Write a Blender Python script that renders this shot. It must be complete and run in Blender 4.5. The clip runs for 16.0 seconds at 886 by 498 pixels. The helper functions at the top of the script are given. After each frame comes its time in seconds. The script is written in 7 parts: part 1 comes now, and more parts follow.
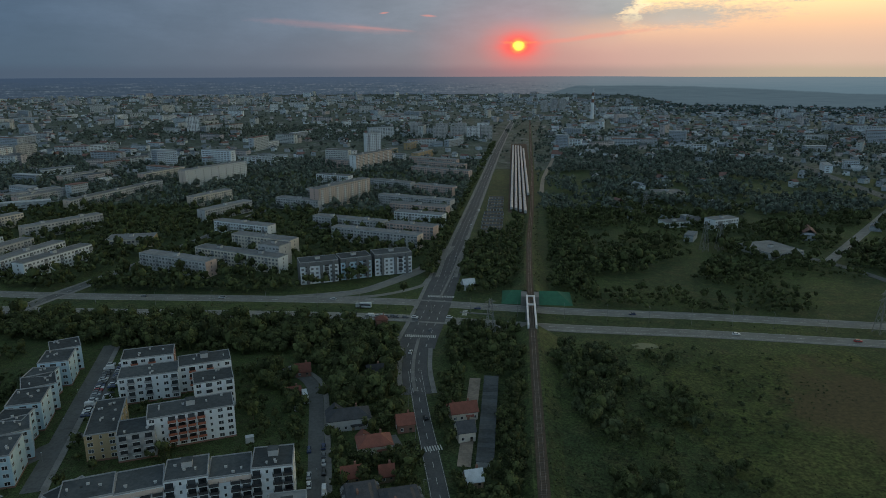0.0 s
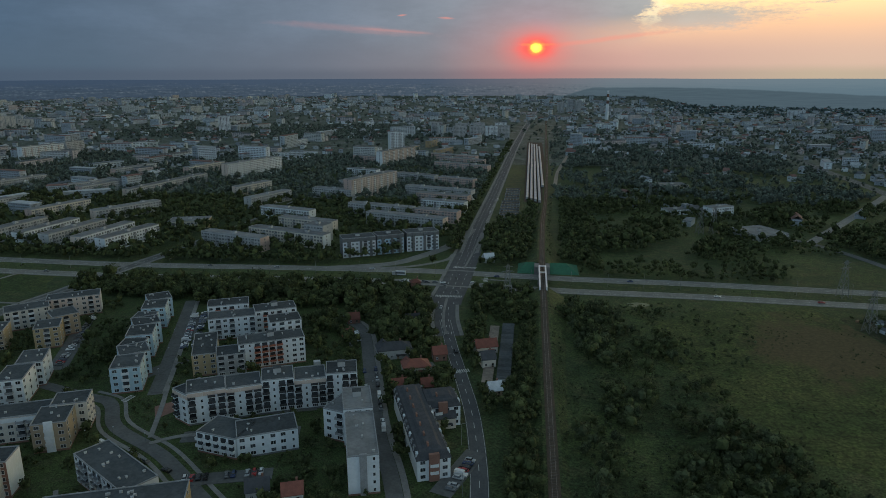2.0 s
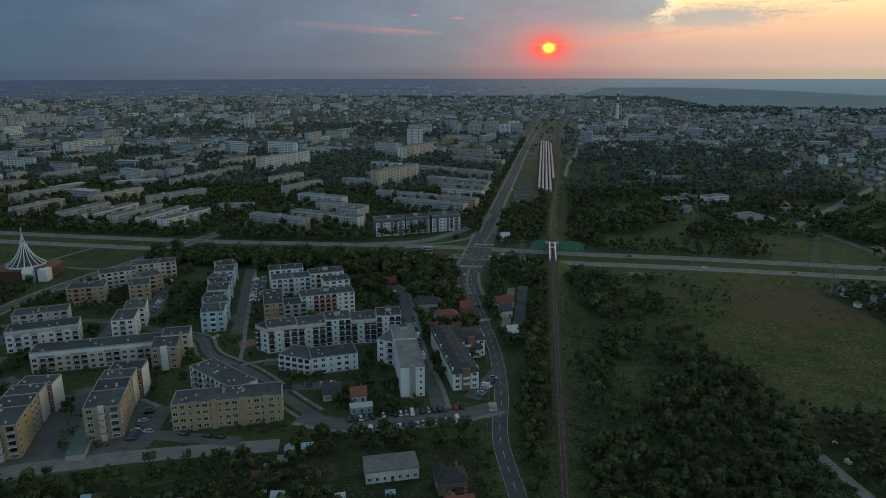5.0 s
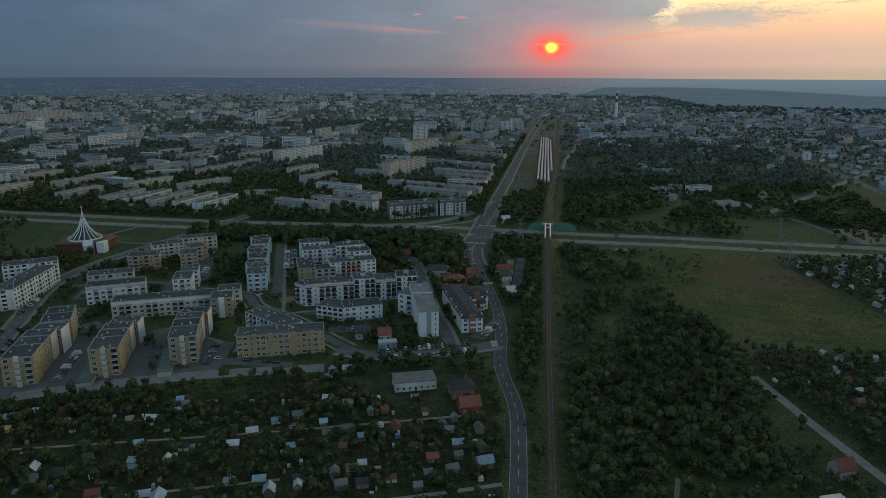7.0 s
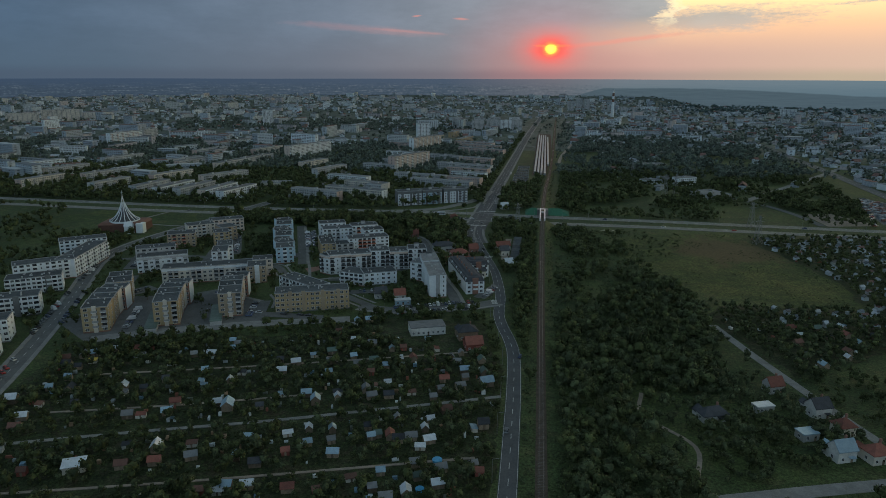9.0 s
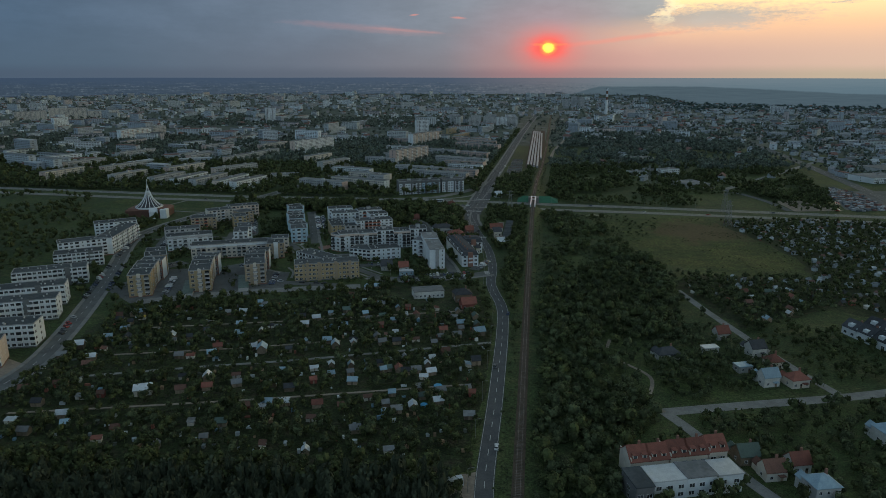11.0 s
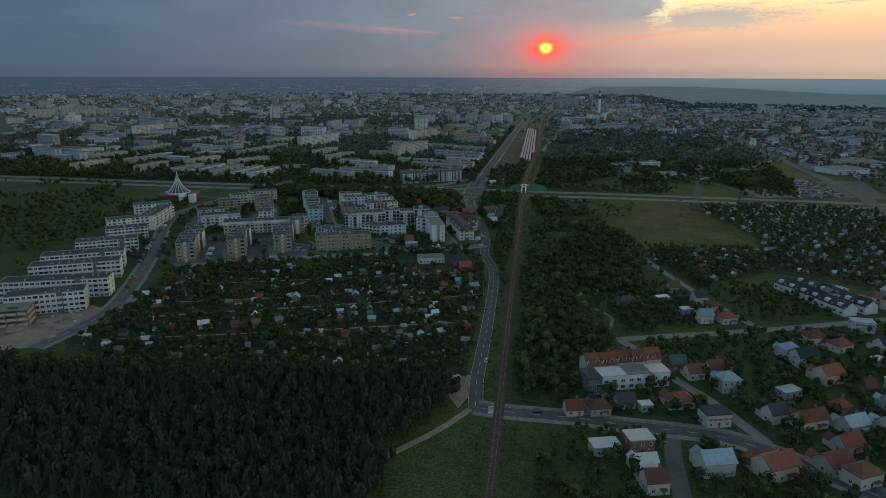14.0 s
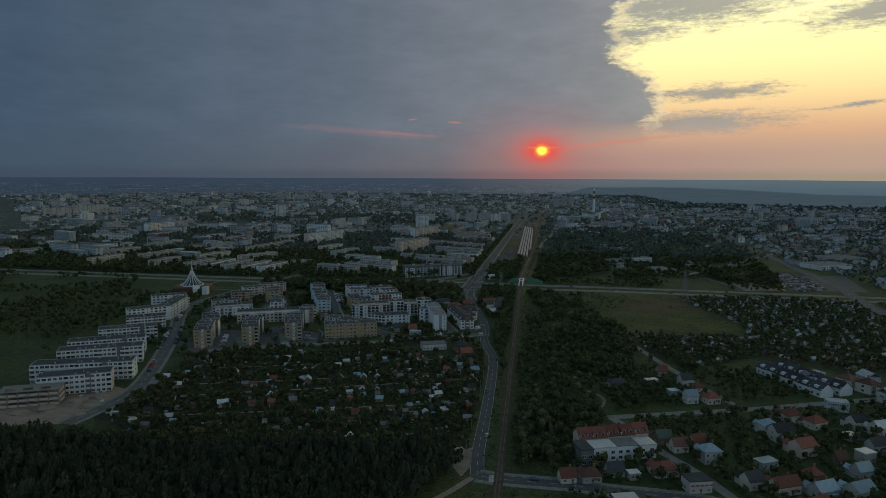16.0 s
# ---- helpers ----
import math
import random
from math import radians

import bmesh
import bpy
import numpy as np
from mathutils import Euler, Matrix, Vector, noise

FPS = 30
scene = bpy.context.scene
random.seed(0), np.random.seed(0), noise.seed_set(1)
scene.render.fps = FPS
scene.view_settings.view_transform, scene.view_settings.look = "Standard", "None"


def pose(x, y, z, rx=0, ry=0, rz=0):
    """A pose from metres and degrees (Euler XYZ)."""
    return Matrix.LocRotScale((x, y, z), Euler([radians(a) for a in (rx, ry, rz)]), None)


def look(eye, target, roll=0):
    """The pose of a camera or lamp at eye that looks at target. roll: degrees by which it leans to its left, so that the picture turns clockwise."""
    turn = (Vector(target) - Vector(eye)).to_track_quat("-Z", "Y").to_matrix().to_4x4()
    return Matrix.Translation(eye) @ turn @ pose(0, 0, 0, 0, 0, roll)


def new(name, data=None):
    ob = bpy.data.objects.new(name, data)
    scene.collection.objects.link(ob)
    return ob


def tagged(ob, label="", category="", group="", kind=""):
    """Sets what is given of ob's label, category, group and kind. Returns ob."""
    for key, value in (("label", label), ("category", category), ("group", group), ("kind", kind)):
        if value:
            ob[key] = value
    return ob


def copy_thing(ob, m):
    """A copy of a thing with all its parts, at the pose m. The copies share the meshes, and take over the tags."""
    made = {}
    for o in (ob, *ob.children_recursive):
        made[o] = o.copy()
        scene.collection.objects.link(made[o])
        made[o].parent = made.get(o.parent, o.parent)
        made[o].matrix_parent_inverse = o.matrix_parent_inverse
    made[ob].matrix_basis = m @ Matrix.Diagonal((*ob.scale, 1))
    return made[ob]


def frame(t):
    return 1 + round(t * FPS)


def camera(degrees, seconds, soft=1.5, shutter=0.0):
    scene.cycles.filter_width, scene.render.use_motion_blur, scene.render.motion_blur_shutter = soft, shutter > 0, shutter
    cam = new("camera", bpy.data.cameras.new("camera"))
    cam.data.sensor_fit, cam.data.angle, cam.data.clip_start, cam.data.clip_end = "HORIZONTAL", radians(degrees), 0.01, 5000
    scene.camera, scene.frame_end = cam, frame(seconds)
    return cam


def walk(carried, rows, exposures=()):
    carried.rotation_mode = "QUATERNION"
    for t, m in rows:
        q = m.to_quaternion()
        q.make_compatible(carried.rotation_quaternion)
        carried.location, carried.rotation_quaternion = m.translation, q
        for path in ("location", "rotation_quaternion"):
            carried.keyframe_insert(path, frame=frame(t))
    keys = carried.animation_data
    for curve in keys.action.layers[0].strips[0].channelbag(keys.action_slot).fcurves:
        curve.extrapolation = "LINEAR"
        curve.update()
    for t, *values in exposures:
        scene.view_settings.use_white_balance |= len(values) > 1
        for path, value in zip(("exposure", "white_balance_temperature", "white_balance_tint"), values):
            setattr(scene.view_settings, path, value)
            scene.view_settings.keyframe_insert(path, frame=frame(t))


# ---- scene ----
cam = camera(66.9, 16.0, soft=0.55)
PATH = [
    (0, (-11.21, -339.182, 136.24), (-11.411, -337.258, 135.731), -0.1),
    (0.5, (-10.187, -354.999, 136.117), (-10.402, -353.076, 135.612), -0.2),
    (1, (-9.942, -372.999, 136.138), (-10.169, -371.077, 135.633), -0.2),
    (1.5, (-9.6, -390.6, 135.931), (-9.838, -388.679, 135.428), -0.1),
    (2, (-9.563, -408.216, 135.851), (-9.812, -406.297, 135.348), -0.1),
    (2.5, (-10.155, -420.771, 135.999), (-10.411, -418.852, 135.496), -0.0),
    (3, (-11.571, -429.41, 136.286), (-11.832, -427.492, 135.783), 0.1),
    (3.5, (-12.097, -440.017, 136.033), (-12.363, -438.1, 135.529), 0.1),
    (4, (-11.509, -450.752, 136.619), (-11.782, -448.836, 136.113), -0.1),
    (4.2, (-10.868, -455.325, 136.262), (-11.144, -453.409, 135.76), -0.1),
    (6.5, (-6.443, -529.086, 136.01), (-6.73, -527.172, 135.504), 0.0),
    (7, (-4.423, -545.097, 135.703), (-4.71, -543.184, 135.198), 0.2),
    (7.5, (-2.725, -562.613, 135.787), (-3.014, -560.7, 135.281), 0.2),
    (8, (-1.866, -578.4, 135.025), (-2.155, -576.486, 134.52), 0.2),
    (8.5, (-1.117, -591.894, 133.984), (-1.404, -589.979, 133.482), 0.2),
    (9, (0.094, -605.449, 132.848), (-0.192, -603.534, 132.347), 0.2),
    (11.3, (8.737, -668.576, 131.499), (8.458, -666.661, 130.995), 0.1),
    (11.5, (9.3, -674.043, 131.268), (9.021, -672.126, 130.768), 0.2),
    (12, (11.492, -690.099, 131.117), (11.214, -688.183, 130.617), 0.2),
    (12.5, (13.235, -703.888, 131.286), (12.958, -701.972, 130.785), 0.2),
    (13, (14.286, -715.822, 130.643), (14.012, -713.905, 130.144), 0.3),
    (13.5, (15.324, -725.865, 130.98), (15.051, -723.949, 130.477), 0.3),
    (14, (16.488, -735.489, 131.193), (16.216, -733.573, 130.689), 0.2),
    (14.5, (17.863, -743.599, 131.658), (17.587, -741.667, 131.222), 0.2),
    (15, (18.454, -752.971, 132.306), (18.179, -751.021, 131.953), 0.3),
    (15.5, (19.334, -762.234, 132.761), (19.058, -760.273, 132.482), 0.3),
    (16, (19.171, -770.832, 131.819), (18.893, -768.864, 131.601), 0.3),
]
walk(cam, [(t, look(eye, target, roll)) for t, eye, target, roll in PATH],
     exposures=((0.0, 0.10), (14.2, 0.10), (14.6, 0.12), (15.0, 0.02), (15.5, -0.22), (16.0, -0.45)))

# ---- sky and light ----
SUN_AZ, SUN_EL = 0.0037, 0.0366


def lin(r, g, b):
    """Linear colour from 0..255 display values."""
    f = lambda c: c / 12.92 if c <= 0.04045 else ((c + 0.055) / 1.055) ** 2.4
    return (f(r / 255), f(g / 255), f(b / 255), 1.0)


class Nodes:
    """Short hand for node maths."""

    def __init__(self, tree):
        self.tree, self.nodes, self.links = tree, tree.nodes, tree.links

    def put(self, socket, value):
        if isinstance(value, (int, float, tuple)):
            socket.default_value = value
        else:
            self.links.new(value, socket)

    def math(self, op, a, b=0.0, c=0.0):
        n = self.nodes.new("ShaderNodeMath")
        n.operation = op
        for s, v in zip(n.inputs, (a, b, c)):
            self.put(s, v)
        return n.outputs[0]

    def add(self, a, b): return self.math("ADD", a, b)
    def sub(self, a, b): return self.math("SUBTRACT", a, b)
    def mul(self, a, b): return self.math("MULTIPLY", a, b)

    def step(self, x, lo, hi, to0=0.0, to1=1.0):
        n = self.nodes.new("ShaderNodeMapRange")
        n.interpolation_type = "SMOOTHSTEP"
        for s, v in zip(n.inputs, (x, lo, hi, to0, to1)):
            self.put(s, v)
        return n.outputs[0]

    def mix(self, f, a, b, blend="MIX"):
        n = self.nodes.new("ShaderNodeMix")
        n.data_type, n.blend_type = "RGBA", blend
        self.put(n.inputs[0], f), self.put(n.inputs[6], a), self.put(n.inputs[7], b)
        return n.outputs[2]

    def noise(self, vec, scale, detail=4.0, rough=0.55):
        n = self.nodes.new("ShaderNodeTexNoise")
        self.put(n.inputs["Vector"], vec)
        n.inputs["Scale"].default_value, n.inputs["Detail"].default_value, n.inputs["Roughness"].default_value = scale, detail, rough
        return n.outputs[0]

    def ramp(self, x, stops):
        n = self.nodes.new("ShaderNodeValToRGB")
        e = n.color_ramp.elements
        while len(e) < len(stops):
            e.new(0.5)
        for el, (p, c) in zip(e, stops):
            el.position, el.color = p, c
        self.put(n.inputs[0], x)
        return n.outputs[0]

    def comb(self, x, y, z):
        n = self.nodes.new("ShaderNodeCombineXYZ")
        for s, v in zip(n.inputs, (x, y, z)):
            self.put(s, v)
        return n.outputs[0]


def build_world():
    w = bpy.data.worlds.new("dusk_sky")
    scene.world, w.use_nodes = w, True
    k = Nodes(w.node_tree)
    bg = k.nodes["Background"]
    tex = k.nodes.new("ShaderNodeTexCoord")
    sep = k.nodes.new("ShaderNodeSeparateXYZ")
    k.links.new(tex.outputs["Generated"], sep.inputs[0])
    u = k.sub(k.math("ARCTAN2", sep.outputs[0], sep.outputs[1]), SUN_AZ)
    v = k.math("ARCSINE", sep.outputs[2])
    flat = k.comb(u, k.mul(v, 2.6), 0.0)
    n1 = k.sub(k.noise(flat, 9.0, 7.0, 0.62), 0.5)
    n2 = k.sub(k.noise(flat, 42.0, 5.0, 0.6), 0.5)
    n3 = k.sub(k.noise(k.comb(u, k.mul(v, 5.0), 0.7), 24.0, 8.0, 0.68), 0.5)
    n4 = k.sub(k.noise(flat, 130.0, 5.0, 0.65), 0.5)
    wob = k.add(k.add(k.mul(n1, 0.06), k.mul(n2, 0.035)), k.mul(n4, 0.016))

    def oval(cu, cv, ru, rv, slope=0.0, rag=9.0):
        """1 in the middle of a cloud, 0 at its rim, below 0 outside."""
        du = k.sub(u, cu)
        a = k.math("DIVIDE", du, ru)
        b = k.math("DIVIDE", k.sub(k.sub(v, cv), k.mul(du, slope)), rv)
        d = k.math("SQRT", k.add(k.mul(a, a), k.mul(b, b)))
        return k.add(k.add(k.sub(1.0, d), k.mul(wob, rag)), k.mul(n3, rag * 0.22))

    # the clear sky at sunset, from the horizon up
    clear = k.ramp(k.math("DIVIDE", v, 0.30), [
        (0.0, lin(188, 158, 148)), (0.10, lin(208, 170, 150)), (0.22, lin(238, 190, 148)), (0.38, lin(255, 224, 162)),
        (0.60, lin(255, 244, 178)), (1.0, lin(255, 250, 210))])
    clear = k.mix(k.step(v, 0.05, 0.16), clear, k.mix(1.0, clear, (1.35, 1.35, 1.30, 1), "MULTIPLY"))
    # the cloud bank, bluer away from the sun
    bank = k.ramp(k.math("DIVIDE", k.add(k.math("MINIMUM", u, k.sub(0.95, u)), 1.0), 1.4), [
        (0.0, lin(66, 87, 110)), (0.22, lin(70, 90, 110)), (0.50, lin(98, 111, 126)), (0.72, lin(130, 136, 144)), (0.86, lin(158, 158, 154))])
    bank = k.mix(k.mul(k.step(n1, -0.2, 0.25), 0.30), bank, k.mix(1.0, bank, (1.35, 1.3, 1.3, 1), "MULTIPLY"))
    low = k.ramp(k.math("DIVIDE", k.add(k.math("MINIMUM", u, k.sub(0.92, u)), 0.9), 1.4), [
        (0.0, lin(66, 86, 104)), (0.22, lin(74, 91, 107)), (0.40, lin(92, 101, 114)), (0.54, lin(112, 112, 120)), (0.64, lin(146, 126, 126)), (0.74, lin(180, 146, 138)), (0.93, lin(198, 172, 150))])
    soft = k.step(k.add(k.mul(n1, 0.7), k.mul(n3, 0.3)), -0.2, 0.2, 0.95, 1.06)
    bank = k.mix(1.0, bank, k.comb(soft, soft, soft), "MULTIPLY")
    # how much of the bank covers each place
    edge = k.add(k.sub(0.168, u), k.add(k.mul(wob, 1.5), k.mul(k.step(v, 0.10, 0.185), -0.055)))
    cover = k.mul(edge, 12.0)
    cover = k.add(cover, k.step(u, 0.54, 0.76, 0.0, 9.0))
    thin = -1.0
    for o in (oval(0.20, 0.235, 0.19, 0.045, 0.05), oval(0.09, 0.192, 0.14, 0.022, 0.12), oval(0.235, 0.114, 0.10, 0.013, 0.03, 10.0),
              oval(0.19, 0.072, 0.17, 0.021, 0.02, 7.0), oval(0.435, 0.205, 0.12, 0.024, 0.10, 10.0), oval(0.41, 0.092, 0.05, 0.004, 0.1, 14.0),
              oval(0.62, 0.27, 0.16, 0.03, 0.0), oval(1.05, 0.30, 0.35, 0.06, 0.0)):
        thin = k.math("MAXIMUM", thin, o)
    open_low = k.mul(k.step(k.add(v, k.mul(n1, 0.03)), 0.080, 0.030), k.mul(k.step(u, -0.10, 0.16), k.step(u, 0.95, 0.58)))
    cov = k.mul(k.math("MAXIMUM", k.step(cover, -0.05, 0.34), k.step(k.add(thin, k.mul(n4, 0.8)), -0.12, 0.75, 0.0, 0.88)), k.sub(1.0, open_low))
    # thin bright rims where the sun stands behind the edge
    rim = k.mul(k.mul(k.step(cover, -0.05, 0.08), k.step(cover, 0.30, 0.08)), k.mul(k.step(u, -0.02, 0.12), k.step(v, 0.055, 0.085)))
    sky = k.mix(cov, clear, bank)
    sky = k.mix(k.mul(rim, 0.55), sky, lin(255, 236, 190))
    # below the bank lies a band of pink haze
    haze = k.step(k.add(v, k.mul(n1, 0.02)), 0.078, 0.010)
    sky = k.mix(k.mul(haze, k.step(u, 0.75, 0.1, 0.35, 0.85)), sky, low)
    dim = k.ramp(k.math("DIVIDE", k.add(k.math("MINIMUM", u, k.sub(0.92, u)), 0.9), 1.4), [(0.0, lin(58, 75, 94)), (0.45, lin(82, 91, 104)), (0.64, lin(112, 104, 112)), (0.76, lin(150, 134, 128)), (0.90, lin(168, 156, 134))])
    sky = k.mix(k.step(k.add(v, k.mul(n1, 0.006)), 0.015, 0.0, 0.0, 0.75), sky, dim)
    # faint pink streaks
    for cu, cv, ru, rv, sl, amt in ((-0.25, 0.062, 0.15, 0.0075, -0.07, 0.13), (-0.20, 0.060, 0.08, 0.0028, -0.07, 0.18), (-0.127, 0.0775, 0.016, 0.0026, -0.05, 0.5), (-0.19, 0.081, 0.009, 0.0018, 0.1, 0.5),
                                    (0.085, 0.046, 0.15, 0.0050, 0.11, 0.45)):
        sky = k.mix(k.mul(k.step(oval(cu, cv, ru, rv, sl, 5.0), 0.0, 0.9), amt), sky, lin(222, 138, 122))
    # the sun behind haze, with its red glow and the thin veil of cloud that crosses it
    dv = k.sub(v, SUN_EL)
    wide = k.math("SQRT", k.add(k.mul(k.mul(u, u), 0.34), k.mul(dv, dv)))
    glow = k.math("SQRT", k.add(k.mul(k.mul(u, u), 0.40), k.mul(dv, dv)))
    sky = k.mix(k.mul(k.step(wide, 0.100, 0.0), 0.26), sky, lin(208, 112, 106))
    sky = k.mix(k.mul(k.step(k.add(glow, k.mul(n3, 0.006)), 0.044, 0.002), 0.48), sky, lin(238, 98, 92))
    sky = k.mix(k.mul(k.step(k.add(glow, k.mul(n3, 0.006)), 0.025, 0.002), 0.82), sky, lin(252, 78, 68))
    wing = k.math("SQRT", k.add(k.mul(k.mul(u, u), 0.010), k.mul(k.sub(dv, 0.0042), k.sub(dv, 0.0042))))
    sky = k.mix(k.mul(k.step(k.add(wing, k.add(k.mul(n2, 0.005), k.mul(n3, 0.004))), 0.0030, 0.0002), 0.62), sky, lin(255, 140, 84))
    r1 = k.math("SQRT", k.add(k.mul(k.mul(u, u), 0.72), k.mul(dv, dv)))
    sky = k.mix(k.step(k.add(r1, k.mul(n2, 0.008)), 0.0125, 0.0036), sky, (1.2, 0.34, 0.08, 1))
    sky = k.mix(k.step(k.add(r1, k.mul(n2, 0.005)), 0.0086, 0.0014), sky, (3.0, 1.8, 0.16, 1))
    sky = k.mix(1.0, sky, (1.2, 1.2, 1.2, 1), "MULTIPLY")
    # overhead the veil of cloud is thin and lets more light through
    high = k.mix(k.mul(k.step(n1, -0.15, 0.25), 0.4), lin(117, 137, 147), lin(100, 118, 128))
    sky = k.mix(k.step(v, 0.29, 0.46), sky, high)
    # the open eastern sky, opposite the sunset
    sky = k.mix(k.step(sep.outputs[1], -0.02, -0.55), sky, k.mix(k.step(v, 0.1, 1.2), lin(154, 181, 199), lin(120, 145, 163)))
    air = k.nodes.new("ShaderNodeTexSky")
    air.sky_type, air.sun_disc = "NISHITA", False
    air.sun_elevation, air.sun_rotation = radians(2.2), SUN_AZ
    sky = k.mix(1.0, sky, k.mix(1.0, air.outputs[0], (0.0006, 0.0006, 0.0006, 1), "MULTIPLY"), "ADD")
    k.links.new(sky, bg.inputs[0])
    bg.inputs[1].default_value = 1.0
    return w


build_world()
sun = bpy.data.lights.new("low_sun", "SUN")
sun.energy, sun.angle, sun.color = 0.2, radians(4), (1.0, 0.50, 0.30)
new("low_sun", sun).matrix_world = look((0, 0, 0), (-math.sin(SUN_AZ), -math.cos(SUN_AZ), -math.tan(SUN_EL)))


# ---- materials ----
def surface(name, c1, c2=None, scale=0.5, rough=0.85, metal=0.0, island=0.0, each=0.0, bump=0.0, bump_scale=6.0, fine=8.0, spec=0.4, stain=0.0):
    """A surface that varies between two colours at two scales; island and each: how far pieces differ in brightness."""
    m = bpy.data.materials.new(name)
    m.use_nodes = True
    k = Nodes(m.node_tree)
    b = k.nodes["Principled BSDF"]
    c2 = c2 or tuple(c * 0.72 for c in c1)
    pos = k.nodes.new("ShaderNodeNewGeometry")
    p = pos.outputs["Position"]
    big, small = k.noise(p, scale, 5.0, 0.6), k.noise(p, scale * fine, 3.0, 0.6)
    f = k.step(k.add(k.mul(big, 0.65), k.mul(small, 0.35)), 0.36, 0.64)
    col = k.mix(f, (*c1, 1), (*c2, 1))
    if island:
        t = k.step(pos.outputs["Random Per Island"], 0.0, 1.0, 1 - island, 1 + island)
        col = k.mix(1.0, col, k.comb(t, t, t), "MULTIPLY")
    if each:
        info = k.nodes.new("ShaderNodeObjectInfo")
        t = k.step(info.outputs["Random"], 0.0, 1.0, 1 - each, 1 + each)
        col = k.mix(1.0, col, k.comb(t, t, t), "MULTIPLY")
    if stain:
        s = k.step(k.noise(p, 0.13, 6.0, 0.7), 0.5, 0.72, 0.0, stain)
        col = k.mix(s, col, k.mix(1.0, col, (0.5, 0.47, 0.42, 1), "MULTIPLY"))
    k.put(b.inputs["Base Color"], col)
    k.put(b.inputs["Roughness"], k.step(small, 0.2, 0.8, max(rough - 0.1, 0.02), min(rough + 0.08, 1.0)))
    b.inputs["Metallic"].default_value = metal
    b.inputs["Specular IOR Level"].default_value = spec
    if bump:
        n = k.nodes.new("ShaderNodeBump")
        n.inputs["Strength"].default_value = bump
        k.put(n.inputs["Height"], k.noise(p, bump_scale, 4.0))
        k.links.new(n.outputs[0], b.inputs["Normal"])
    return m


def varied(name, colours, rough=0.8, scale=0.4, spec=0.4):
    """Pieces of one mesh, each with one of several colours."""
    m = surface(name, (0.5, 0.5, 0.5), rough=rough, scale=scale, spec=spec)
    k = Nodes(m.node_tree)
    b = k.nodes["Principled BSDF"]
    geo = k.nodes.new("ShaderNodeNewGeometry")
    n = k.nodes.new("ShaderNodeValToRGB")
    n.color_ramp.interpolation = "CONSTANT"
    e = n.color_ramp.elements
    while len(e) < len(colours):
        e.new(0.5)
    for i, (el, c) in enumerate(zip(e, colours)):
        el.position, el.color = i / len(colours), (*c, 1)
    k.links.new(geo.outputs["Random Per Island"], n.inputs[0])
    grain = k.step(k.noise(geo.outputs["Position"], scale, 5.0), 0.3, 0.7, 0.78, 1.15)
    k.put(b.inputs["Base Color"], k.mix(1.0, n.outputs[0], k.comb(grain, grain, grain), "MULTIPLY"))
    return m


def ground_material(name, cols, scales=(0.012, 0.09, 0.9)):
    m = surface(name, cols[0])
    k = Nodes(m.node_tree)
    b = k.nodes["Principled BSDF"]
    p = k.nodes.new("ShaderNodeNewGeometry").outputs["Position"]
    c = k.mix(k.step(k.noise(p, scales[0], 6.0, 0.65), 0.40, 0.62), (*cols[0], 1), (*cols[1], 1))
    c = k.mix(k.mul(k.step(k.noise(p, scales[1], 6.0, 0.7), 0.46, 0.68), 0.75), c, (*cols[2], 1))
    t = k.mul(k.step(k.noise(p, scales[2], 5.0, 0.75), 0.30, 0.70, 0.45, 1.6), k.step(k.noise(p, scales[2] * 0.25, 4.0, 0.7), 0.32, 0.68, 0.75, 1.3))
    k.put(b.inputs["Base Color"], k.mix(1.0, c, k.comb(t, t, t), "MULTIPLY"))
    b.inputs["Roughness"].default_value = 0.95
    b.inputs["Specular IOR Level"].default_value = 0.2
    return m


GRASS = ground_material("grass_ground", ((0.034, 0.052, 0.020), (0.056, 0.076, 0.025), (0.074, 0.074, 0.032)))
MEADOW = ground_material("meadow_grass", ((0.034, 0.052, 0.015), (0.064, 0.074, 0.023), (0.050, 0.076, 0.019)), (0.022, 0.09, 0.6))


def dry_patch(m, x0, y0, rx, ry, colour):
    """Dry grass with an uneven rim in the middle of a meadow."""
    k = Nodes(m.node_tree)
    b = k.nodes["Principled BSDF"]
    p = k.nodes.new("ShaderNodeNewGeometry").outputs["Position"]
    sep = k.nodes.new("ShaderNodeSeparateXYZ")
    k.links.new(p, sep.inputs[0])
    dx, dy = k.math("DIVIDE", k.sub(sep.outputs[0], x0), rx), k.math("DIVIDE", k.sub(sep.outputs[1], y0), ry)
    d = k.add(k.math("SQRT", k.add(k.mul(dx, dx), k.mul(dy, dy))), k.mul(k.sub(k.noise(p, 0.035, 7.0, 0.7), 0.5), 2.4))
    t = k.step(k.noise(p, 0.5, 5.0, 0.75), 0.3, 0.7, 0.6, 1.35)
    dry = k.mix(1.0, (*colour, 1), k.comb(t, t, t), "MULTIPLY")
    k.put(b.inputs["Base Color"], k.mix(k.step(d, 1.15, 0.55, 0.0, 0.85), b.inputs["Base Color"].links[0].from_socket, dry))


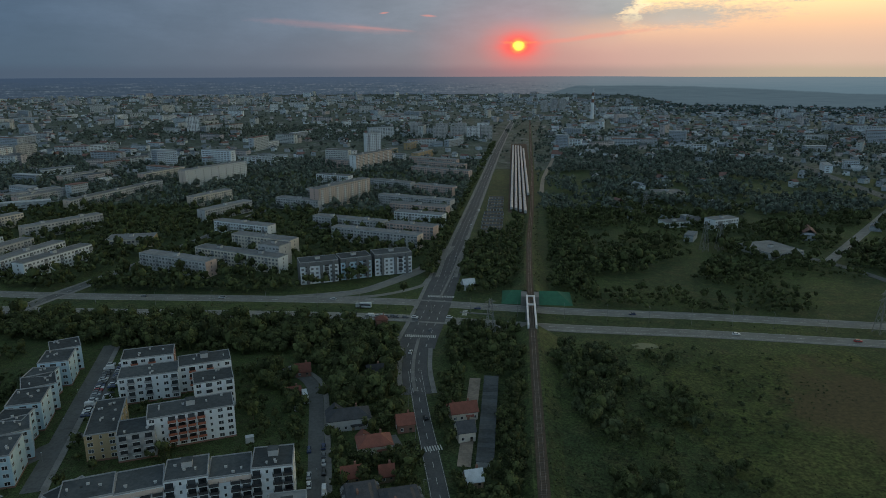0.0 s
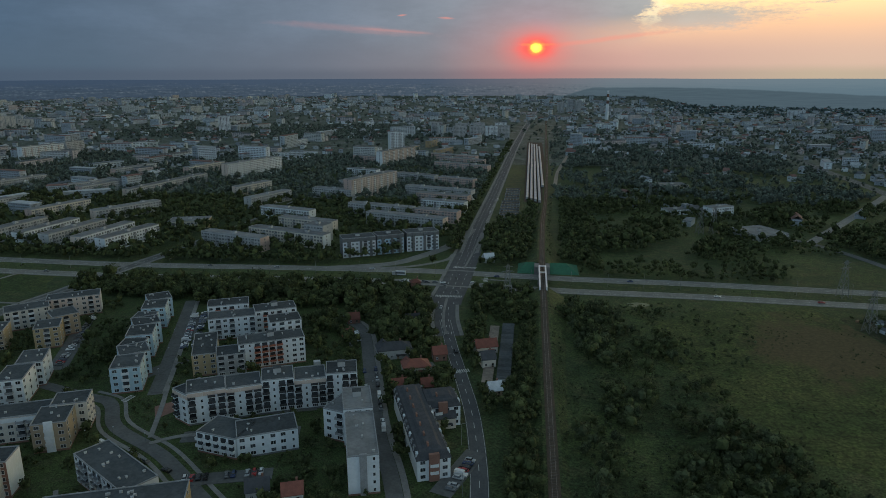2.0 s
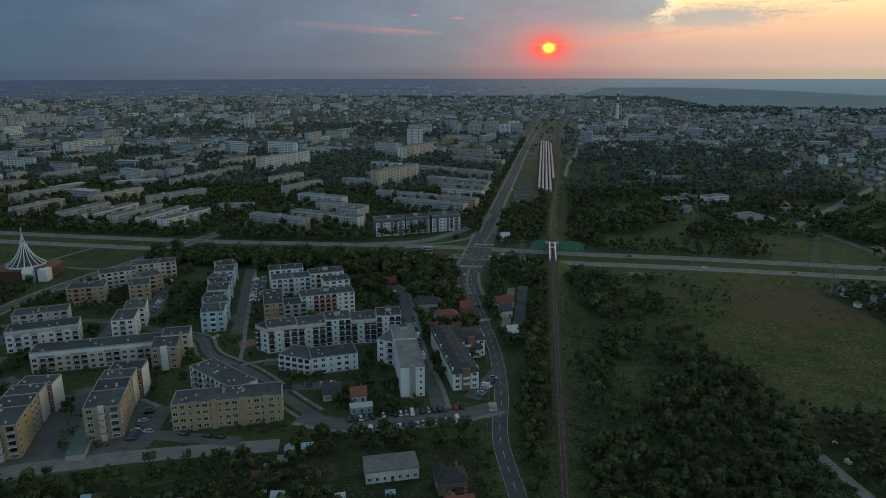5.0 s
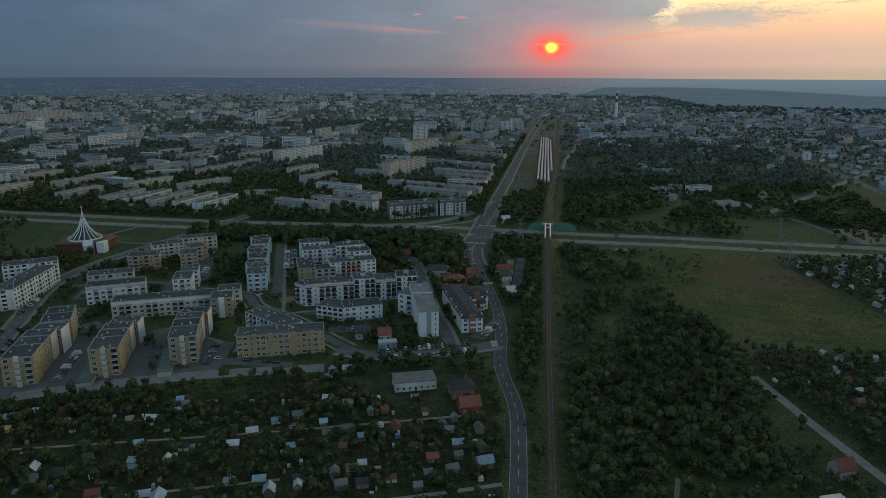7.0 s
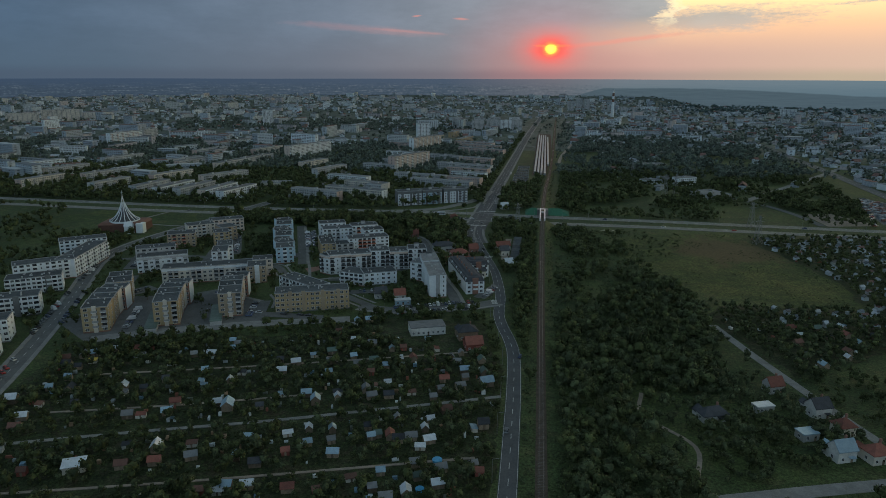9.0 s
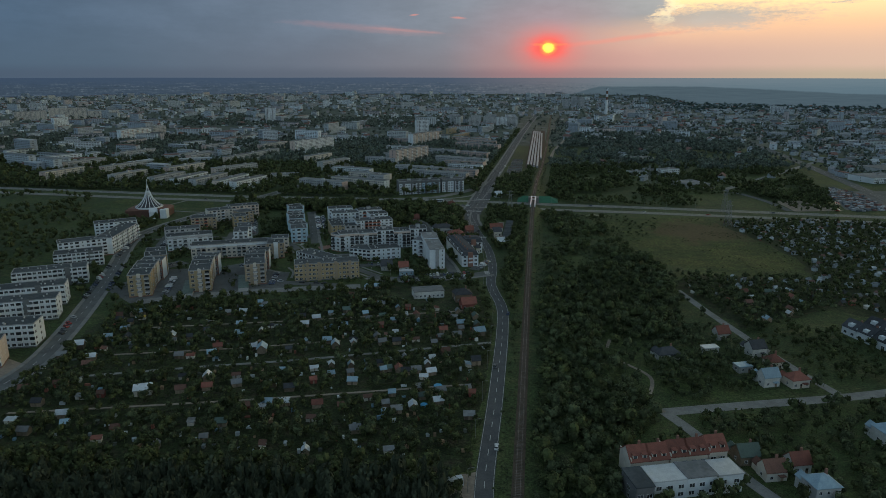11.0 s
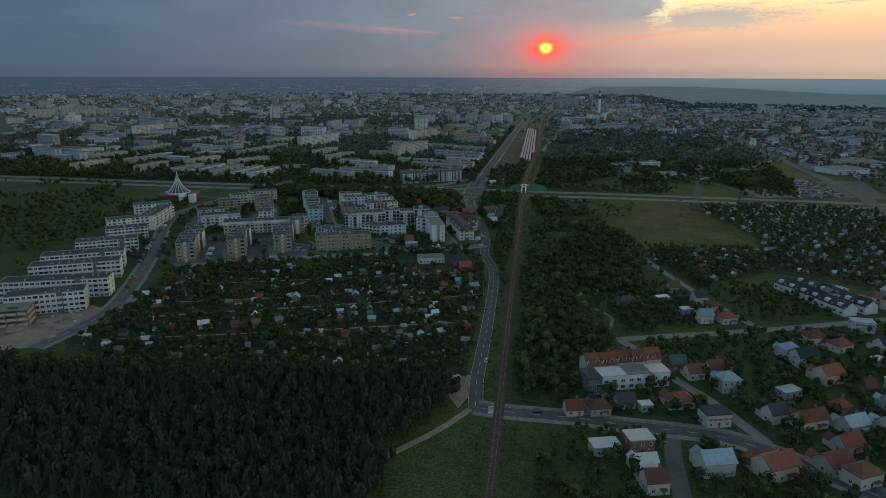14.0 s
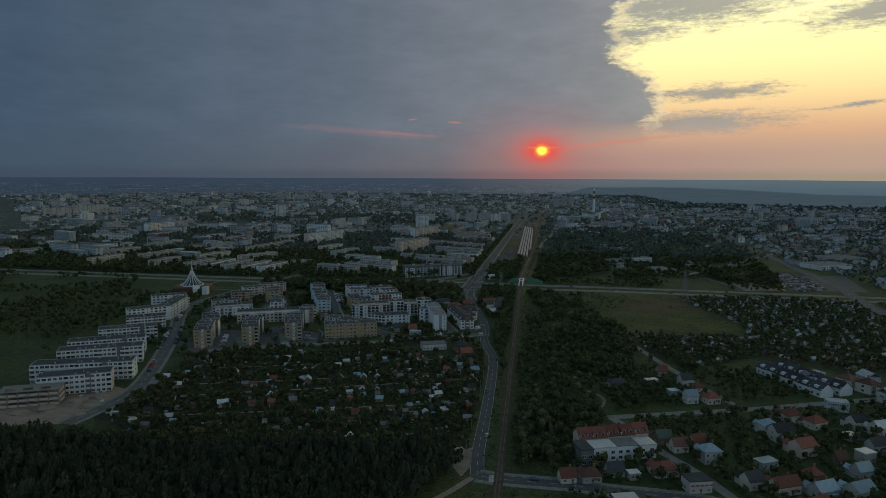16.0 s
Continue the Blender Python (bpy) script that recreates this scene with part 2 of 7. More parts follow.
dry_patch(MEADOW, 148, -66, 46, 46, (0.088, 0.066, 0.034))
LAWN = ground_material("lawn_grass", ((0.038, 0.058, 0.020), (0.050, 0.072, 0.024), (0.060, 0.060, 0.031)), (0.03, 0.2, 1.5))
PLOTS = ground_material("garden_soil", ((0.022, 0.032, 0.012), (0.036, 0.047, 0.018), (0.062, 0.048, 0.031)), (0.05, 0.16, 0.9))
CITY = ground_material("city_ground", ((0.056, 0.072, 0.052), (0.080, 0.094, 0.076), (0.16, 0.165, 0.165)), (0.006, 0.022, 0.2))
ASPHALT = surface("asphalt", (0.112, 0.114, 0.116), (0.082, 0.084, 0.087), 0.15, 0.92, bump=0.1, stain=0.35, spec=0.15)
WORN = surface("worn_asphalt", (0.145, 0.146, 0.144), (0.108, 0.109, 0.108), 0.1, 0.92, stain=0.4, spec=0.15)
BLEACHED = surface("bleached_asphalt", (0.225, 0.22, 0.205), (0.17, 0.168, 0.158), 0.08, 0.92, stain=0.35, spec=0.15)
PAVING = surface("concrete_paving", (0.25, 0.245, 0.235), (0.18, 0.176, 0.17), 0.2, 0.92, stain=0.4, spec=0.15)
DIRT = surface("bare_dirt", (0.31, 0.25, 0.20), (0.20, 0.165, 0.135), 0.12, 0.95, stain=0.3)
PAINT = surface("road_paint", (0.62, 0.62, 0.60), (0.42, 0.42, 0.40), 0.8, 0.7)
BALLAST = surface("track_ballast", (0.112, 0.084, 0.064), (0.070, 0.057, 0.043), 0.25, 0.95, bump=0.4, spec=0.1)
STEEL = surface("rail_steel", (0.30, 0.25, 0.22), (0.20, 0.15, 0.12), 0.5, 0.45, 0.6)
SLEEPER = surface("sleeper_concrete", (0.135, 0.118, 0.098), None, 0.4, 0.9, island=0.2)
WHITE = surface("white_plaster", (0.66, 0.70, 0.73), (0.57, 0.61, 0.635), 0.12, 0.85, stain=0.12)
CREAM = surface("cream_plaster", (0.60, 0.56, 0.49), (0.52, 0.48, 0.43), 0.12, 0.85, stain=0.25)
PALE_BLUE = surface("pale_blue_plaster", (0.42, 0.56, 0.65), (0.36, 0.49, 0.57), 0.12, 0.85, stain=0.25)
YELLOW = surface("yellow_plaster", (0.39, 0.30, 0.175), (0.33, 0.255, 0.15), 0.12, 0.85, stain=0.3)
OCHRE = surface("ochre_plaster", (0.36, 0.285, 0.20), (0.30, 0.24, 0.17), 0.12, 0.85, stain=0.3)
BRICKRED = surface("red_brown_cladding", (0.25, 0.135, 0.105), (0.20, 0.108, 0.085), 0.3, 0.85, stain=0.3)
PANEL = surface("grey_panel_wall", (0.44, 0.45, 0.455), (0.35, 0.36, 0.365), 0.1, 0.88, stain=0.35)
PINK = surface("pink_plaster", (0.53, 0.40, 0.35), (0.45, 0.34, 0.30), 0.12, 0.88, stain=0.3)
ORANGE = surface("peach_plaster", (0.60, 0.50, 0.43), (0.52, 0.43, 0.37), 0.12, 0.88, stain=0.3)
GREYWALL = surface("dark_grey_plaster", (0.16, 0.165, 0.17), (0.12, 0.125, 0.13), 0.2, 0.8)
FELT = surface("roofing_felt", (0.084, 0.094, 0.100), (0.056, 0.064, 0.070), 0.09, 0.92, each=0.18, stain=0.4, spec=0.12)
FELT_PALE = surface("pale_roof_membrane", (0.21, 0.215, 0.22), (0.15, 0.155, 0.16), 0.09, 0.9, each=0.2, stain=0.45, spec=0.12)
TRIM = surface("white_trim", (0.66, 0.69, 0.71), (0.57, 0.60, 0.62), 0.5, 0.6)
PARAPET = surface("roof_edge_flashing", (0.30, 0.315, 0.33), (0.22, 0.23, 0.24), 0.4, 0.6, stain=0.3)
FAR_PANES = surface("far_window_panes", (0.16, 0.17, 0.18), (0.09, 0.10, 0.11), 0.05, 0.35, island=0.4)
FRAME = surface("window_frame", (0.68, 0.69, 0.70), (0.60, 0.61, 0.62), 0.8, 0.5)
GLASS = surface("window_glass", (0.060, 0.068, 0.075), (0.030, 0.035, 0.040), 0.3, 0.12, each=0.6, spec=0.6)
DARKRAIL = surface("dark_balcony_rail", (0.050, 0.052, 0.056), None, 0.6, 0.5)
GREYRAIL = surface("grey_balcony_panel", (0.33, 0.34, 0.35), None, 0.6, 0.6)
REDRAIL = surface("rust_red_balcony_panel", (0.38, 0.13, 0.08), None, 0.6, 0.7)
TILE = surface("red_roof_tiles", (0.215, 0.078, 0.056), (0.155, 0.058, 0.044), 0.5, 0.8, each=0.25, bump=0.3, bump_scale=3)
TILE_BROWN = surface("brown_roof_tiles", (0.15, 0.075, 0.055), (0.11, 0.055, 0.042), 0.5, 0.8, each=0.25)
SLATE = surface("dark_slate_roof", (0.066, 0.069, 0.076), (0.046, 0.049, 0.055), 0.5, 0.85, each=0.25, spec=0.15)
TIN_BLUE = surface("light_blue_tin", (0.28, 0.39, 0.46), (0.21, 0.30, 0.37), 0.5, 0.45, 0.2, each=0.2)
TIN_WHITE = surface("pale_tin", (0.54, 0.57, 0.60), (0.42, 0.45, 0.48), 0.5, 0.45, 0.15, each=0.15)
WAGON = surface("dull_grey_wagon", (0.40, 0.42, 0.43), (0.28, 0.29, 0.30), 0.3, 0.6)
LIMEWASH = surface("limewashed_wall", (0.50, 0.50, 0.48), (0.40, 0.40, 0.385), 0.15, 0.85, each=0.2, stain=0.35)
TIN_GREEN = surface("green_tin", (0.085, 0.13, 0.11), (0.065, 0.10, 0.085), 0.5, 0.5, each=0.2)
BOARD = surface("weathered_boards", (0.26, 0.20, 0.14), (0.17, 0.13, 0.095), 0.8, 0.9, each=0.4)
WOODRED = surface("red_painted_boards", (0.30, 0.09, 0.07), (0.22, 0.07, 0.05), 0.8, 0.85, each=0.25)
YELLOWROOF = surface("yellow_tarpaulin", (0.60, 0.40, 0.07), (0.5, 0.33, 0.06), 0.6, 0.7)
BARK = surface("bark", (0.11, 0.085, 0.06), (0.07, 0.055, 0.04), 1.5, 0.95)
LEAVES = surface("broad_leaves", (0.072, 0.086, 0.034), (0.039, 0.050, 0.021), 0.08, 0.85, island=0.5, fine=14, spec=0.15)
LEAVES_GREY = surface("willow_leaves", (0.082, 0.098, 0.049), (0.047, 0.060, 0.030), 0.09, 0.85, island=0.45, fine=12, spec=0.15)
# leaves of distant trees: paler and bluer, aerial haze put into the base colour
LEAVES_HAZED = surface("hazed_tree_leaves", (0.106, 0.130, 0.106), (0.076, 0.096, 0.080), 0.03, 0.85, island=0.5, fine=9, spec=0.25)
NEEDLES = surface("pine_needles", (0.054, 0.067, 0.041), (0.043, 0.054, 0.034), 0.10, 0.85, island=0.14, fine=10, spec=0.2)
GREENNET = surface("green_slope_mat", (0.035, 0.15, 0.085), (0.025, 0.11, 0.065), 0.4, 0.8)
GIRDER = surface("white_painted_steel", (0.72, 0.74, 0.76), (0.6, 0.62, 0.64), 0.6, 0.45)
GALV = surface("galvanised_steel", (0.30, 0.31, 0.32), None, 0.8, 0.5, 0.7)
TYRE = surface("tyre_rubber", (0.02, 0.02, 0.02), None, 2, 0.9)
WATER = surface("pond_water", (0.10, 0.13, 0.065), (0.07, 0.09, 0.05), 0.3, 0.5, spec=0.3)
POOL = surface("blue_pool_cover", (0.08, 0.36, 0.62), None, 0.6, 0.4)


# ---- mesh helpers ----
class Shape:
    """Collects boxes and faces into one mesh."""

    def __init__(self):
        self.v, self.f, self.m = [], [], []

    def face(self, pts, m=0):
        n = len(self.v)
        self.v += [tuple(p) for p in pts]
        self.f.append(tuple(range(n, n + len(pts))))
        self.m.append(m)
        return self

    def box(self, x0, x1, y0, y1, z0, z1, m=0, bevel=0.0):
        n, e = len(self.v), bevel
        self.v += [(x0, y0, z0), (x1, y0, z0), (x1, y1, z0), (x0, y1, z0), (x0 + e, y0 + e, z1), (x1 - e, y0 + e, z1), (x1 - e, y1 - e, z1), (x0 + e, y1 - e, z1)]
        for f in ((0, 3, 2, 1), (4, 5, 6, 7), (0, 1, 5, 4), (1, 2, 6, 5), (2, 3, 7, 6), (3, 0, 4, 7)):
            self.f.append(tuple(n + i for i in f))
            self.m.append(m)
        return self

    def gable(self, x0, x1, y0, y1, z0, z1, over=0.4, thick=0.25, m=0):
        """A pitched roof with its ridge along x, with real thickness."""
        ym = (y0 + y1) / 2
        s = (z1 - z0) / (ym - y0)
        n = len(self.v)
        for x in (x0 - over, x1 + over):
            for y, z in ((y0 - over, z0 - over * s), (ym, z1), (y1 + over, z0 - over * s)):
                self.v += [(x, y, z), (x, y, z + thick)]
        q = lambda *i: (self.f.append(tuple(n + j for j in i)), self.m.append(m))
        q(1, 7, 9, 3), q(3, 9, 11, 5), q(0, 2, 8, 6), q(2, 4, 10, 8), q(0, 6, 7, 1), q(4, 5, 11, 10)
        q(0, 1, 3, 2), q(2, 3, 5, 4), q(6, 8, 9, 7), q(8, 10, 11, 9)
        return self

    def hip(self, x0, x1, y0, y1, z0, z1, over=0.45, thick=0.2, m=0):
        x0, x1, y0, y1 = x0 - over, x1 + over, y0 - over, y1 + over
        i, ym = (y1 - y0) / 2, (y0 + y1) / 2
        n = len(self.v)
        self.v += [(x0, y0, z0), (x1, y0, z0), (x1, y1, z0), (x0, y1, z0)]
        self.v += [(x0, y0, z0 + thick), (x1, y0, z0 + thick), (x1, y1, z0 + thick), (x0, y1, z0 + thick), (x0 + i, ym, z1), (x1 - i, ym, z1)]
        for f in ((0, 3, 2, 1), (0, 1, 5, 4), (1, 2, 6, 5), (2, 3, 7, 6), (3, 0, 4, 7), (4, 5, 9, 8), (6, 7, 8, 9), (5, 6, 9), (7, 4, 8)):
            self.f.append(tuple(n + j for j in f))
            self.m.append(m)
        return self

    def tube(self, p, q, r0, r1=None, sides=6, m=0):
        p, q = Vector(p), Vector(q)
        r1 = r0 if r1 is None else r1
        d = (q - p).normalized()
        a = d.orthogonal().normalized()
        b = d.cross(a)
        n = len(self.v)
        for c, r in ((p, r0), (q, r1)):
            self.v += [tuple(c + a * (r * math.cos(t)) + b * (r * math.sin(t))) for t in (2 * math.pi * i / sides for i in range(sides))]
        for i in range(sides):
            j = (i + 1) % sides
            self.f.append((n + i, n + j, n + sides + j, n + sides + i))
            self.m.append(m)
        self.f.append(tuple(n + sides + i for i in range(sides)))
        self.m.append(m)
        return self

    def mesh(self, name, *mats):
        me = bpy.data.meshes.new(name)
        me.from_pydata(self.v, [], self.f)
        for m in mats:
            me.materials.append(m)
        if len(mats) > 1:
            me.polygons.foreach_set("material_index", self.m)
        me.update()
        return me


def part(name, data, parent, m=None, label="", kind=""):
    ob = new(name, data)
    ob.parent = parent
    if m is not None:
        ob.matrix_basis = m
    return tagged(ob, label, "", "", kind)


def base(name, m, label, category, group="", kind=""):
    ob = new(name)
    ob.empty_display_size = 0.5
    ob.matrix_basis = m
    return tagged(ob, label, category, group, kind)


# ground that is taken by roads and houses, on a grid of 2 m
GX, GY, GN, GM = -1100, -860, 1000, 1150
TAKEN = np.zeros((GM, GN), bool)
CX, CY = np.meshgrid(GX + 2 * np.arange(GN) + 1.0, GY + 2 * np.arange(GM) + 1.0)


def take_line(pts, half):
    for (x0, y0), (x1, y1) in zip(pts[:-1], pts[1:]):
        d = np.array((x1 - x0, y1 - y0), float)
        i0, i1 = [int(min(max((v - GX) / 2, 0), GN)) for v in (min(x0, x1) - half, max(x0, x1) + half + 2)]
        j0, j1 = [int(min(max((v - GY) / 2, 0), GM)) for v in (min(y0, y1) - half, max(y0, y1) + half + 2)]
        px, py = CX[j0:j1, i0:i1] - x0, CY[j0:j1, i0:i1] - y0
        t = np.clip((px * d[0] + py * d[1]) / (d @ d + 1e-9), 0, 1)
        TAKEN[j0:j1, i0:i1] |= np.hypot(px - t * d[0], py - t * d[1]) < half


def take_rect(a, b, depth, margin=2.0):
    a, b = np.array(a, float), np.array(b, float)
    L = np.linalg.norm(b - a)
    d = (b - a) / L
    s = (CX - a[0]) * d[0] + (CY - a[1]) * d[1]
    t = (CY - a[1]) * d[0] - (CX - a[0]) * d[1]
    TAKEN[(s > -margin) & (s < L + margin) & (t > -margin) & (t < depth + margin)] = True


def free(x, y):
    i, j = ((np.asarray(x) - GX) / 2).astype(int), ((np.asarray(y) - GY) / 2).astype(int)
    inside = (i >= 0) & (i < GN) & (j >= 0) & (j < GM)
    return ~inside | ~TAKEN[np.clip(j, 0, GM - 1), np.clip(i, 0, GN - 1)]


def inside(poly, x, y):
    r = np.zeros(len(x), bool)
    for (x0, y0), (x1, y1) in zip(poly, poly[1:] + poly[:1]):
        c = (y0 > y) != (y1 > y)
        r ^= c & (x < (x1 - x0) * (y - y0) / (y1 - y0 + 1e-12) + x0)
    return r


def scatter(poly, spacing, rng, keep=1.0, check=True):
    """Places spread over a plot, clear of roads and houses."""
    xs, ys = [p[0] for p in poly], [p[1] for p in poly]
    gx, gy = np.meshgrid(np.arange(min(xs), max(xs), spacing), np.arange(min(ys), max(ys), spacing))
    x = gx.ravel() + rng.uniform(-0.48, 0.48, gx.size) * spacing
    y = gy.ravel() + rng.uniform(-0.48, 0.48, gx.size) * spacing
    ok = inside(poly, x, y) & (rng.random(gx.size) < keep)
    if check:
        ok &= free(x, y)
    return np.c_[x, y][ok]


# ---- ground, water, distance ----
from mathutils.geometry import tessellate_polygon

ground_shape = Shape()
ground_shape.face([(-30000, -30000, 0), (30000, -30000, 0), (30000, 30000, 0), (-30000, 30000, 0)])
tagged(new("ground", ground_shape.mesh("ground", GRASS)), "dark green rough grassland reaching the horizon", "ground", "", "structure")


def ragged(poly, amp):
    """The outline with uneven, frayed edges."""
    out = []
    for (x0, y0), (x1, y1) in zip(poly, poly[1:] + poly[:1]):
        n = max(1, int(math.hypot(x1 - x0, y1 - y0) / 4))
        for i in range(n):
            x, y = x0 + (x1 - x0) * i / n, y0 + (y1 - y0) * i / n
            v = noise.noise_vector(Vector((x * 0.05, y * 0.05, 1.7))) + 0.6 * noise.noise_vector(Vector((x * 0.2, y * 0.2, 5.1)))
            out.append((x + amp * v.x, y + amp * v.y))
    return out


def sheet(name, poly, z, mat, label, category="ground"):
    if mat in (MEADOW, LAWN, PLOTS):
        poly = ragged(poly, 4.0)
    s = Shape()
    for t in tessellate_polygon([[Vector((x, y, 0)) for x, y in poly]]):
        a, b, c = [poly[i] for i in t]
        up = (b[0] - a[0]) * (c[1] - a[1]) - (b[1] - a[1]) * (c[0] - a[0]) > 0
        s.face([(*p, z) for p in ((a, b, c) if up else (a, c, b))])
    return tagged(new(name, s.mesh(name, mat)), label, category, "", "structure")


sheet("city_ground", [(-3600, 640), (-900, 420), (-480, 560), (-80, 640), (420, 640), (700, 300), (3600, 700), (3200, 3600), (0, 4400), (-3200, 3600)], 0.02, CITY,
      "patchy built-up ground of the distant city", "ground")
sheet("meadow", [(62, -44), (92, -16), (126, -14), (158, -4), (172, -34), (186, -98), (197, -160), (192, -196), (160, -200), (130, -192), (94, -178), (73, -128), (60, -92)], 0.03, MEADOW,
      "open meadow with yellow-brown dry grass", "meadow")
sheet("lawn", [(-60, -258), (-130, -290), (-225, -340), (-330, -270), (-345, -150), (-300, -45), (-200, -20), (-80, -30), (-70, -110), (-36, -200)], 0.02, LAWN,
      "mown lawns between the housing blocks", "lawn")
sheet("garden_plots", [(-232, -318), (-134, -290), (-96, -258), (-28, -256), (-18, -300), (-13, -345), (-12, -458), (-90, -470), (-200, -474), (-224, -440), (-224, -400)], 0.03, PLOTS,
      "allotment gardens of soil beds and grass strips", "gardens")
sheet("far_garden_plots", [(170, -20), (300, 10), (420, -40), (420, -300), (230, -300), (176, -262), (118, -305), (92, -226), (108, -204), (190, -200), (198, -150)], 0.045, PLOTS,
      "allotment gardens of soil beds and grass strips", "gardens")
sheet("village_lawn", [(66, -398), (140, -375), (190, -358), (190, -540), (20, -545), (20, -500), (40, -440)], 0.03, LAWN, "lawns round the village houses", "lawn")
sheet("estate_yard", [(-150, -280), (-228, -316), (-262, -292), (-252, -245), (-205, -234), (-165, -238)], 0.026, WORN, "worn asphalt yards between the ochre blocks", "yard")
sheet("roadside_lawn", [(-340, 4), (-440, 0), (-470, -70), (-380, -30), (-318, -32)], 0.025, MEADOW, "green lawn beside the church", "lawn")
sheet("building_site", [(-228, -425), (-222, -404), (-240, -397), (-268, -420), (-300, -455), (-250, -468), (-224, -458)], 0.05, DIRT, "bare churned soil of a building site", "ground")
sheet("pond", [(52, -8), (58, -5), (64, -6), (66, -10), (60, -14), (53, -13)], 0.04, WATER, "small shining pond in the grass", "pond")


def rim_radius(a):
    """Radius of the painted hazy backdrop; less over the wooded side."""
    a = (a + math.pi) % (2 * math.pi) - math.pi
    f = lambda lo, hi: (lambda t: t * t * (3 - 2 * t))(min(max((a - lo) / (hi - lo), 0.0), 1.0))
    return 4150 - 1400 * f(0.15, 0.27) + 1400 * f(1.2, 1.5)


def backdrop():
    """The far rim of the land beyond the city, its haze painted in."""
    s, n = Shape(), 240
    rng = np.random.default_rng(3)
    for i in range(n):
        tops = []
        for j in (i, i + 1):
            a = 2 * math.pi * j / n
            R = rim_radius(a)
            rim = 133 - 0.0050 * (R + 500) + 1.2 * math.sin(3 * a + 1) + 0.7 * math.sin(17 * a)
            tops.append((R * math.sin(a), R * math.cos(a), rim))
        (x0, y0, z0), (x1, y1, z1) = tops
        s.face([(x0, y0, -2), (x1, y1, -2), (x1, y1, z1), (x0, y0, z0)])
    m = bpy.data.materials.new("far_land_painted_haze")
    m.use_nodes = True
    k = Nodes(m.node_tree)
    b = k.nodes["Principled BSDF"]
    geo = k.nodes.new("ShaderNodeNewGeometry")
    sep = k.nodes.new("ShaderNodeSeparateXYZ")
    k.links.new(geo.outputs["Position"], sep.inputs[0])
    x, y, z = sep.outputs
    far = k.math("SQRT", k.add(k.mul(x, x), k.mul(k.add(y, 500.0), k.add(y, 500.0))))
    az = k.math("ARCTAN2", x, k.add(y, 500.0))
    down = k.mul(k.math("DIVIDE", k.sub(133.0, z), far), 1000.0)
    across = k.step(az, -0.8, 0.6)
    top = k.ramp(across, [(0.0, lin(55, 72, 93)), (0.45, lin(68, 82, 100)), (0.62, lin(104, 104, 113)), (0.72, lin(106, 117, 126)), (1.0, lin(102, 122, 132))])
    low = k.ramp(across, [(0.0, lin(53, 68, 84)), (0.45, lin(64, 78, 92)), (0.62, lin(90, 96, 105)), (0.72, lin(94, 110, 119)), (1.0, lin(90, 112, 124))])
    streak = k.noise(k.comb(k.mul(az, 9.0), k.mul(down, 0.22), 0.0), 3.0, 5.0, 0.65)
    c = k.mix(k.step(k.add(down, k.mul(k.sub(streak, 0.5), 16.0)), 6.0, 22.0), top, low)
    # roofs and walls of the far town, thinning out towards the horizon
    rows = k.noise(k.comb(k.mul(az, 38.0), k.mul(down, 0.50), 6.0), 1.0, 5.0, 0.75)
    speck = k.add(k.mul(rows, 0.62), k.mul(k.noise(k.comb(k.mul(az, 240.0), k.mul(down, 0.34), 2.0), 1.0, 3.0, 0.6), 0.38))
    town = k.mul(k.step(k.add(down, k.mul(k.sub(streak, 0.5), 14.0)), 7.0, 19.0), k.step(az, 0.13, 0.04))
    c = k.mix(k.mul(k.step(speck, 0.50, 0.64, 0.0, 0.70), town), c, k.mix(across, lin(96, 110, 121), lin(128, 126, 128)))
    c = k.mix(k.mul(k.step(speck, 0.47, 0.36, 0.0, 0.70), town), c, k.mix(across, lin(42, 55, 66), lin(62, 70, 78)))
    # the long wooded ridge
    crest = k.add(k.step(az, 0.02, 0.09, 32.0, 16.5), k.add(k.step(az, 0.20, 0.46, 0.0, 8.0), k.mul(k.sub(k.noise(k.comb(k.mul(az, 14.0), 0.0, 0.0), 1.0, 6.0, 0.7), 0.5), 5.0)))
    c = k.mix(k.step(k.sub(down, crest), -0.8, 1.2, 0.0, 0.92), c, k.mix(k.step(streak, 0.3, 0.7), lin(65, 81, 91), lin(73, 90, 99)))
    # the ring glows by itself, with the haze painted into its emission colours
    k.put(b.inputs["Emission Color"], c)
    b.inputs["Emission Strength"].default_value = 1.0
    b.inputs["Base Color"].default_value = (0.02, 0.02, 0.02, 1)
    b.inputs["Specular IOR Level"].default_value = 0.0
    ob = tagged(new("backdrop", s.mesh("backdrop", m)), "glowing backdrop of distant land with painted blue evening haze", "distance", "", "structure")
    return ob


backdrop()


# ---- roads ----
def smooth(pts, n=6):
    """A soft line through the given places."""
    p = [np.array(q, float) for q in pts]
    p = [2 * p[0] - p[1]] + p + [2 * p[-1] - p[-2]]
    out = []
    for a, b, c, d in zip(p[:-3], p[1:-2], p[2:-1], p[3:]):
        for t in np.linspace(0, 1, n, endpoint=False):
            out.append(0.5 * (2 * b + (c - a) * t + (2 * a - 5 * b + 4 * c - d) * t * t + (3 * b - a - 3 * c + d) * t ** 3))
    return out + [p[-2]]


def offset(line, d):
    """The line moved d metres to its left."""
    out = []
    for i, q in enumerate(line):
        t = line[min(i + 1, len(line) - 1)] - line[max(i - 1, 0)]
        t = t / (np.linalg.norm(t) + 1e-9)
        w = d[i] if hasattr(d, "__len__") else d
        out.append(q + w * np.array((-t[1], t[0])))
    return out


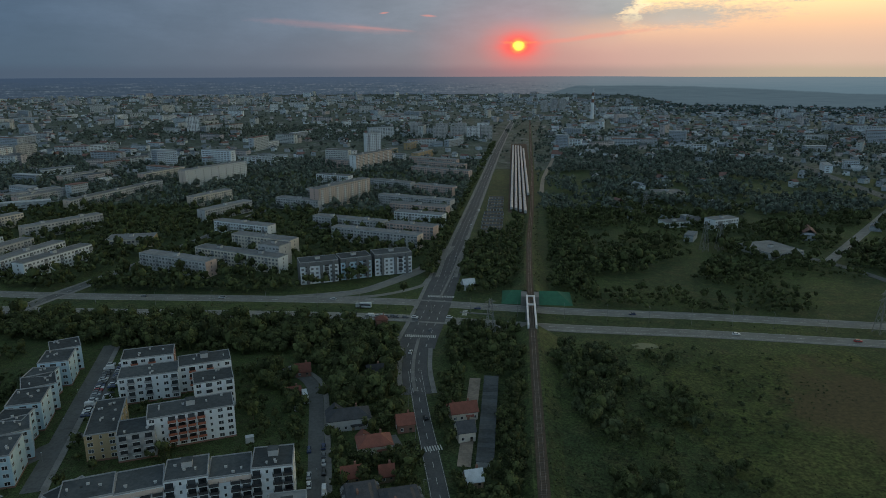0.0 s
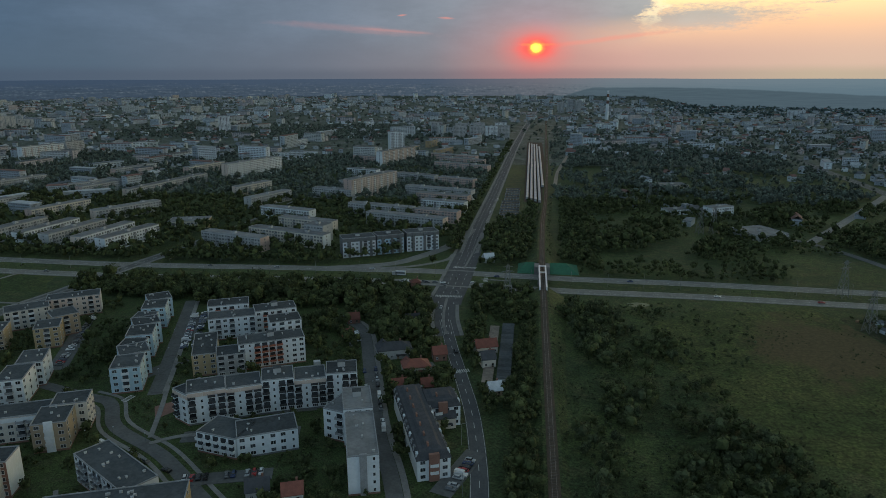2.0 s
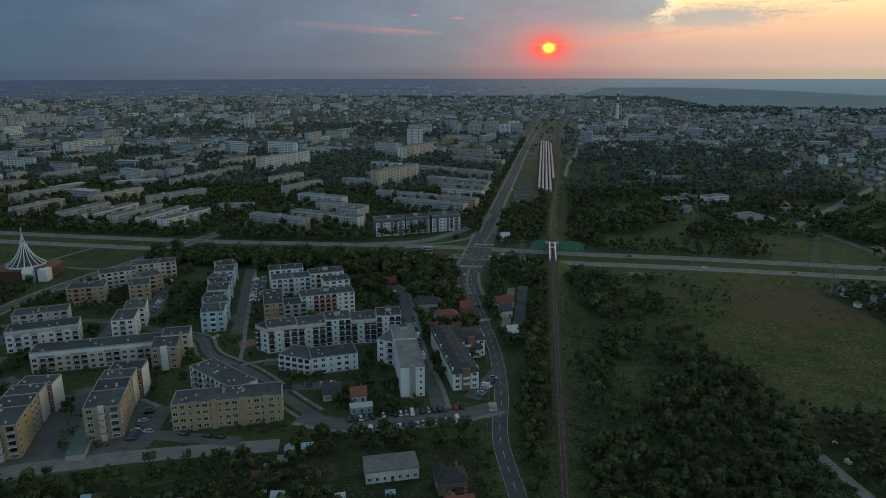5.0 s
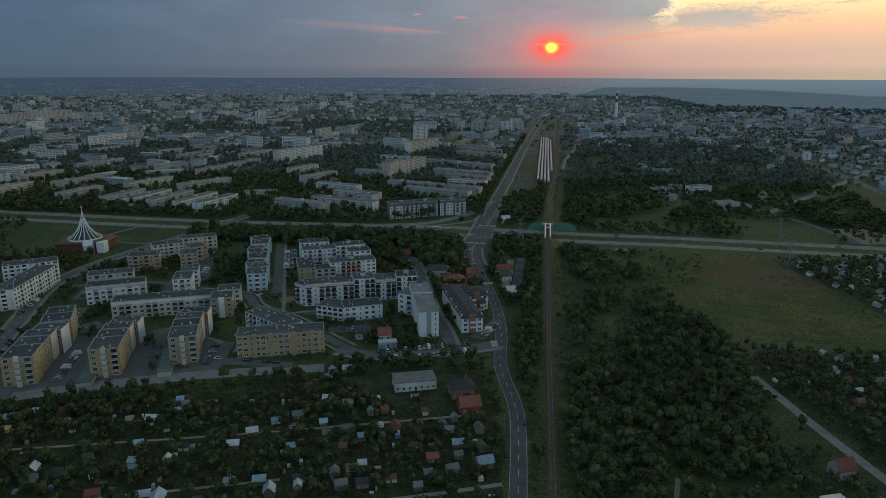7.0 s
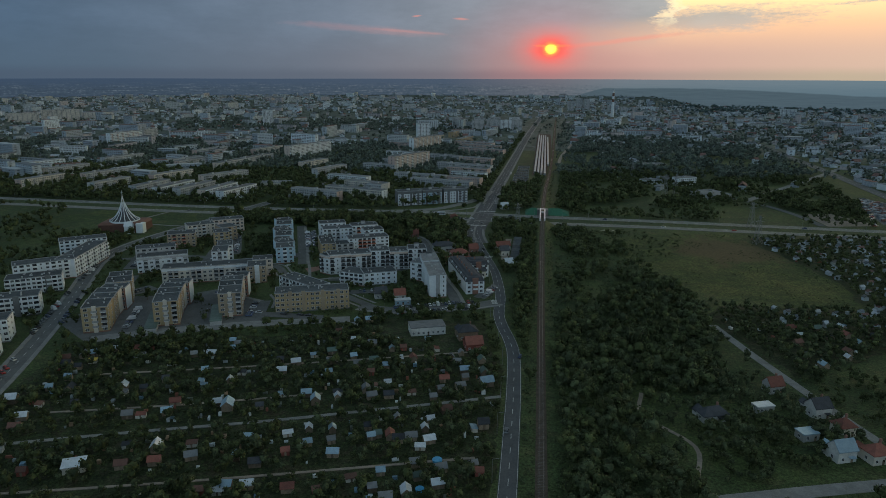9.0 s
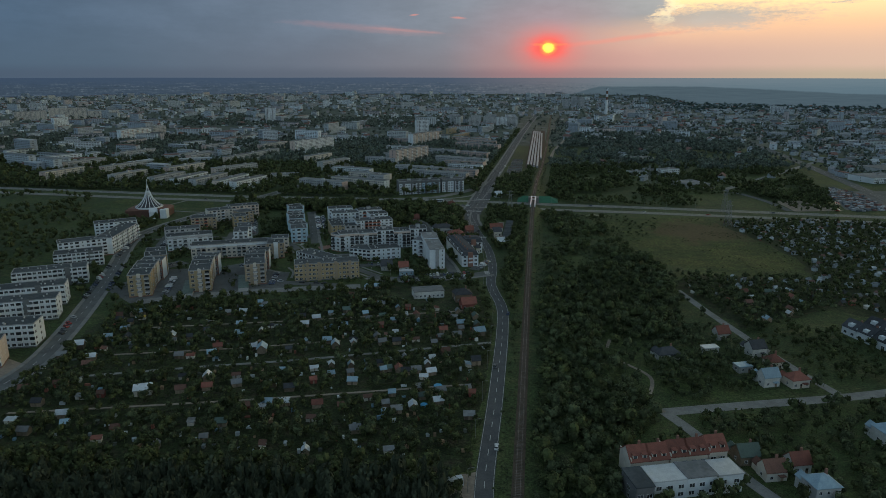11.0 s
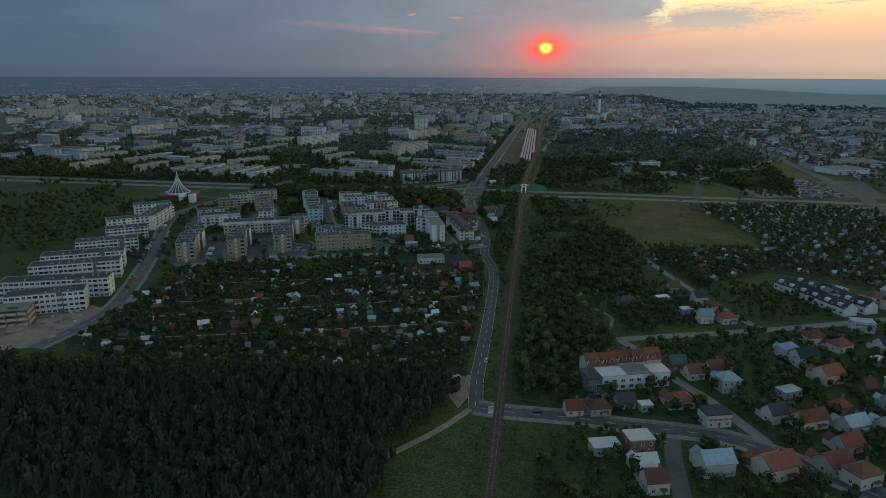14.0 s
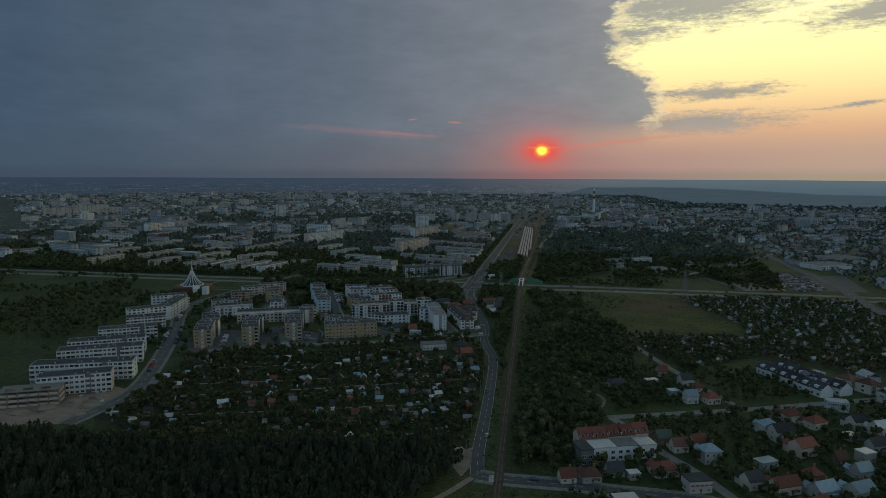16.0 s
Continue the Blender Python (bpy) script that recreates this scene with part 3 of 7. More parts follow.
def ribbon(shape, left, right, z0, z1, lift=None):
    for i in range(len(left) - 1):
        h = [0.0, 0.0] if lift is None else [lift(left[i][1]), lift(left[i + 1][1])]
        a, b, c, d = left[i], right[i], right[i + 1], left[i + 1]
        shape.face([(*a, z1 + h[0]), (*b, z1 + h[0]), (*c, z1 + h[1]), (*d, z1 + h[1])])
        shape.face([(*b, z0), (*b, z1 + h[0]), (*c, z1 + h[1]), (*c, z0)][::-1])
        shape.face([(*a, z0), (*a, z1 + h[0]), (*d, z1 + h[1]), (*d, z0)])
    return shape


ROAD_Z = [0.06]


def road(pts, width, mat, label, name="road", walks=(), dash=0, edge_lines=False, walk_mat=None, soft=6):
    """A carriageway with its kerbed footways and painted lines. walks: sides (1 left, -1 right) that have a footway."""
    line = smooth(pts, soft)
    take_line([tuple(p) for p in line], width / 2 + 2.5)
    ROAD_Z[0] += 0.004
    z = ROAD_Z[0]
    w = width / 2
    ob = tagged(new(name, ribbon(Shape(), offset(line, w), offset(line, -w), 0, z).mesh(name, mat)), label, "road", "", "structure")
    for side in walks:
        l, r = offset(line, side * (w + 2.4)), offset(line, side * (w + 0.15))
        if side < 0:
            l, r = r, l
        part("pavement", ribbon(Shape(), l, r, 0, z + 0.12).mesh("pavement", walk_mat or PAVING), ob, None, "grey concrete footway with a kerb")
    marks = Shape()
    if edge_lines:
        for side in (1, -1):
            l, r = offset(line, side * (w - 0.3) + 0.06), offset(line, side * (w - 0.3) - 0.06)
            ribbon(marks, l, r, z - 0.02, z + 0.006)
    if dash:
        along = np.r_[0, np.cumsum([np.linalg.norm(b - a) for a, b in zip(line[:-1], line[1:])])]
        xs, ys = [p[0] for p in line], [p[1] for p in line]
        for c in (0.0,) if dash == 1 else (-w / 3, w / 3) if dash == 2 else (-w / 2, 0.0, w / 2):
            s = 2.0
            while s < along[-1] - 5:
                a = np.array((np.interp(s, along, xs), np.interp(s, along, ys)))
                b = np.array((np.interp(s + 4, along, xs), np.interp(s + 4, along, ys)))
                d = (b - a) / np.linalg.norm(b - a)
                nrm = np.array((-d[1], d[0]))
                a, b = a + nrm * c, b + nrm * c
                marks.face([(*(a - nrm * 0.10), z + 0.008), (*(b - nrm * 0.10), z + 0.008), (*(b + nrm * 0.10), z + 0.008), (*(a + nrm * 0.10), z + 0.008)])
                s += 10.0
    if marks.f:
        part("lane_markings", marks.mesh("lane_markings", PAINT), ob, None, "worn white painted lines", "stuff")
    return ob


HIGHWAY = [(-900, 44), (-560, 30), (-420, 24), (-300, 22), (-190, 28), (-100, 32), (-57, 31), (20, 25), (90, 24), (160, 20), (280, 12), (520, -6), (900, -30)]
high = smooth(HIGHWAY)
road([tuple(p) for p in offset(high, 13)][::3], 9.0, BLEACHED, "northern carriageway of the dual highway", walks=(1,), dash=1, edge_lines=True)
road([tuple(p) for p in offset(high, -12)][::3], 9.0, BLEACHED, "southern carriageway of the dual highway", walks=(-1,), dash=1, edge_lines=True)
MAIN_S = [(-5, -489), (-6.8, -464), (-7.1, -439), (-7.3, -409), (-7.9, -375), (-8.8, -335), (-10.5, -300), (-13.2, -281), (-18.6, -259), (-21.8, -240), (-23.4, -205), (-29.6, -160), (-38.6, -121), (-46.2, -90), (-55, -50)]
MAIN_N = [(-55, 100), (-54.5, 200), (-50.5, 380), (-43, 740), (-37, 980), (-20, 1500), (10, 2200)]
road(MAIN_S, 6.6, ASPHALT, "asphalt main road with dashed white centre lines", dash=1, edge_lines=True)
road([(-50, -74), (-55, -50), (-58, -24)], 12.0, ASPHALT, "widening asphalt approach to the crossroads", walks=(1, -1), dash=2)
road([(-58, -24), (-58, -10), (-57, 10), (-56, 50), (-55, 110)], 19.0, ASPHALT, "wide asphalt crossroads approach with lane arrows", walks=(1,), dash=3)
road(MAIN_N, 10.5, ASPHALT, "broad asphalt avenue leading into the city", walks=(1, -1), dash=2, edge_lines=True)
road([(-150, 45), (-126, 53), (-105, 64), (-88, 88), (-73, 117), (-63, 152), (-60, 185)], 7.0, BLEACHED, "curving slip road beside the crossroads", walks=(1,))
road([(-148, 43), (-118, 50), (-92, 58), (-70, 78), (-66, 96)], 4.0, BLEACHED, "short slip lane between grass wedges")
take_line([(-150, 46), (-105, 60), (-84, 84), (-68, 124)], 15)
road([(-5, -488), (8, -490), (36, -491), (54, -494), (80, -496), (96, -501), (120, -520), (150, -548)], 8.0, ASPHALT, "asphalt village road with dashed lines", walks=(1, -1), dash=1, edge_lines=True)
road([(-7, -490), (-18, -509), (-34, -530)], 3.0, DIRT, "narrow dirt track into the forest")
road([(61, -405), (95, -394), (137, -381), (188, -362), (260, -335)], 6.0, PAVING, "pale concrete village street", walk_mat=DIRT)
road([(61, -405), (70, -422), (80, -448), (92, -470), (104, -500)], 5.0, PAVING, "pale village lane")
road([(138, -381), (127, -352), (108, -288), (96, -240)], 4.5, PAVING, "straight pale lane between gardens")
road([(61, -405), (56, -396), (60, -372), (44, -350), (46, -330)], 1.7, DIRT, "sandy track through the bushes")
road([(70, -500), (68, -515), (66, -545)], 6.0, WORN, "side street between houses")
road([(-290, 70), (-304, 0), (-308, -28), (-318, -70), (-326, -125), (-320, -172), (-290, -237), (-268, -285), (-236, -363), (-222, -412), (-226, -460)], 7.5, WORN,
     "boulevard along the white apartment blocks", walks=(1, -1), dash=1)
road([(-300, 30), (-286, 90), (-270, 200), (-262, 330)], 7.0, WORN, "street leading north from the highway", walks=(1,))
road([(-216, -36), (-181, -128), (-170, -158)], 6.0, WORN, "parking street between blocks", walks=(1,))
road([(-320, -172), (-260, -150), (-198, -163), (-184, -168), (-170, -186), (-141, -203), (-114, -226), (-96, -240)], 5.6, WORN, "curving estate street")
for d_ in (-5.4, 5.4):
    road([tuple(p) for p in offset([np.array(p, float) for p in ((-198, -163), (-184, -168), (-170, -186), (-141, -203), (-114, -226), (-100, -237))], d_)], 1.6, PAVING, "paved footpath along the estate street", name="footpath")
road([(-104, -240), (-84, -243), (-57, -236), (-38, -228), (-24, -219)], 9.0, WORN, "estate street with parking bays", walks=(-1,))
road([(-117, -53), (-98, -71), (-84, -114), (-67, -172), (-55, -204), (-48, -226)], 6.0, WORN, "estate street lined with parked cars", walks=(1,))
road([(-228, -312), (-190, -292), (-150, -276), (-104, -262)], 9.0, PAVING, "paved yard behind the estate")
for x0, y0, x1, y1, w in ((-196, -283, -203, -262, 14), (-215, -297, -228, -262, 12), (-158, -272, -166, -240, 12), (-250, -130, -232, -190, 10), (-140, -190, -96, -180, 8),
                          (-36, -214, -26, -186, 8), (-205, -225, -190, -240, 20), (-262, -255, -245, -225, 12), (-190, -150, -176, -120, 8), (-252, -90, -230, -140, 9), (-300, -150, -285, -190, 9),
                          (-128, -218, -96, -209, 7), (-128, -168, -96, -158, 9), (-64, -118, -52, -112, 8), (-170, -262, -120, -262, 7), (-246, -300, -230, -276, 10), (-275, -205, -262, -240, 12), (-198, -60, -186, -110, 9)):
    road([(x0, y0), (x1, y1)], w, WORN, "asphalt car park", name="car_park", soft=2)
road([(222, 164), (287, 255), (374, 378), (500, 560)], 8.0, PAVING, "pale road past the depots")
road([(180, 205), (222, 164), (247, 102), (256, 40)], 7.0, WORN, "road joining the highway")
road([(352, -110), (364, 0), (379, 80), (394, 284), (408, 485), (420, 740), (436, 1050), (478, 1800)], 15.0, WORN, "wide arterial road to the suburbs", dash=2)
road([(-14, -343), (-36, -352), (-67, -364), (-103, -378), (-150, -394), (-194, -410)], 2.0, PAVING, "pale garden path", name="garden_path")
for x0, y0, x1, y1 in ((-205, -352, -30, -297), (-196, -386, -90, -352), (-200, -445, -20, -392)):
    road([(x0, y0), ((x0 + x1) / 2, (y0 + y1) / 2 - 1.5), (x1, y1)], 1.3, DIRT, "trodden garden path between plots", name="garden_path")
road([(22, 430), (30, 560), (46, 700), (60, 820)], 5.0, DIRT, "gravel lane along the goods yard", name="dirt_lane")
road([(-26, -56), (-26, -128)], 5.0, DIRT, "dirt lane along the garages", name="dirt_lane")


def crossing(x, y, deg, w, n):
    s = Shape()
    for i in range(n):
        a = (i - (n - 1) / 2) * 1.0
        s.box(a - 0.25, a + 0.25, -w / 2, w / 2, 0, 0.006)
    ob = new("zebra_crossing", s.mesh("zebra_crossing", PAINT))
    ob.matrix_basis = pose(x, y, ROAD_Z[0] + 0.012, 0, 0, deg)
    tagged(ob, "white zebra crossing painted on asphalt", "crossing", "", "structure")


for a in ((-38.2, -117, 20, 3.5, 7), (-26, -220, 100, 3.5, 8), (-58, -8, 0, 3.5, 17), (-54, 58, 0, 3.5, 17), (2, -490, 92, 3.5, 7), (-179, -163, 80, 3, 6), (-37, 30, 90, 3, 9)):
    crossing(*a)


# ---- railway ----
def rail_lift(y):
    """The embankment rises to the bridge."""
    return 5.6 * float(np.interp(y, (-260, -20, 70, 330), (0.0, 1.0, 1.0, 0.0))) ** 1.2


RAIL = [(5.5, -900), (4.8, -515), (3.6, -390), (2.2, -240), (1.7, -140), (1.3, -60), (1.2, 25), (1.6, 90), (3.5, 200), (9, 340), (15, 560), (20, 840), (26, 1200), (40, 1900)]
track = [np.array((np.interp(y, [p[1] for p in RAIL], [p[0] for p in RAIL]), y)) for y in np.arange(-900, 1900, 12.0)]
take_line([tuple(p) for p in track], 6)
bank = Shape()
for i in range(len(track) - 1):
    a, b = track[i], track[i + 1]
    ha, hb = rail_lift(a[1]), rail_lift(b[1])
    if -6 < a[1] < 52:
        continue
    for s in (1, -1):
        pa, pb = [(a[0] - s * 3.4, a[1], ha + 0.05), (b[0] - s * 3.4, b[1], hb + 0.05)]
        qa, qb = [(a[0] - s * (3.6 + 1.7 * ha), a[1], 0.0), (b[0] - s * (3.6 + 1.7 * hb), b[1], 0.0)]
        bank.face([qa, pa, pb, qb] if s < 0 else [qa, qb, pb, pa])
    bank.face([(a[0] - 3.4, a[1], ha + 0.05), (a[0] + 3.4, a[1], ha + 0.05), (b[0] + 3.4, b[1], hb + 0.05), (b[0] - 3.4, b[1], hb + 0.05)])
tagged(new("railway_embankment", bank.mesh("railway_embankment", GRASS)), "low grassy railway embankment", "embankment", "", "structure")
rail_root = base("railway_track", pose(0, 0, 0), "single railway track on brown ballast", "railway", "", "structure")
lifted = lambda y: rail_lift(y) + 0.05
part("ballast_bed", ribbon(Shape(), offset(track, 2.1), offset(track, -2.1), 0.0, 0.25, lifted).mesh("ballast_bed", BALLAST), rail_root)
for s in (0.78, -0.78):
    part("rail", ribbon(Shape(), offset(track, s + 0.05), offset(track, s - 0.05), 0.1, 0.45, lifted).mesh("rail", STEEL), rail_root)
ties = Shape()
for y in np.arange(-560, 200, 0.9):
    x = np.interp(y, [p[1] for p in RAIL], [p[0] for p in RAIL])
    z = lifted(y) + 0.25
    ties.box(x - 1.3, x + 1.3, y - 0.13, y + 0.13, z - 0.05, z + 0.06)
part("sleepers", ties.mesh("sleepers", SLEEPER), rail_root, None, "concrete sleepers", "stuff")


def railway_bridge():
    root = base("railway_bridge", pose(1.2, 0, 0), "white steel railway bridge over the highway", "bridge")
    part("deck", Shape().box(-2.6, 2.6, -6, 53, 4.6, 5.55).mesh("deck", PAVING), root)
    for x in (-2.1, 2.1):
        part("girder", Shape().box(x - 0.5, x + 0.5, -5.5, 44, 5.2, 8.0, 0, 0.08).mesh("girder", GIRDER), root)
        for i in range(12):
            part("stiffener", Shape().box(x - 0.56, x + 0.56, -3.6 + i * 4.1, -3.35 + i * 4.1, 5.3, 7.9).mesh("stiffener", GIRDER), root)
    for y in (28, 43.2):
        part("cross_beam", Shape().box(-1.6, 1.6, y - 0.45, y + 0.45, 7.1, 7.9).mesh("cross_beam", GIRDER), root)
    part("abutment", Shape().box(-5.6, 5.6, 47.5, 58, 0, 5.5, 0, 0.3).mesh("abutment", PAVING), root)
    for y in (-6.5, 23, 46.5):
        part("pier", Shape().box(-3.2, 3.2, y - 0.7, y + 0.7, 0, 4.62, 0, 0.05).mesh("pier", PAVING), root)


railway_bridge()
for x0, x1 in ((-16, -2.2), (6.8, 27)):
    s = Shape()
    s.face([(x0, 49, 0.05), (x1, 49, 0.05), (x1, 62, 4.8), (x0 + 6 if x0 < 0 else x0, 62, 4.8)] if x0 < 0 else [(x0, 49, 0.05), (x1, 49, 0.05), (x1 - 9, 62, 4.8), (x0, 62, 4.8)])
    s.face([(x0, 49, 0.05), (x0, 75, 0.0), (x0 + 6 if x0 < 0 else x0, 62, 4.8)])
    s.face([(x1, 49, 0.05), (x1 if x0 < 0 else x1 - 9, 62, 4.8), (x1, 75, 0.0)])
    s.face([(x0, 75, 0), (x1, 75, 0), (x1 if x0 < 0 else x1 - 9, 62, 4.8), (x0 + 6 if x0 < 0 else x0, 62, 4.8)])
    tagged(new("green_slope", s.mesh("green_slope", GREENNET)), "slope covered with bright green matting by the bridge", "slope")
take_rect((-16, 49), (27, 49), 26)


def wagon_train(x, y0, n, pale, group):
    """A long parked train of pale covered wagons."""
    root = base("goods_train", pose(x, y0, 0), "long parked train of pale grey covered wagons", "train", group)
    body = Shape().box(-1.45, 1.45, 0, 17, 1.1, 3.4).face([(-1.45, 0, 3.4), (-0.8, 0, 4.0), (0.8, 0, 4.0), (1.45, 0, 3.4)])
    for a, b in (((-1.45, 3.4), (-0.8, 4.0)), ((-0.8, 4.0), (0.8, 4.0)), ((0.8, 4.0), (1.45, 3.4))):
        body.face([(a[0], 0, a[1]), (b[0], 0, b[1]), (b[0], 17, b[1]), (a[0], 17, a[1])][::-1])
    body.box(-1.2, 1.2, 1, 16, 0.4, 1.1, 1)
    me = body.mesh("wagon", pale, GREYWALL)
    for i in range(n):
        part("wagon", me, root, pose(0, i * 17.9, 0.3, 0, 0, 0))


for i, x in enumerate((-11.5, -6.9, -2.3, 2.3)):
    wagon_train(x, 335 - 6 * i, 34, WAGON, "parked goods trains")
wagon_train(6.9, 420, 26, WAGON, "parked goods trains")
take_rect((-14, 325), (12, 325), 660)
sheet("goods_yard", [(-15, 326), (12, 316), (13, 480), (14, 740), (14, 1000), (-16, 1000)], 0.028, BALLAST, "brown gravel of the goods yard", "ground")


def traffic_island(pts, w, label):
    """A slim kerbed island between lanes."""
    line = smooth(pts)
    ob = new("traffic_island", ribbon(Shape(), offset(line, w / 2), offset(line, -w / 2), 0, ROAD_Z[0] + 0.14).mesh("traffic_island", PAVING))
    tagged(ob, label, "island", "", "structure")


traffic_island([(-51.5, -72), (-55, -56), (-57.5, -34), (-58.5, -12)], 1.6, "slim pale kerbed island between the lanes")
traffic_island([(-54.5, 54), (-53, 80), (-51.5, 110), (-50, 170)], 1.4, "slim pale kerbed island between the lanes")
traffic_island([(-40, 31), (-20, 29)], 1.2, "slim pale kerbed island between the lanes")
sheet("slip_road_lawn", [(-118, 58), (-98, 68), (-80, 92), (-70, 96), (-68, 60), (-90, 50), (-112, 48)], 0.03, LAWN, "grass wedge between slip road and highway", "lawn")
road([(-377, -42), (-368, 0), (-364, 10)], 2.0, PAVING, "pale footpath across the lawn", name="footpath")
road([(-352, -52), (-330, -54), (-314, -50), (-306, -22)], 2.0, PAVING, "pale footpath across the lawn", name="footpath")
road([(-200, -231), (-182, -234), (-166, -240)], 2.2, PAVING, "paved footpath between blocks", name="footpath")
road([(-165, -228), (-158, -238), (-154, -252)], 1.6, PAVING, "paved footpath between blocks", name="footpath")
road([(-150, -196), (-142, -190), (-130, -186)], 2.2, PAVING, "paved footpath between blocks", name="footpath")
road([(-168, -150), (-160, -170), (-152, -192)], 2.0, PAVING, "paved footpath between blocks", name="footpath")
sheet("lorry_apron", [(-20, -474), (-19, -462), (-10, -458), (-9, -480), (-12, -490), (-16, -482)], 0.05, DIRT, "bare gravel lay-by at the bend", "ground")
sheet("sandy_lot", [(258, 98), (286, 102), (310, 50), (260, 40)], 0.05, DIRT, "bare sandy lot beside the highway", "ground")
sheet("market_yard", [(314, 56), (400, 56), (430, 190), (336, 170)], 0.05, WORN, "asphalt yard crowded with vehicles", "ground")
sheet("brick_terrace", [(-158, -178), (-150, -166), (-154, -158), (-164, -168)], 0.06, BRICKRED, "red paved terrace beside a block", "ground")


# ---- housing blocks ----
def window_mesh(w, h, name="window", mull=1):
    s = Shape()
    s.box(-w / 2, w / 2, -0.07, 0.04, 0, 0.09), s.box(-w / 2, w / 2, -0.05, 0.04, h - 0.08, h)
    for x in (-w / 2, w / 2 - 0.08):
        s.box(x, x + 0.08, -0.05, 0.04, 0.09, h - 0.08)
    for i in range(mull):
        x = -w / 2 + w * (i + 1) / (mull + 1)
        s.box(x - 0.04, x + 0.04, -0.045, 0.04, 0.09, h - 0.08)
    s.face([(-w / 2 + 0.08, -0.015, 0.09), (w / 2 - 0.08, -0.015, 0.09), (w / 2 - 0.08, -0.015, h - 0.08), (-w / 2 + 0.08, -0.015, h - 0.08)], 1)
    return s.mesh(name, FRAME, GLASS)


def balcony_mesh(w, mat, name="balcony"):
    s = Shape()
    s.box(-w / 2, w / 2, -1.35, 0, -0.12, 0.06, 1)
    s.box(-w / 2, w / 2, -1.35, -1.29, 0.1, 1.1), s.box(-w / 2, -w / 2 + 0.06, -1.29, 0, 0.1, 1.1), s.box(w / 2 - 0.06, w / 2, -1.29, 0, 0.1, 1.1)
    s.face([(-w / 2 + 0.25, -0.03, 0.08), (w / 2 - 0.25, -0.03, 0.08), (w / 2 - 0.25, -0.03, 2.2), (-w / 2 + 0.25, -0.03, 2.2)], 2)
    return s.mesh(name, mat, TRIM, GLASS)


WIN = window_mesh(1.9, 1.5)
WIN_S = window_mesh(0.9, 1.3, mull=0)
WIN_W = window_mesh(2.3, 1.5, mull=2)
BALCONY = {m.name: balcony_mesh(2.9, m) for m in (DARKRAIL, GREYRAIL, REDRAIL, TRIM)}
VENT = Shape().box(-0.42, 0.42, -0.26, 0.26, 0, 0.62).box(-0.5, 0.5, -0.34, 0.34, 0.62, 0.7).mesh("vent", PANEL)
STAIRHEAD = Shape().box(-1.6, 1.6, -1.4, 1.4, 0, 2.1).box(-1.75, 1.75, -1.55, 1.55, 2.1, 2.25, 1).mesh("stair_head", PANEL, FELT)
rng_b = random.Random(11)


def at_wall(a, b):
    """The frame of a block: x along its front from a to b, y into its depth."""
    d = Vector((b[0] - a[0], b[1] - a[1]))
    return pose(a[0], a[1], 0, 0, 0, math.degrees(math.atan2(d.y, d.x))), d.length


def flat_roof(root, L, d, h, roof, edge=PARAPET, x0=0.0, y0=0.0):
    part("roof", Shape().box(x0 + 0.28, x0 + L - 0.28, y0 + 0.28, y0 + d - 0.28, h - 0.1, h + 0.12).mesh("roof", roof), root)
    s = Shape()
    for q in ((-0.06, L + 0.06, -0.06, 0.27), (-0.06, L + 0.06, d - 0.27, d + 0.06), (-0.06, 0.27, 0.27, d - 0.27), (L - 0.27, L + 0.06, 0.27, d - 0.27)):
        s.box(x0 + q[0], x0 + q[1], y0 + q[2], y0 + q[3], h - 0.02, h + 0.42)
    part("parapet", s.mesh("parapet", edge), root)


def facades(root, L, d, h, storeys, balcony, faces="fblr", pitch=3.4, rhythm=(0, 1, 0, 1, 2), base_z=0.0):
    """Windows and balconies, each its own piece, storey by storey."""
    sh = (h - base_z) / storeys
    for side in faces:
        if side in "fb":
            length, m = L, pose(0, 0, 0) if side == "f" else pose(L, d, 0, 0, 0, 180)
        else:
            length, m = d, pose(0, d, 0, 0, 0, -90) if side == "l" else pose(L, 0, 0, 0, 0, 90)
        n = max(1, int(length / pitch))
        for i in range(n):
            x = length * (i + 0.5) / n
            what = rhythm[i % len(rhythm)] if side in "fb" else (0 if n < 4 or i % 2 == 0 else 3)
            for s in range(storeys):
                z = base_z + s * sh
                if what == 1 and balcony is not None and s > 0:
                    part("balcony", balcony, root, m @ pose(x, 0, z + 0.2))
                elif what == 2:
                    part("window", WIN_S, root, m @ pose(x, 0, z + 1.0))
                elif what == 3:
                    continue
                else:
                    part("window", WIN if what == 0 else WIN_W, root, m @ pose(x, 0, z + 0.95))


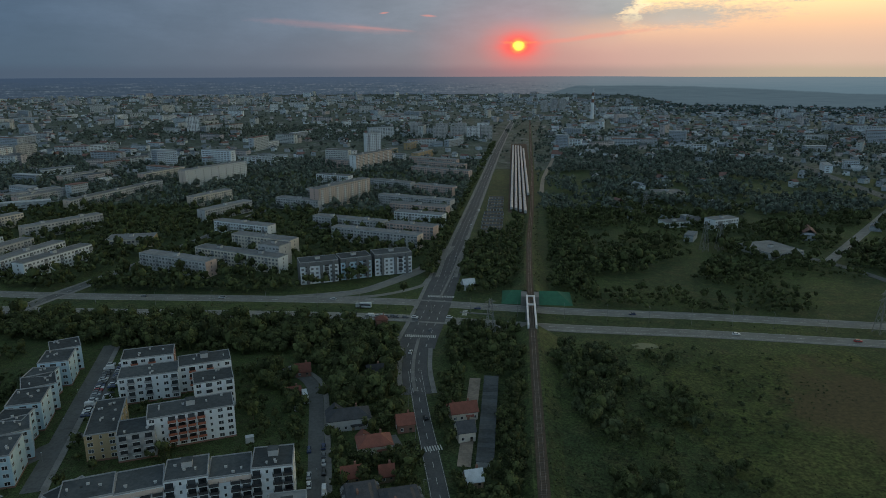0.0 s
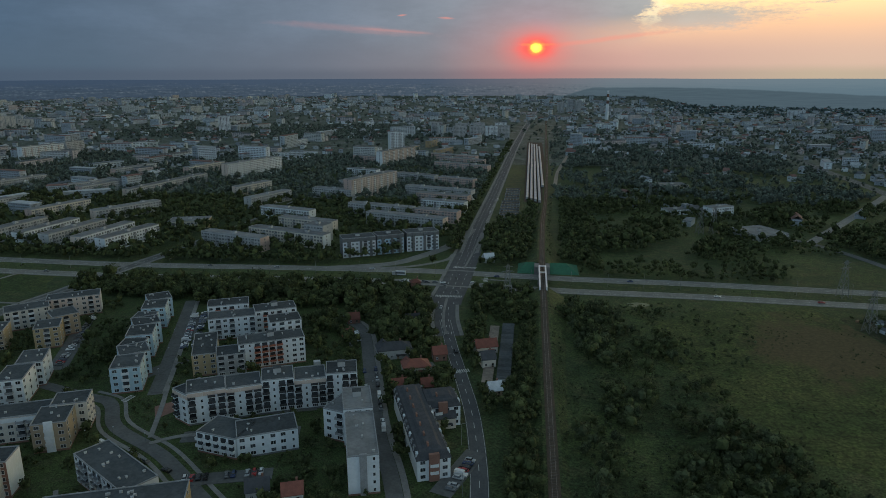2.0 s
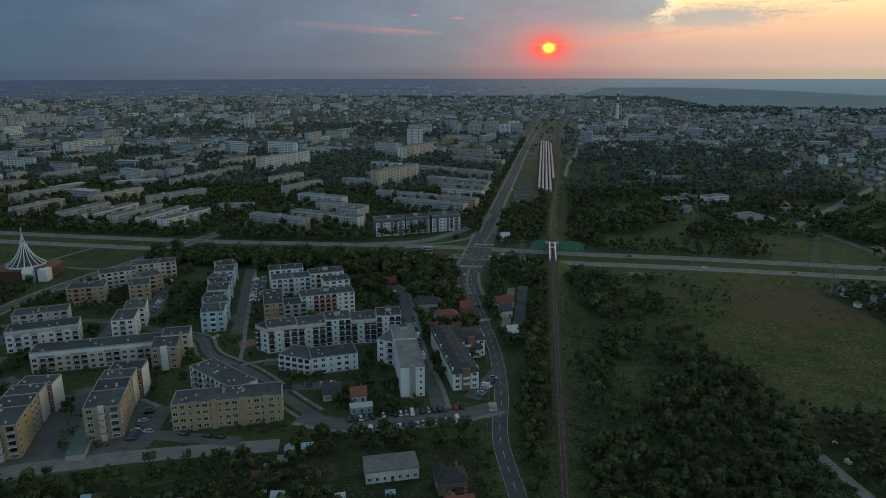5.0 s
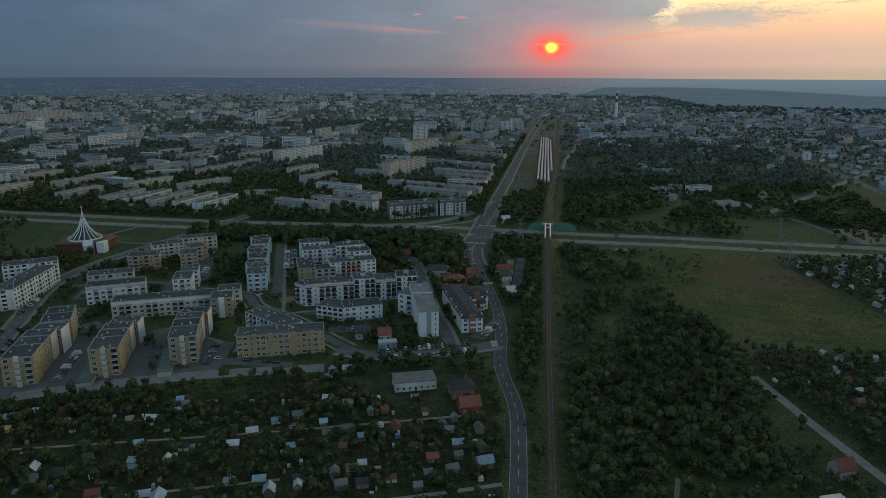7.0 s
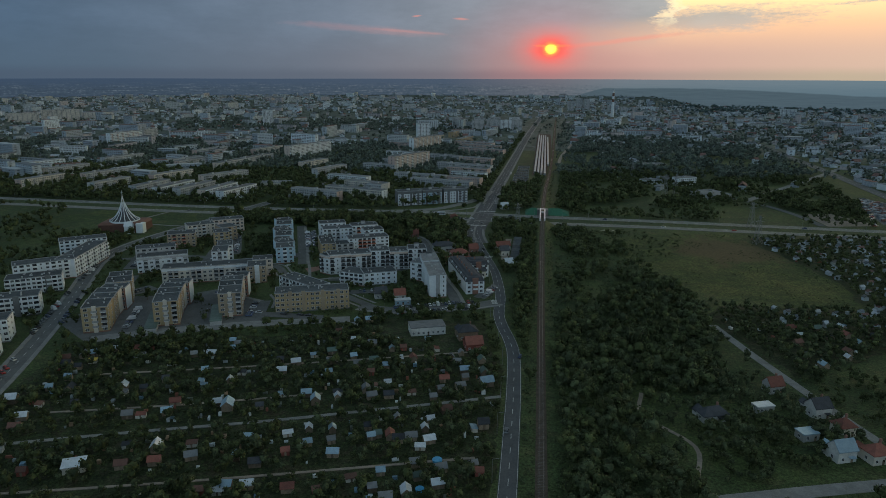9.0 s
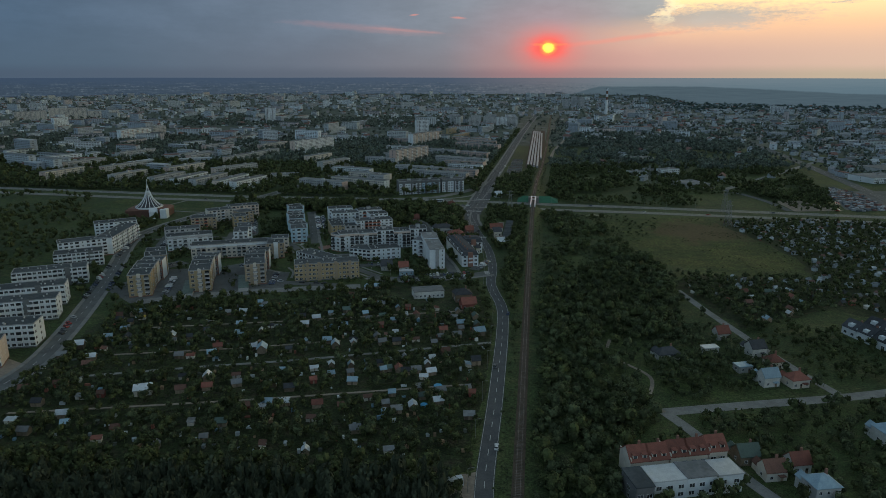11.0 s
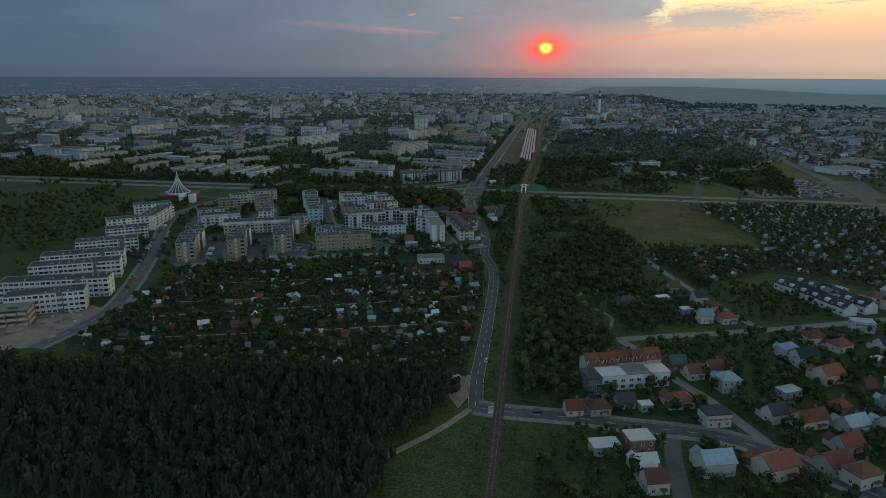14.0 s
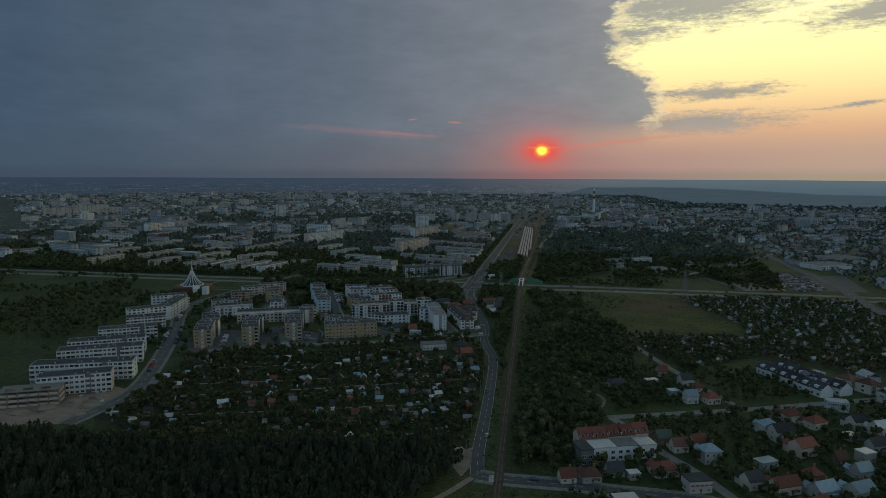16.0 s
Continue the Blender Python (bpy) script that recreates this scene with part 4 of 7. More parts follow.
def block(label, a, b, d, h, storeys, wall, roof=FELT, balcony=DARKRAIL, faces="fr", plinth=BRICKRED, band=None, gable_mat=None, rhythm=(0, 1, 0, 1, 2), group="estate blocks",
          name="apartment_block", vents=5, stair=0, ends=(), pitch=3.4):
    m, L = at_wall(a, b)
    take_rect(a, b, d)
    root = base(name, m, label, "apartment block", group)
    body = Shape().box(0, L, 0, d, 0, h)
    part("wall", body.mesh("wall", wall), root)
    part("plinth", Shape().box(-0.05, L + 0.05, -0.05, d + 0.05, 0, 0.7).mesh("plinth", plinth), root)
    if band is not None:
        part("band", Shape().box(-0.04, L + 0.04, -0.04, d + 0.04, h - 2.0, h - 0.35).mesh("band", band), root)
    for x0, x1, mat in ends:
        part("stair_bay", Shape().box(x0, x1, -0.5, 0.2, 0, h + 0.9).mesh("stair_bay", mat), root)
    if gable_mat is not None:
        part("gable_cladding", Shape().box(L - 0.02, L + 0.035, 0.02, d - 0.02, 0.7, h).mesh("gable_cladding", gable_mat), root)
    flat_roof(root, L, d, h, roof)
    facades(root, L, d, h, storeys, BALCONY[balcony.name] if balcony else None, faces, pitch, rhythm)
    for i in range(int(vents * 0.7)):
        part("vent", VENT, root, pose(rng_b.uniform(1.5, L - 1.5), rng_b.uniform(1.5, d - 1.5), h + 0.12, 0, 0, rng_b.choice((0, 90))))
    for i in range(stair):
        part("stair_head", STAIRHEAD, root, pose(L * (i + 0.5) / stair, d * 0.62, h + 0.12))
    return root


def turn_at(p, deg, w):
    """The far end of a front that starts at p and runs w metres at that angle."""
    return (p[0] + w * math.cos(radians(deg)), p[1] + w * math.sin(radians(deg)))


def run(label, p, deg, w, d, h, st, wall, **k):
    return block(label, p, turn_at(p, deg, w), d, h, st, wall, **k)


block("yellow plaster apartment block with a flat dark roof", (-149, -258.8), (-109.3, -244.4), 12.5, 11.5, 4, YELLOW, balcony=GREYRAIL, rhythm=(0, 0, 2, 0), pitch=2.7, vents=18, plinth=GREYWALL,
      ends=((7.5, 9.5, OCHRE), (15, 17, OCHRE), (26, 28, OCHRE), (35, 37, OCHRE)))
block("long cream apartment block with white top storey", (-242, -220), (-187, -196), 12, 10.8, 4, CREAM, balcony=GREYRAIL, band=WHITE, rhythm=(0, 1, 1, 0), vents=9)
run("ochre corner block with white bays", (-188.5, -208), 23, 12, 15, 11.4, 4, OCHRE, balcony=TRIM, vents=5, rhythm=(0, 1, 0), ends=((4.5, 7.5, WHITE),))
run("pale rear part of the corner block", (-191, -194), 23, 13, 11, 12, 4, CREAM, balcony=TRIM, vents=5, rhythm=(0, 1, 0))
block("slanting white block with a yellow end wall", (-161.2, -222), (-131.9, -240.6), 12, 10.5, 4, WHITE, balcony=GREYRAIL, gable_mat=WHITE, rhythm=(0, 1, 1), vents=16)
# three ochre blocks that step back from the gardens
STEPS = ((0, 0, 24, 13, 15.5, 13.8), (-6.2, 14.3, 24, 13, 11.5, 13.4), (-10.5, 24.8, 20, 13, 9.5, 13.6), (-12.8, 33.8, 16, 14, 10, 13.2), (-15.4, 43.4, 30, 14, 13, 13.5), (-21.5, 55, 30, 13, 12, 13.2))
for (x, y), top, n in (((-177.5, -271), OCHRE, 4), ((-205.5, -290), YELLOW, 4), ((-237, -305), YELLOW, 6)):
    for i, (dx, dy, deg, w, d, h) in enumerate(STEPS[:n]):
        last = i == 3
        run(("ochre block with glazed balconies and a dark roof", "middle wing of an ochre apartment block", "stepped ochre wing with pale balconies", "rear wing with red cladding and a white end")[min(i, 3)], (x + dx, y + dy), deg, w, d, h, 5,
            BRICKRED if last else OCHRE if i % 2 else top, balcony=(GREYRAIL, TRIM)[i % 2], rhythm=(0, 1, 1, 0) if i == 0 else (0, 1, 0), vents=5, gable_mat=WHITE if last else CREAM if i == 2 else None,
            ends=((5.4, 7.4, CREAM),) if i == 0 else ())
# pale blue group
for i, (x, y) in enumerate(((-188.5, -160), (-203.5, -124), (-218, -86))):
    run("pale blue apartment block with rounded bays", (x, y), 22, 12.5, 15, 12, 4, PALE_BLUE, balcony=TRIM, rhythm=(0, 1, 0), vents=7)
    run("pale blue middle wing with balconies", (x - 4, y + 14), 38, 13, 13, 11.8, 4, PALE_BLUE, balcony=TRIM, rhythm=(0, 1, 0), vents=6)
    if i < 2:
        run("pale blue rear wing with balconies", (x - 12, y + 25), 12, 11, 10, 11.6, 4, PALE_BLUE, balcony=TRIM, rhythm=(0, 1), vents=3)
run("white apartment block with grey balconies", (-228.8, -178), 22, 11, 17, 12, 4, WHITE, balcony=GREYRAIL, rhythm=(0, 1, 0), vents=6)
run("white rear wing of the apartment block", (-233.5, -160), 26, 11, 16, 11.7, 4, WHITE, balcony=GREYRAIL, rhythm=(0, 1, 0), vents=6)
# courtyard complex
run("white and red-brown courtyard block", (-182.8, -79.5), 24, 22, 12, 12.5, 4, WHITE, balcony=REDRAIL, vents=6, gable_mat=BRICKRED)
run("white courtyard block with dark roof", (-174, -97), 24, 24, 12, 12, 4, WHITE, balcony=GREYRAIL, vents=7)
run("white courtyard block with rust-red balconies", (-153.5, -84), 28, 22, 12, 12.6, 4, WHITE, balcony=REDRAIL, vents=7, stair=1)
run("white tower wing of the courtyard", (-138.5, -101), 28, 16, 12, 13.4, 5, WHITE, balcony=TRIM, vents=6)
run("ochre gable of the courtyard wing", (-161.5, -139), 24, 11, 28, 10.6, 4, YELLOW, balcony=GREYRAIL, vents=14, rhythm=(0, 2, 0), roof=FELT)
run("grey middle wing of the courtyard", (-150, -138), 26, 13, 12, 10.4, 4, PANEL, balcony=GREYRAIL, rhythm=(1, 1, 1), vents=5)
run("tall white block with recessed rust-red balconies", (-142.8, -129.6), 27, 31, 12, 13, 5, WHITE, balcony=REDRAIL, rhythm=(0, 2, 1, 1, 1, 1, 2, 0), vents=9, stair=1)
# the long front block, in five joined sections
p, sec = (-141.5, -181.4), [(15, 27, 14.0), (14, 26, 13.6), (13, 22, 14.8), (13, 20, 13.6), (13, 16, 15.0)]
for w, deg, h in sec:
    q = turn_at(p, deg, w)
    block("section of a long cream block with black balconies", p, q, 12.5, h, 5, WHITE, balcony=DARKRAIL, band=ORANGE if h < 14.5 else None, rhythm=(1, 2, 1, 1), pitch=3.0, faces="fr" if w != 14 else "f", vents=5, plinth=GREYWALL,
          stair=1 if h > 14.5 else 0)
    p = q
run("rounded west end of the long cream block", (-150, -176.5), -30, 10, 12.5, 13.3, 5, WHITE, balcony=DARKRAIL, rhythm=(1, 0, 1), faces="f", vents=3, band=ORANGE)
block("low white office block with ribbon windows", (-111.8, -202), (-92.1, -192.4), 13, 8.5, 3, WHITE, balcony=None, rhythm=(0, 0, 2), plinth=GREYWALL, vents=5)
block("white curved wing with open galleries", (-129, -198.8), (-112.3, -202.4), 13, 8.2, 3, WHITE, balcony=TRIM, rhythm=(1, 1), vents=4)
run("tall white gable block with pale flat roof", (-66, -218.5), 17, 10.5, 30, 14.5, 5, WHITE, balcony=GREYRAIL, rhythm=(3, 3, 2), roof=FELT_PALE, vents=8, ends=((4.0, 6.4, GREYRAIL),))
run("rear part of the tall white block", (-75.5, -189), 17, 11, 18, 15.4, 5, WHITE, balcony=GREYRAIL, rhythm=(0, 1, 0), roof=FELT_PALE, vents=4, stair=1)
run("glazed side wing of the tall white block", (-85, -183.5), -16, 9.5, 14, 12.5, 4, WHITE, balcony=GREYRAIL, rhythm=(0, 1, 0), roof=FELT_PALE, vents=3)
# western group
run("red-brown clad block with grey balconies", (-290, -131), 26, 21, 14, 11, 4, OCHRE, balcony=REDRAIL, vents=6, gable_mat=YELLOW)
run("cream plaster block with stepped bays", (-290, -99), 40, 22, 13, 11, 4, CREAM, balcony=TRIM, vents=5, gable_mat=YELLOW)
run("peach block beside the highway", (-281, -78), 32, 28, 12, 11.4, 4, ORANGE, balcony=GREYRAIL, vents=6, gable_mat=CREAM)
run("yellow block with stepped bays", (-257, -119), 30, 12, 14, 11, 4, YELLOW, balcony=GREYRAIL, vents=4, rhythm=(0, 1, 0))
run("ochre rear wing with stepped bays", (-258, -103), 48, 13, 14, 11.4, 4, OCHRE, balcony=GREYRAIL, vents=4, rhythm=(0, 1, 0))
run("white block with grey panels", (-272, -200), 30, 33, 12, 11.5, 4, WHITE, balcony=GREYRAIL, band=PANEL, vents=7)
run("grey block behind the white one", (-287, -178), 30, 27, 12, 11.2, 4, PANEL, balcony=GREYRAIL, vents=6)
# white blocks along the boulevard
block("white block facing the boulevard", (-308, -214), (-319, -163), 13, 13, 5, WHITE, balcony=TRIM, rhythm=(0, 0, 1), vents=9)
run("white wing with corner balconies", (-336, -236), 40, 36, 13, 12.8, 5, WHITE, balcony=TRIM, vents=7)
run("white rear wing with balconies", (-351, -173), 38, 32, 13, 13, 5, WHITE, balcony=TRIM, vents=7)
for (x, y), w, h, deg in (((-323, -258), 31, 10.5, 34), ((-316, -304), 42, 11.2, 32), ((-311, -345.6), 51, 12, 28.5), ((-301, -369), 53, 12, 27.5), ((-294, -402), 60, 12, 19.5)):
    run("white terrace block with a dark flat roof and long balconies", (x, y), deg, w, 13, h, 4, WHITE, balcony=TRIM, rhythm=(1, 0, 1, 1, 0, 0), pitch=2.75, vents=18, plinth=GREYWALL, group="boulevard blocks",
        ends=((w * 0.70, w * 0.70 + 3.0, GREYWALL),))
run("unfinished white block with an orange brick end wall", (-271, -425), 28, 40, 13, 12, 4, WHITE, balcony=TRIM, gable_mat=ORANGE, rhythm=(0, 1, 0, 0), pitch=2.8, vents=8, group="boulevard blocks",
    ends=((26, 29.0, GREYWALL),))


def shell(x, y, deg):
    """A block under construction: slabs and columns only."""
    root = base("building_shell", pose(x, y, 0, 0, 0, deg), "unfinished concrete and brick shell under construction", "building")
    for i in range(4):
        part("floor_slab", Shape().box(0, 32, 0, 14, i * 3.0, i * 3.0 + 0.3).mesh("floor_slab", PAVING), root)
        if i < 3:
            part("brick_wall", Shape().box(0.6, 31.4, 0.6, 13.4, i * 3.0 + 0.3, i * 3.0 + 1.6).mesh("brick_wall", ORANGE), root)
    col = Shape().box(-0.25, 0.25, -0.25, 0.25, 0.3, 9.0).mesh("column", PAVING)
    for i in range(7):
        for j in (0.4, 13.6):
            part("column", col, root, pose(0.4 + i * 5.2, j, 0))
    for i in range(3):
        part("scaffold", Shape().box(4 + i * 9, 9 + i * 9, 3, 3.2, 9.3, 10.6).mesh("scaffold", BOARD), root)
    take_rect((x, y), turn_at((x, y), deg, 32), 14)


shell(-279, -446, 24)


def mansard(label, a, b, d, h, group):
    """A dark pitched town block with roof windows."""
    m, L = at_wall(a, b)
    take_rect(a, b, d)
    root = base("town_block", m, label, "apartment block", group)
    part("wall", Shape().box(0, L, 0, d, 0, h).mesh("wall", WHITE), root)
    s = Shape()
    s.box(-0.4, L + 0.4, -0.4, d + 0.4, h - 0.1, h + 2.6, 0, 1.5).box(2.2, L - 2.2, 2.2, d - 2.2, h + 2.4, h + 3.4, 0, 1.4)
    part("roof", s.mesh("roof", SLATE), root)
    win = window_mesh(1.2, 1.1, "dormer_window", 0)
    for side, n in ((0, int(d / 4.2)), (1, int(d / 4.2))):
        for i in range(n):
            y = d * (i + 0.5) / n
            x0, x1 = ((-0.1, 2.2), (L - 2.2, L + 0.1))[side]
            dormer = part("dormer", Shape().box(x0, x1, y - 0.9, y + 0.9, h - 0.2, h + 1.9, 0, 0.05).mesh("dormer", GREYWALL if i % 3 else WHITE), root)
            part("window", win, dormer, pose(x0 - 0.04 if side == 0 else x1 + 0.04, y, h + 0.35, 0, 0, -90 if side == 0 else 90))
    for i in range(int(d / 7)):
        part("chimney", Shape().box(L * 0.35, L * 0.35 + 0.6, 3 + i * 7, 4.4 + i * 7, h + 3.2, h + 4.6).mesh("chimney", BRICKRED), root)
    facades(root, L, d, h, 3, BALCONY[TRIM.name], "fr", rhythm=(0, 1, 0))
    for i in range(max(1, int(L / 11))):
        x = L * (i + 0.5) / max(1, int(L / 11))
        part("brick_bay", Shape().box(x - 1.8, x + 1.8, -0.9, 0.3, 0, h + 2.2).mesh("brick_bay", BRICKRED), root)
    sky_w = window_mesh(0.8, 1.1, "roof_window", 0)
    for i in range(int(L / 3.5)):
        part("roof_window", sky_w, root, pose(1.7 + i * 3.5, 0.55, h + 0.75, -44))
    return root


mansard("dark slate-roofed town block with red brick bays", (-44.6, -207.6), (-33.6, -203.6), 54, 8.2, "slate blocks")
mansard("dark slate-roofed wing with roof windows", (-47.5, -171.5), (-34, -166.8), 13, 8.6, "slate blocks")


# ---- slabs of the city north of the highway ----
def slab(label, a, b, d, h, wall, roof=FELT_PALE, gable=None, logg=GREYRAIL, group="city slabs", sh=2.85):
    m, L = at_wall(a, b)
    take_rect(a, b, d, 1.0)
    root = base("apartment_slab", m, label, "apartment block", group)
    part("wall", Shape().box(0, L, 0, d, 0, h).mesh("wall", wall), root)
    flat_roof(root, L, d, h, roof, PARAPET)
    if gable is not None:
        for x0, x1 in ((-0.04, 0.03), (L - 0.03, L + 0.04)):
            part("gable_wall", Shape().box(x0, x1, 0.03, d - 0.03, 0.2, h - 0.05).mesh("gable_wall", gable), root)
    n, st = max(2, int(L / 3.0)), max(2, int(h / sh))
    panes, logs = Shape(), Shape()
    for s in range(st):
        z = 1.0 + s * (h - 0.8) / st
        for i in range(n):
            x = L * (i + 0.5) / n
            if i % 4 == 1 and s:
                logs.box(x - 1.4, x + 1.4, -0.9, -0.02, z - 0.9, z + 0.2)
                panes.face([(x - 1.3, -0.03, z + 0.2), (x + 1.3, -0.03, z + 0.2), (x + 1.3, -0.03, z + 1.4), (x - 1.3, -0.03, z + 1.4)])
            else:
                panes.face([(x - 0.8, -0.03, z), (x + 0.8, -0.03, z), (x + 0.8, -0.03, z + 1.4), (x - 0.8, -0.03, z + 1.4)])
            panes.face([(x + 0.8, d + 0.03, z), (x - 0.8, d + 0.03, z), (x - 0.8, d + 0.03, z + 1.4), (x + 0.8, d + 0.03, z + 1.4)])
        for x, q in ((-0.06, -1), (L + 0.06, 1)):
            y = d / 2
            panes.face([(x, y - q * 0.6, z), (x, y + q * 0.6, z), (x, y + q * 0.6, z + 1.3), (x, y - q * 0.6, z + 1.3)])
    part("window_panes", panes.mesh("window_panes", FAR_PANES), root, None, "rows of dark window panes", "stuff")
    part("loggias", logs.mesh("loggias", logg), root, None, "stacked loggia fronts", "stuff")
    for i in range(max(1, int(L / 34))):
        part("stair_head", STAIRHEAD, root, pose(L * (i + 0.5) / max(1, int(L / 34)), d * 0.5, h + 0.1))
    return root


S4 = "five-storey grey panel slab among trees"
slab(S4, (-276.4, 100), (-218, 81), 11, 11.5, PANEL, gable=PINK)
slab(S4, (-244, 120), (-172, 96), 11, 11.5, CREAM, gable=WHITE)
slab("grey panel tower among the slabs", (-194, 116), (-176, 110), 14, 16, PANEL)
for a, b, wall in (((-149, 73), (-126, 84), WHITE), ((-125, 86), (-106, 96), PALE_BLUE), ((-104, 98), (-80, 109), WHITE)):
    root = slab("new white block with black and turquoise cladding", a, b, 14, 15, wall, roof=FELT, logg=DARKRAIL, gable=GREYWALL, group="new white blocks")
    L = math.hypot(b[0] - a[0], b[1] - a[1])
    part("top_cladding", Shape().box(-0.08, L + 0.08, -0.08, 0.4, 12.2, 14.9).mesh("top_cladding", GREYWALL), root, None, "black cladding round the top storey")
    for q in (L * 0.2, L * 0.55, L * 0.86):
        part("stair_bay", Shape().box(q - 0.9, q + 0.9, -1.0, 0.1, 0.1, 14.2).mesh("stair_bay", GREYWALL), root, None, "black clad bay")
slab(S4, (-190, 238.6), (-122, 217), 11, 11.5, PANEL)
slab(S4, (-118, 216), (-76, 203), 11, 11.5, PINK)
slab(S4, (-161, 195.5), (-85, 171), 11, 11.5, PANEL, gable=ORANGE)
slab(S4, (-234, 163), (-180, 146), 11, 11.5, CREAM)
slab("tall peach and white slab with a pink end wall", (-205, 312), (-169, 389), 12, 23, ORANGE, gable=PINK, logg=TRIM, group="tall slabs", sh=2.2)
slab("tall peach slab with pale balconies", (-232, 593), (-195, 673), 12, 23, ORANGE, gable=WHITE, logg=TRIM, group="tall slabs", sh=2.2)
slab("slim white concrete point tower", (-268, 826), (-244, 838), 18, 33, WHITE, group="tall slabs")
slab("tall long white slab with balconies", (-405, 432), (-366, 526), 12, 22, WHITE, gable=ORANGE, logg=TRIM, group="tall slabs", sh=2.3)
slab("tall pink and white slab", (-819, 578), (-798, 650), 12, 24, WHITE, logg=PINK, group="tall slabs")
slab("tall pale grey panel slab", (-797, 655), (-788, 690), 12, 25, PANEL, group="tall slabs")
slab("tall white office tower", (-752, 1140), (-728, 1152), 20, 40, WHITE, group="tall slabs")
for x, y in ((-176, 1062), (-140, 1070), (-106, 1076), (-80, 1090), (-180, 1150), (-140, 1170), (-90, 1180), (-240, 1170)):
    slab("tall pale slab at the avenue's end", (x, y), (x + 24, y + 8), 12, 27, WHITE if x % 4 else PANEL, group="tall slabs")
for a, b in (((-162, 720), (-145, 785)), ((-200, 879), (-184, 965)), ((-225, 740), (-208, 800))):
    slab("low olive-yellow plaster slab", a, b, 11, 12, YELLOW)
for a, b in (((-150, 573), (-69, 535)), ((-183, 455), (-130, 430)), ((-124, 425), (-78, 404)), ((-152.5, 351.5), (-73, 323)), ((-131.6, 306), (-74, 289)), ((-260, 490), (-215, 475)),
             ((-240, 380), (-206, 368)), ((-255, 325), (-205, 308)), ((-150, 630), (-80, 600)), ((-170, 680), (-95, 650)), ((-290, 640), (-240, 620)), ((-120, 265), (-74, 251)), ((-270, 210), (-215, 192))):
    slab(S4, a, b, 11, 11.5, random.Random(int(a[0])).choice((PANEL, WHITE, PINK, PANEL)))
for a, b in (((-521, 298), (-499, 370)), ((-455, 287), (-428, 420)), ((-416, 168), (-384, 228)), ((-419, 76), (-410.6, 137)), ((-393, 73), (-383, 135)), ((-361, 68), (-352, 128)),
             ((-339, 65), (-325, 120)), ((-297, 251), (-273, 306)), ((-547, 307), (-520, 365)), ((-570, 160), (-550, 225)), ((-610, 100), (-598, 160)), ((-480, 165), (-460, 225)),
             ((-510, 92), (-500, 147)), ((-650, 315), (-630, 385)), ((-340, 318), (-320, 368)), ((-570, 440), (-550, 510)), ((-480, 470), (-460, 540)), ((-650, 195), (-632, 255)), ((-450, 80), (-441, 136))):
    slab("five-storey pale panel slab with a pink gable end", a, b, 11, 11.5, random.Random(int(a[0])).choice((PANEL, WHITE, PANEL, CREAM)), gable=random.Random(int(a[1])).choice((PINK, None, ORANGE)))
slab("low flat school building", (-334, 150), (-300, 160), 20, 7, CREAM, gable=YELLOW, group="")
slab("white three-storey office block beside a depot", (168, 262), (192, 275), 13, 9.5, WHITE, group="")
slab("long low grey depot hall", (182, 165), (210, 178), 34, 5, PANEL, group="depots")
slab("long low white depot hall", (128, 268), (150, 276), 14, 5, WHITE, group="depots")
slab("low white hall with a pale roof", (150, 420), (182, 428), 22, 6, CREAM, group="depots")
slab("wide shop hall with a pale roof", (420, 240), (470, 262), 40, 7, WHITE, group="depots")
slab("wide market hall with a pale roof", (470, 330), (530, 350), 45, 7, PANEL, group="depots")


def chimney(x, y, h):
    root = base("factory_chimney", pose(x, y, 0), "tall red and white banded chimney", "chimney")
    n = 9
    for i in range(n):
        r0, r1 = 5.5 - 2.6 * i / n, 5.5 - 2.6 * (i + 1) / n
        part("band", Shape().tube((0, 0, h * i / n), (0, 0, h * (i + 1) / n), r0, r1, 14).mesh("band", TILE_BROWN if i % 2 and i > 3 else WHITE), root)


chimney(222, 1750, 88)
slab("long white factory hall before the ridge", (606, 1962), (722, 1930), 30, 10, WHITE, group="far halls")
slab("pale tower block on the wooded ridge", (790, 1862), (838, 1850), 20, 26, WHITE, group="far halls")
for x0, y0, x1, y1, h in ((-1517, 1126, -1452, 1178, 24), (-1448, 1181, -1370, 1243, 32), (-1366, 1246, -1299, 1300, 22)):
    slab("long pale grey hospital wing with a flat roof", (x0, y0), (x1, y1), 18, h, CREAM, group="hospital wings")
for i, (dx, dy, h) in enumerate(((-182, -370, 36), (-146, -340, 46), (-118, -352, 44), (-30, -420, 24), (20, -400, 18), (70, -380, 16))):
    slab("pale power station building", (270 + dx, 2500 + dy), (290 + dx, 2504 + dy), 25, h, PANEL, group="power station")


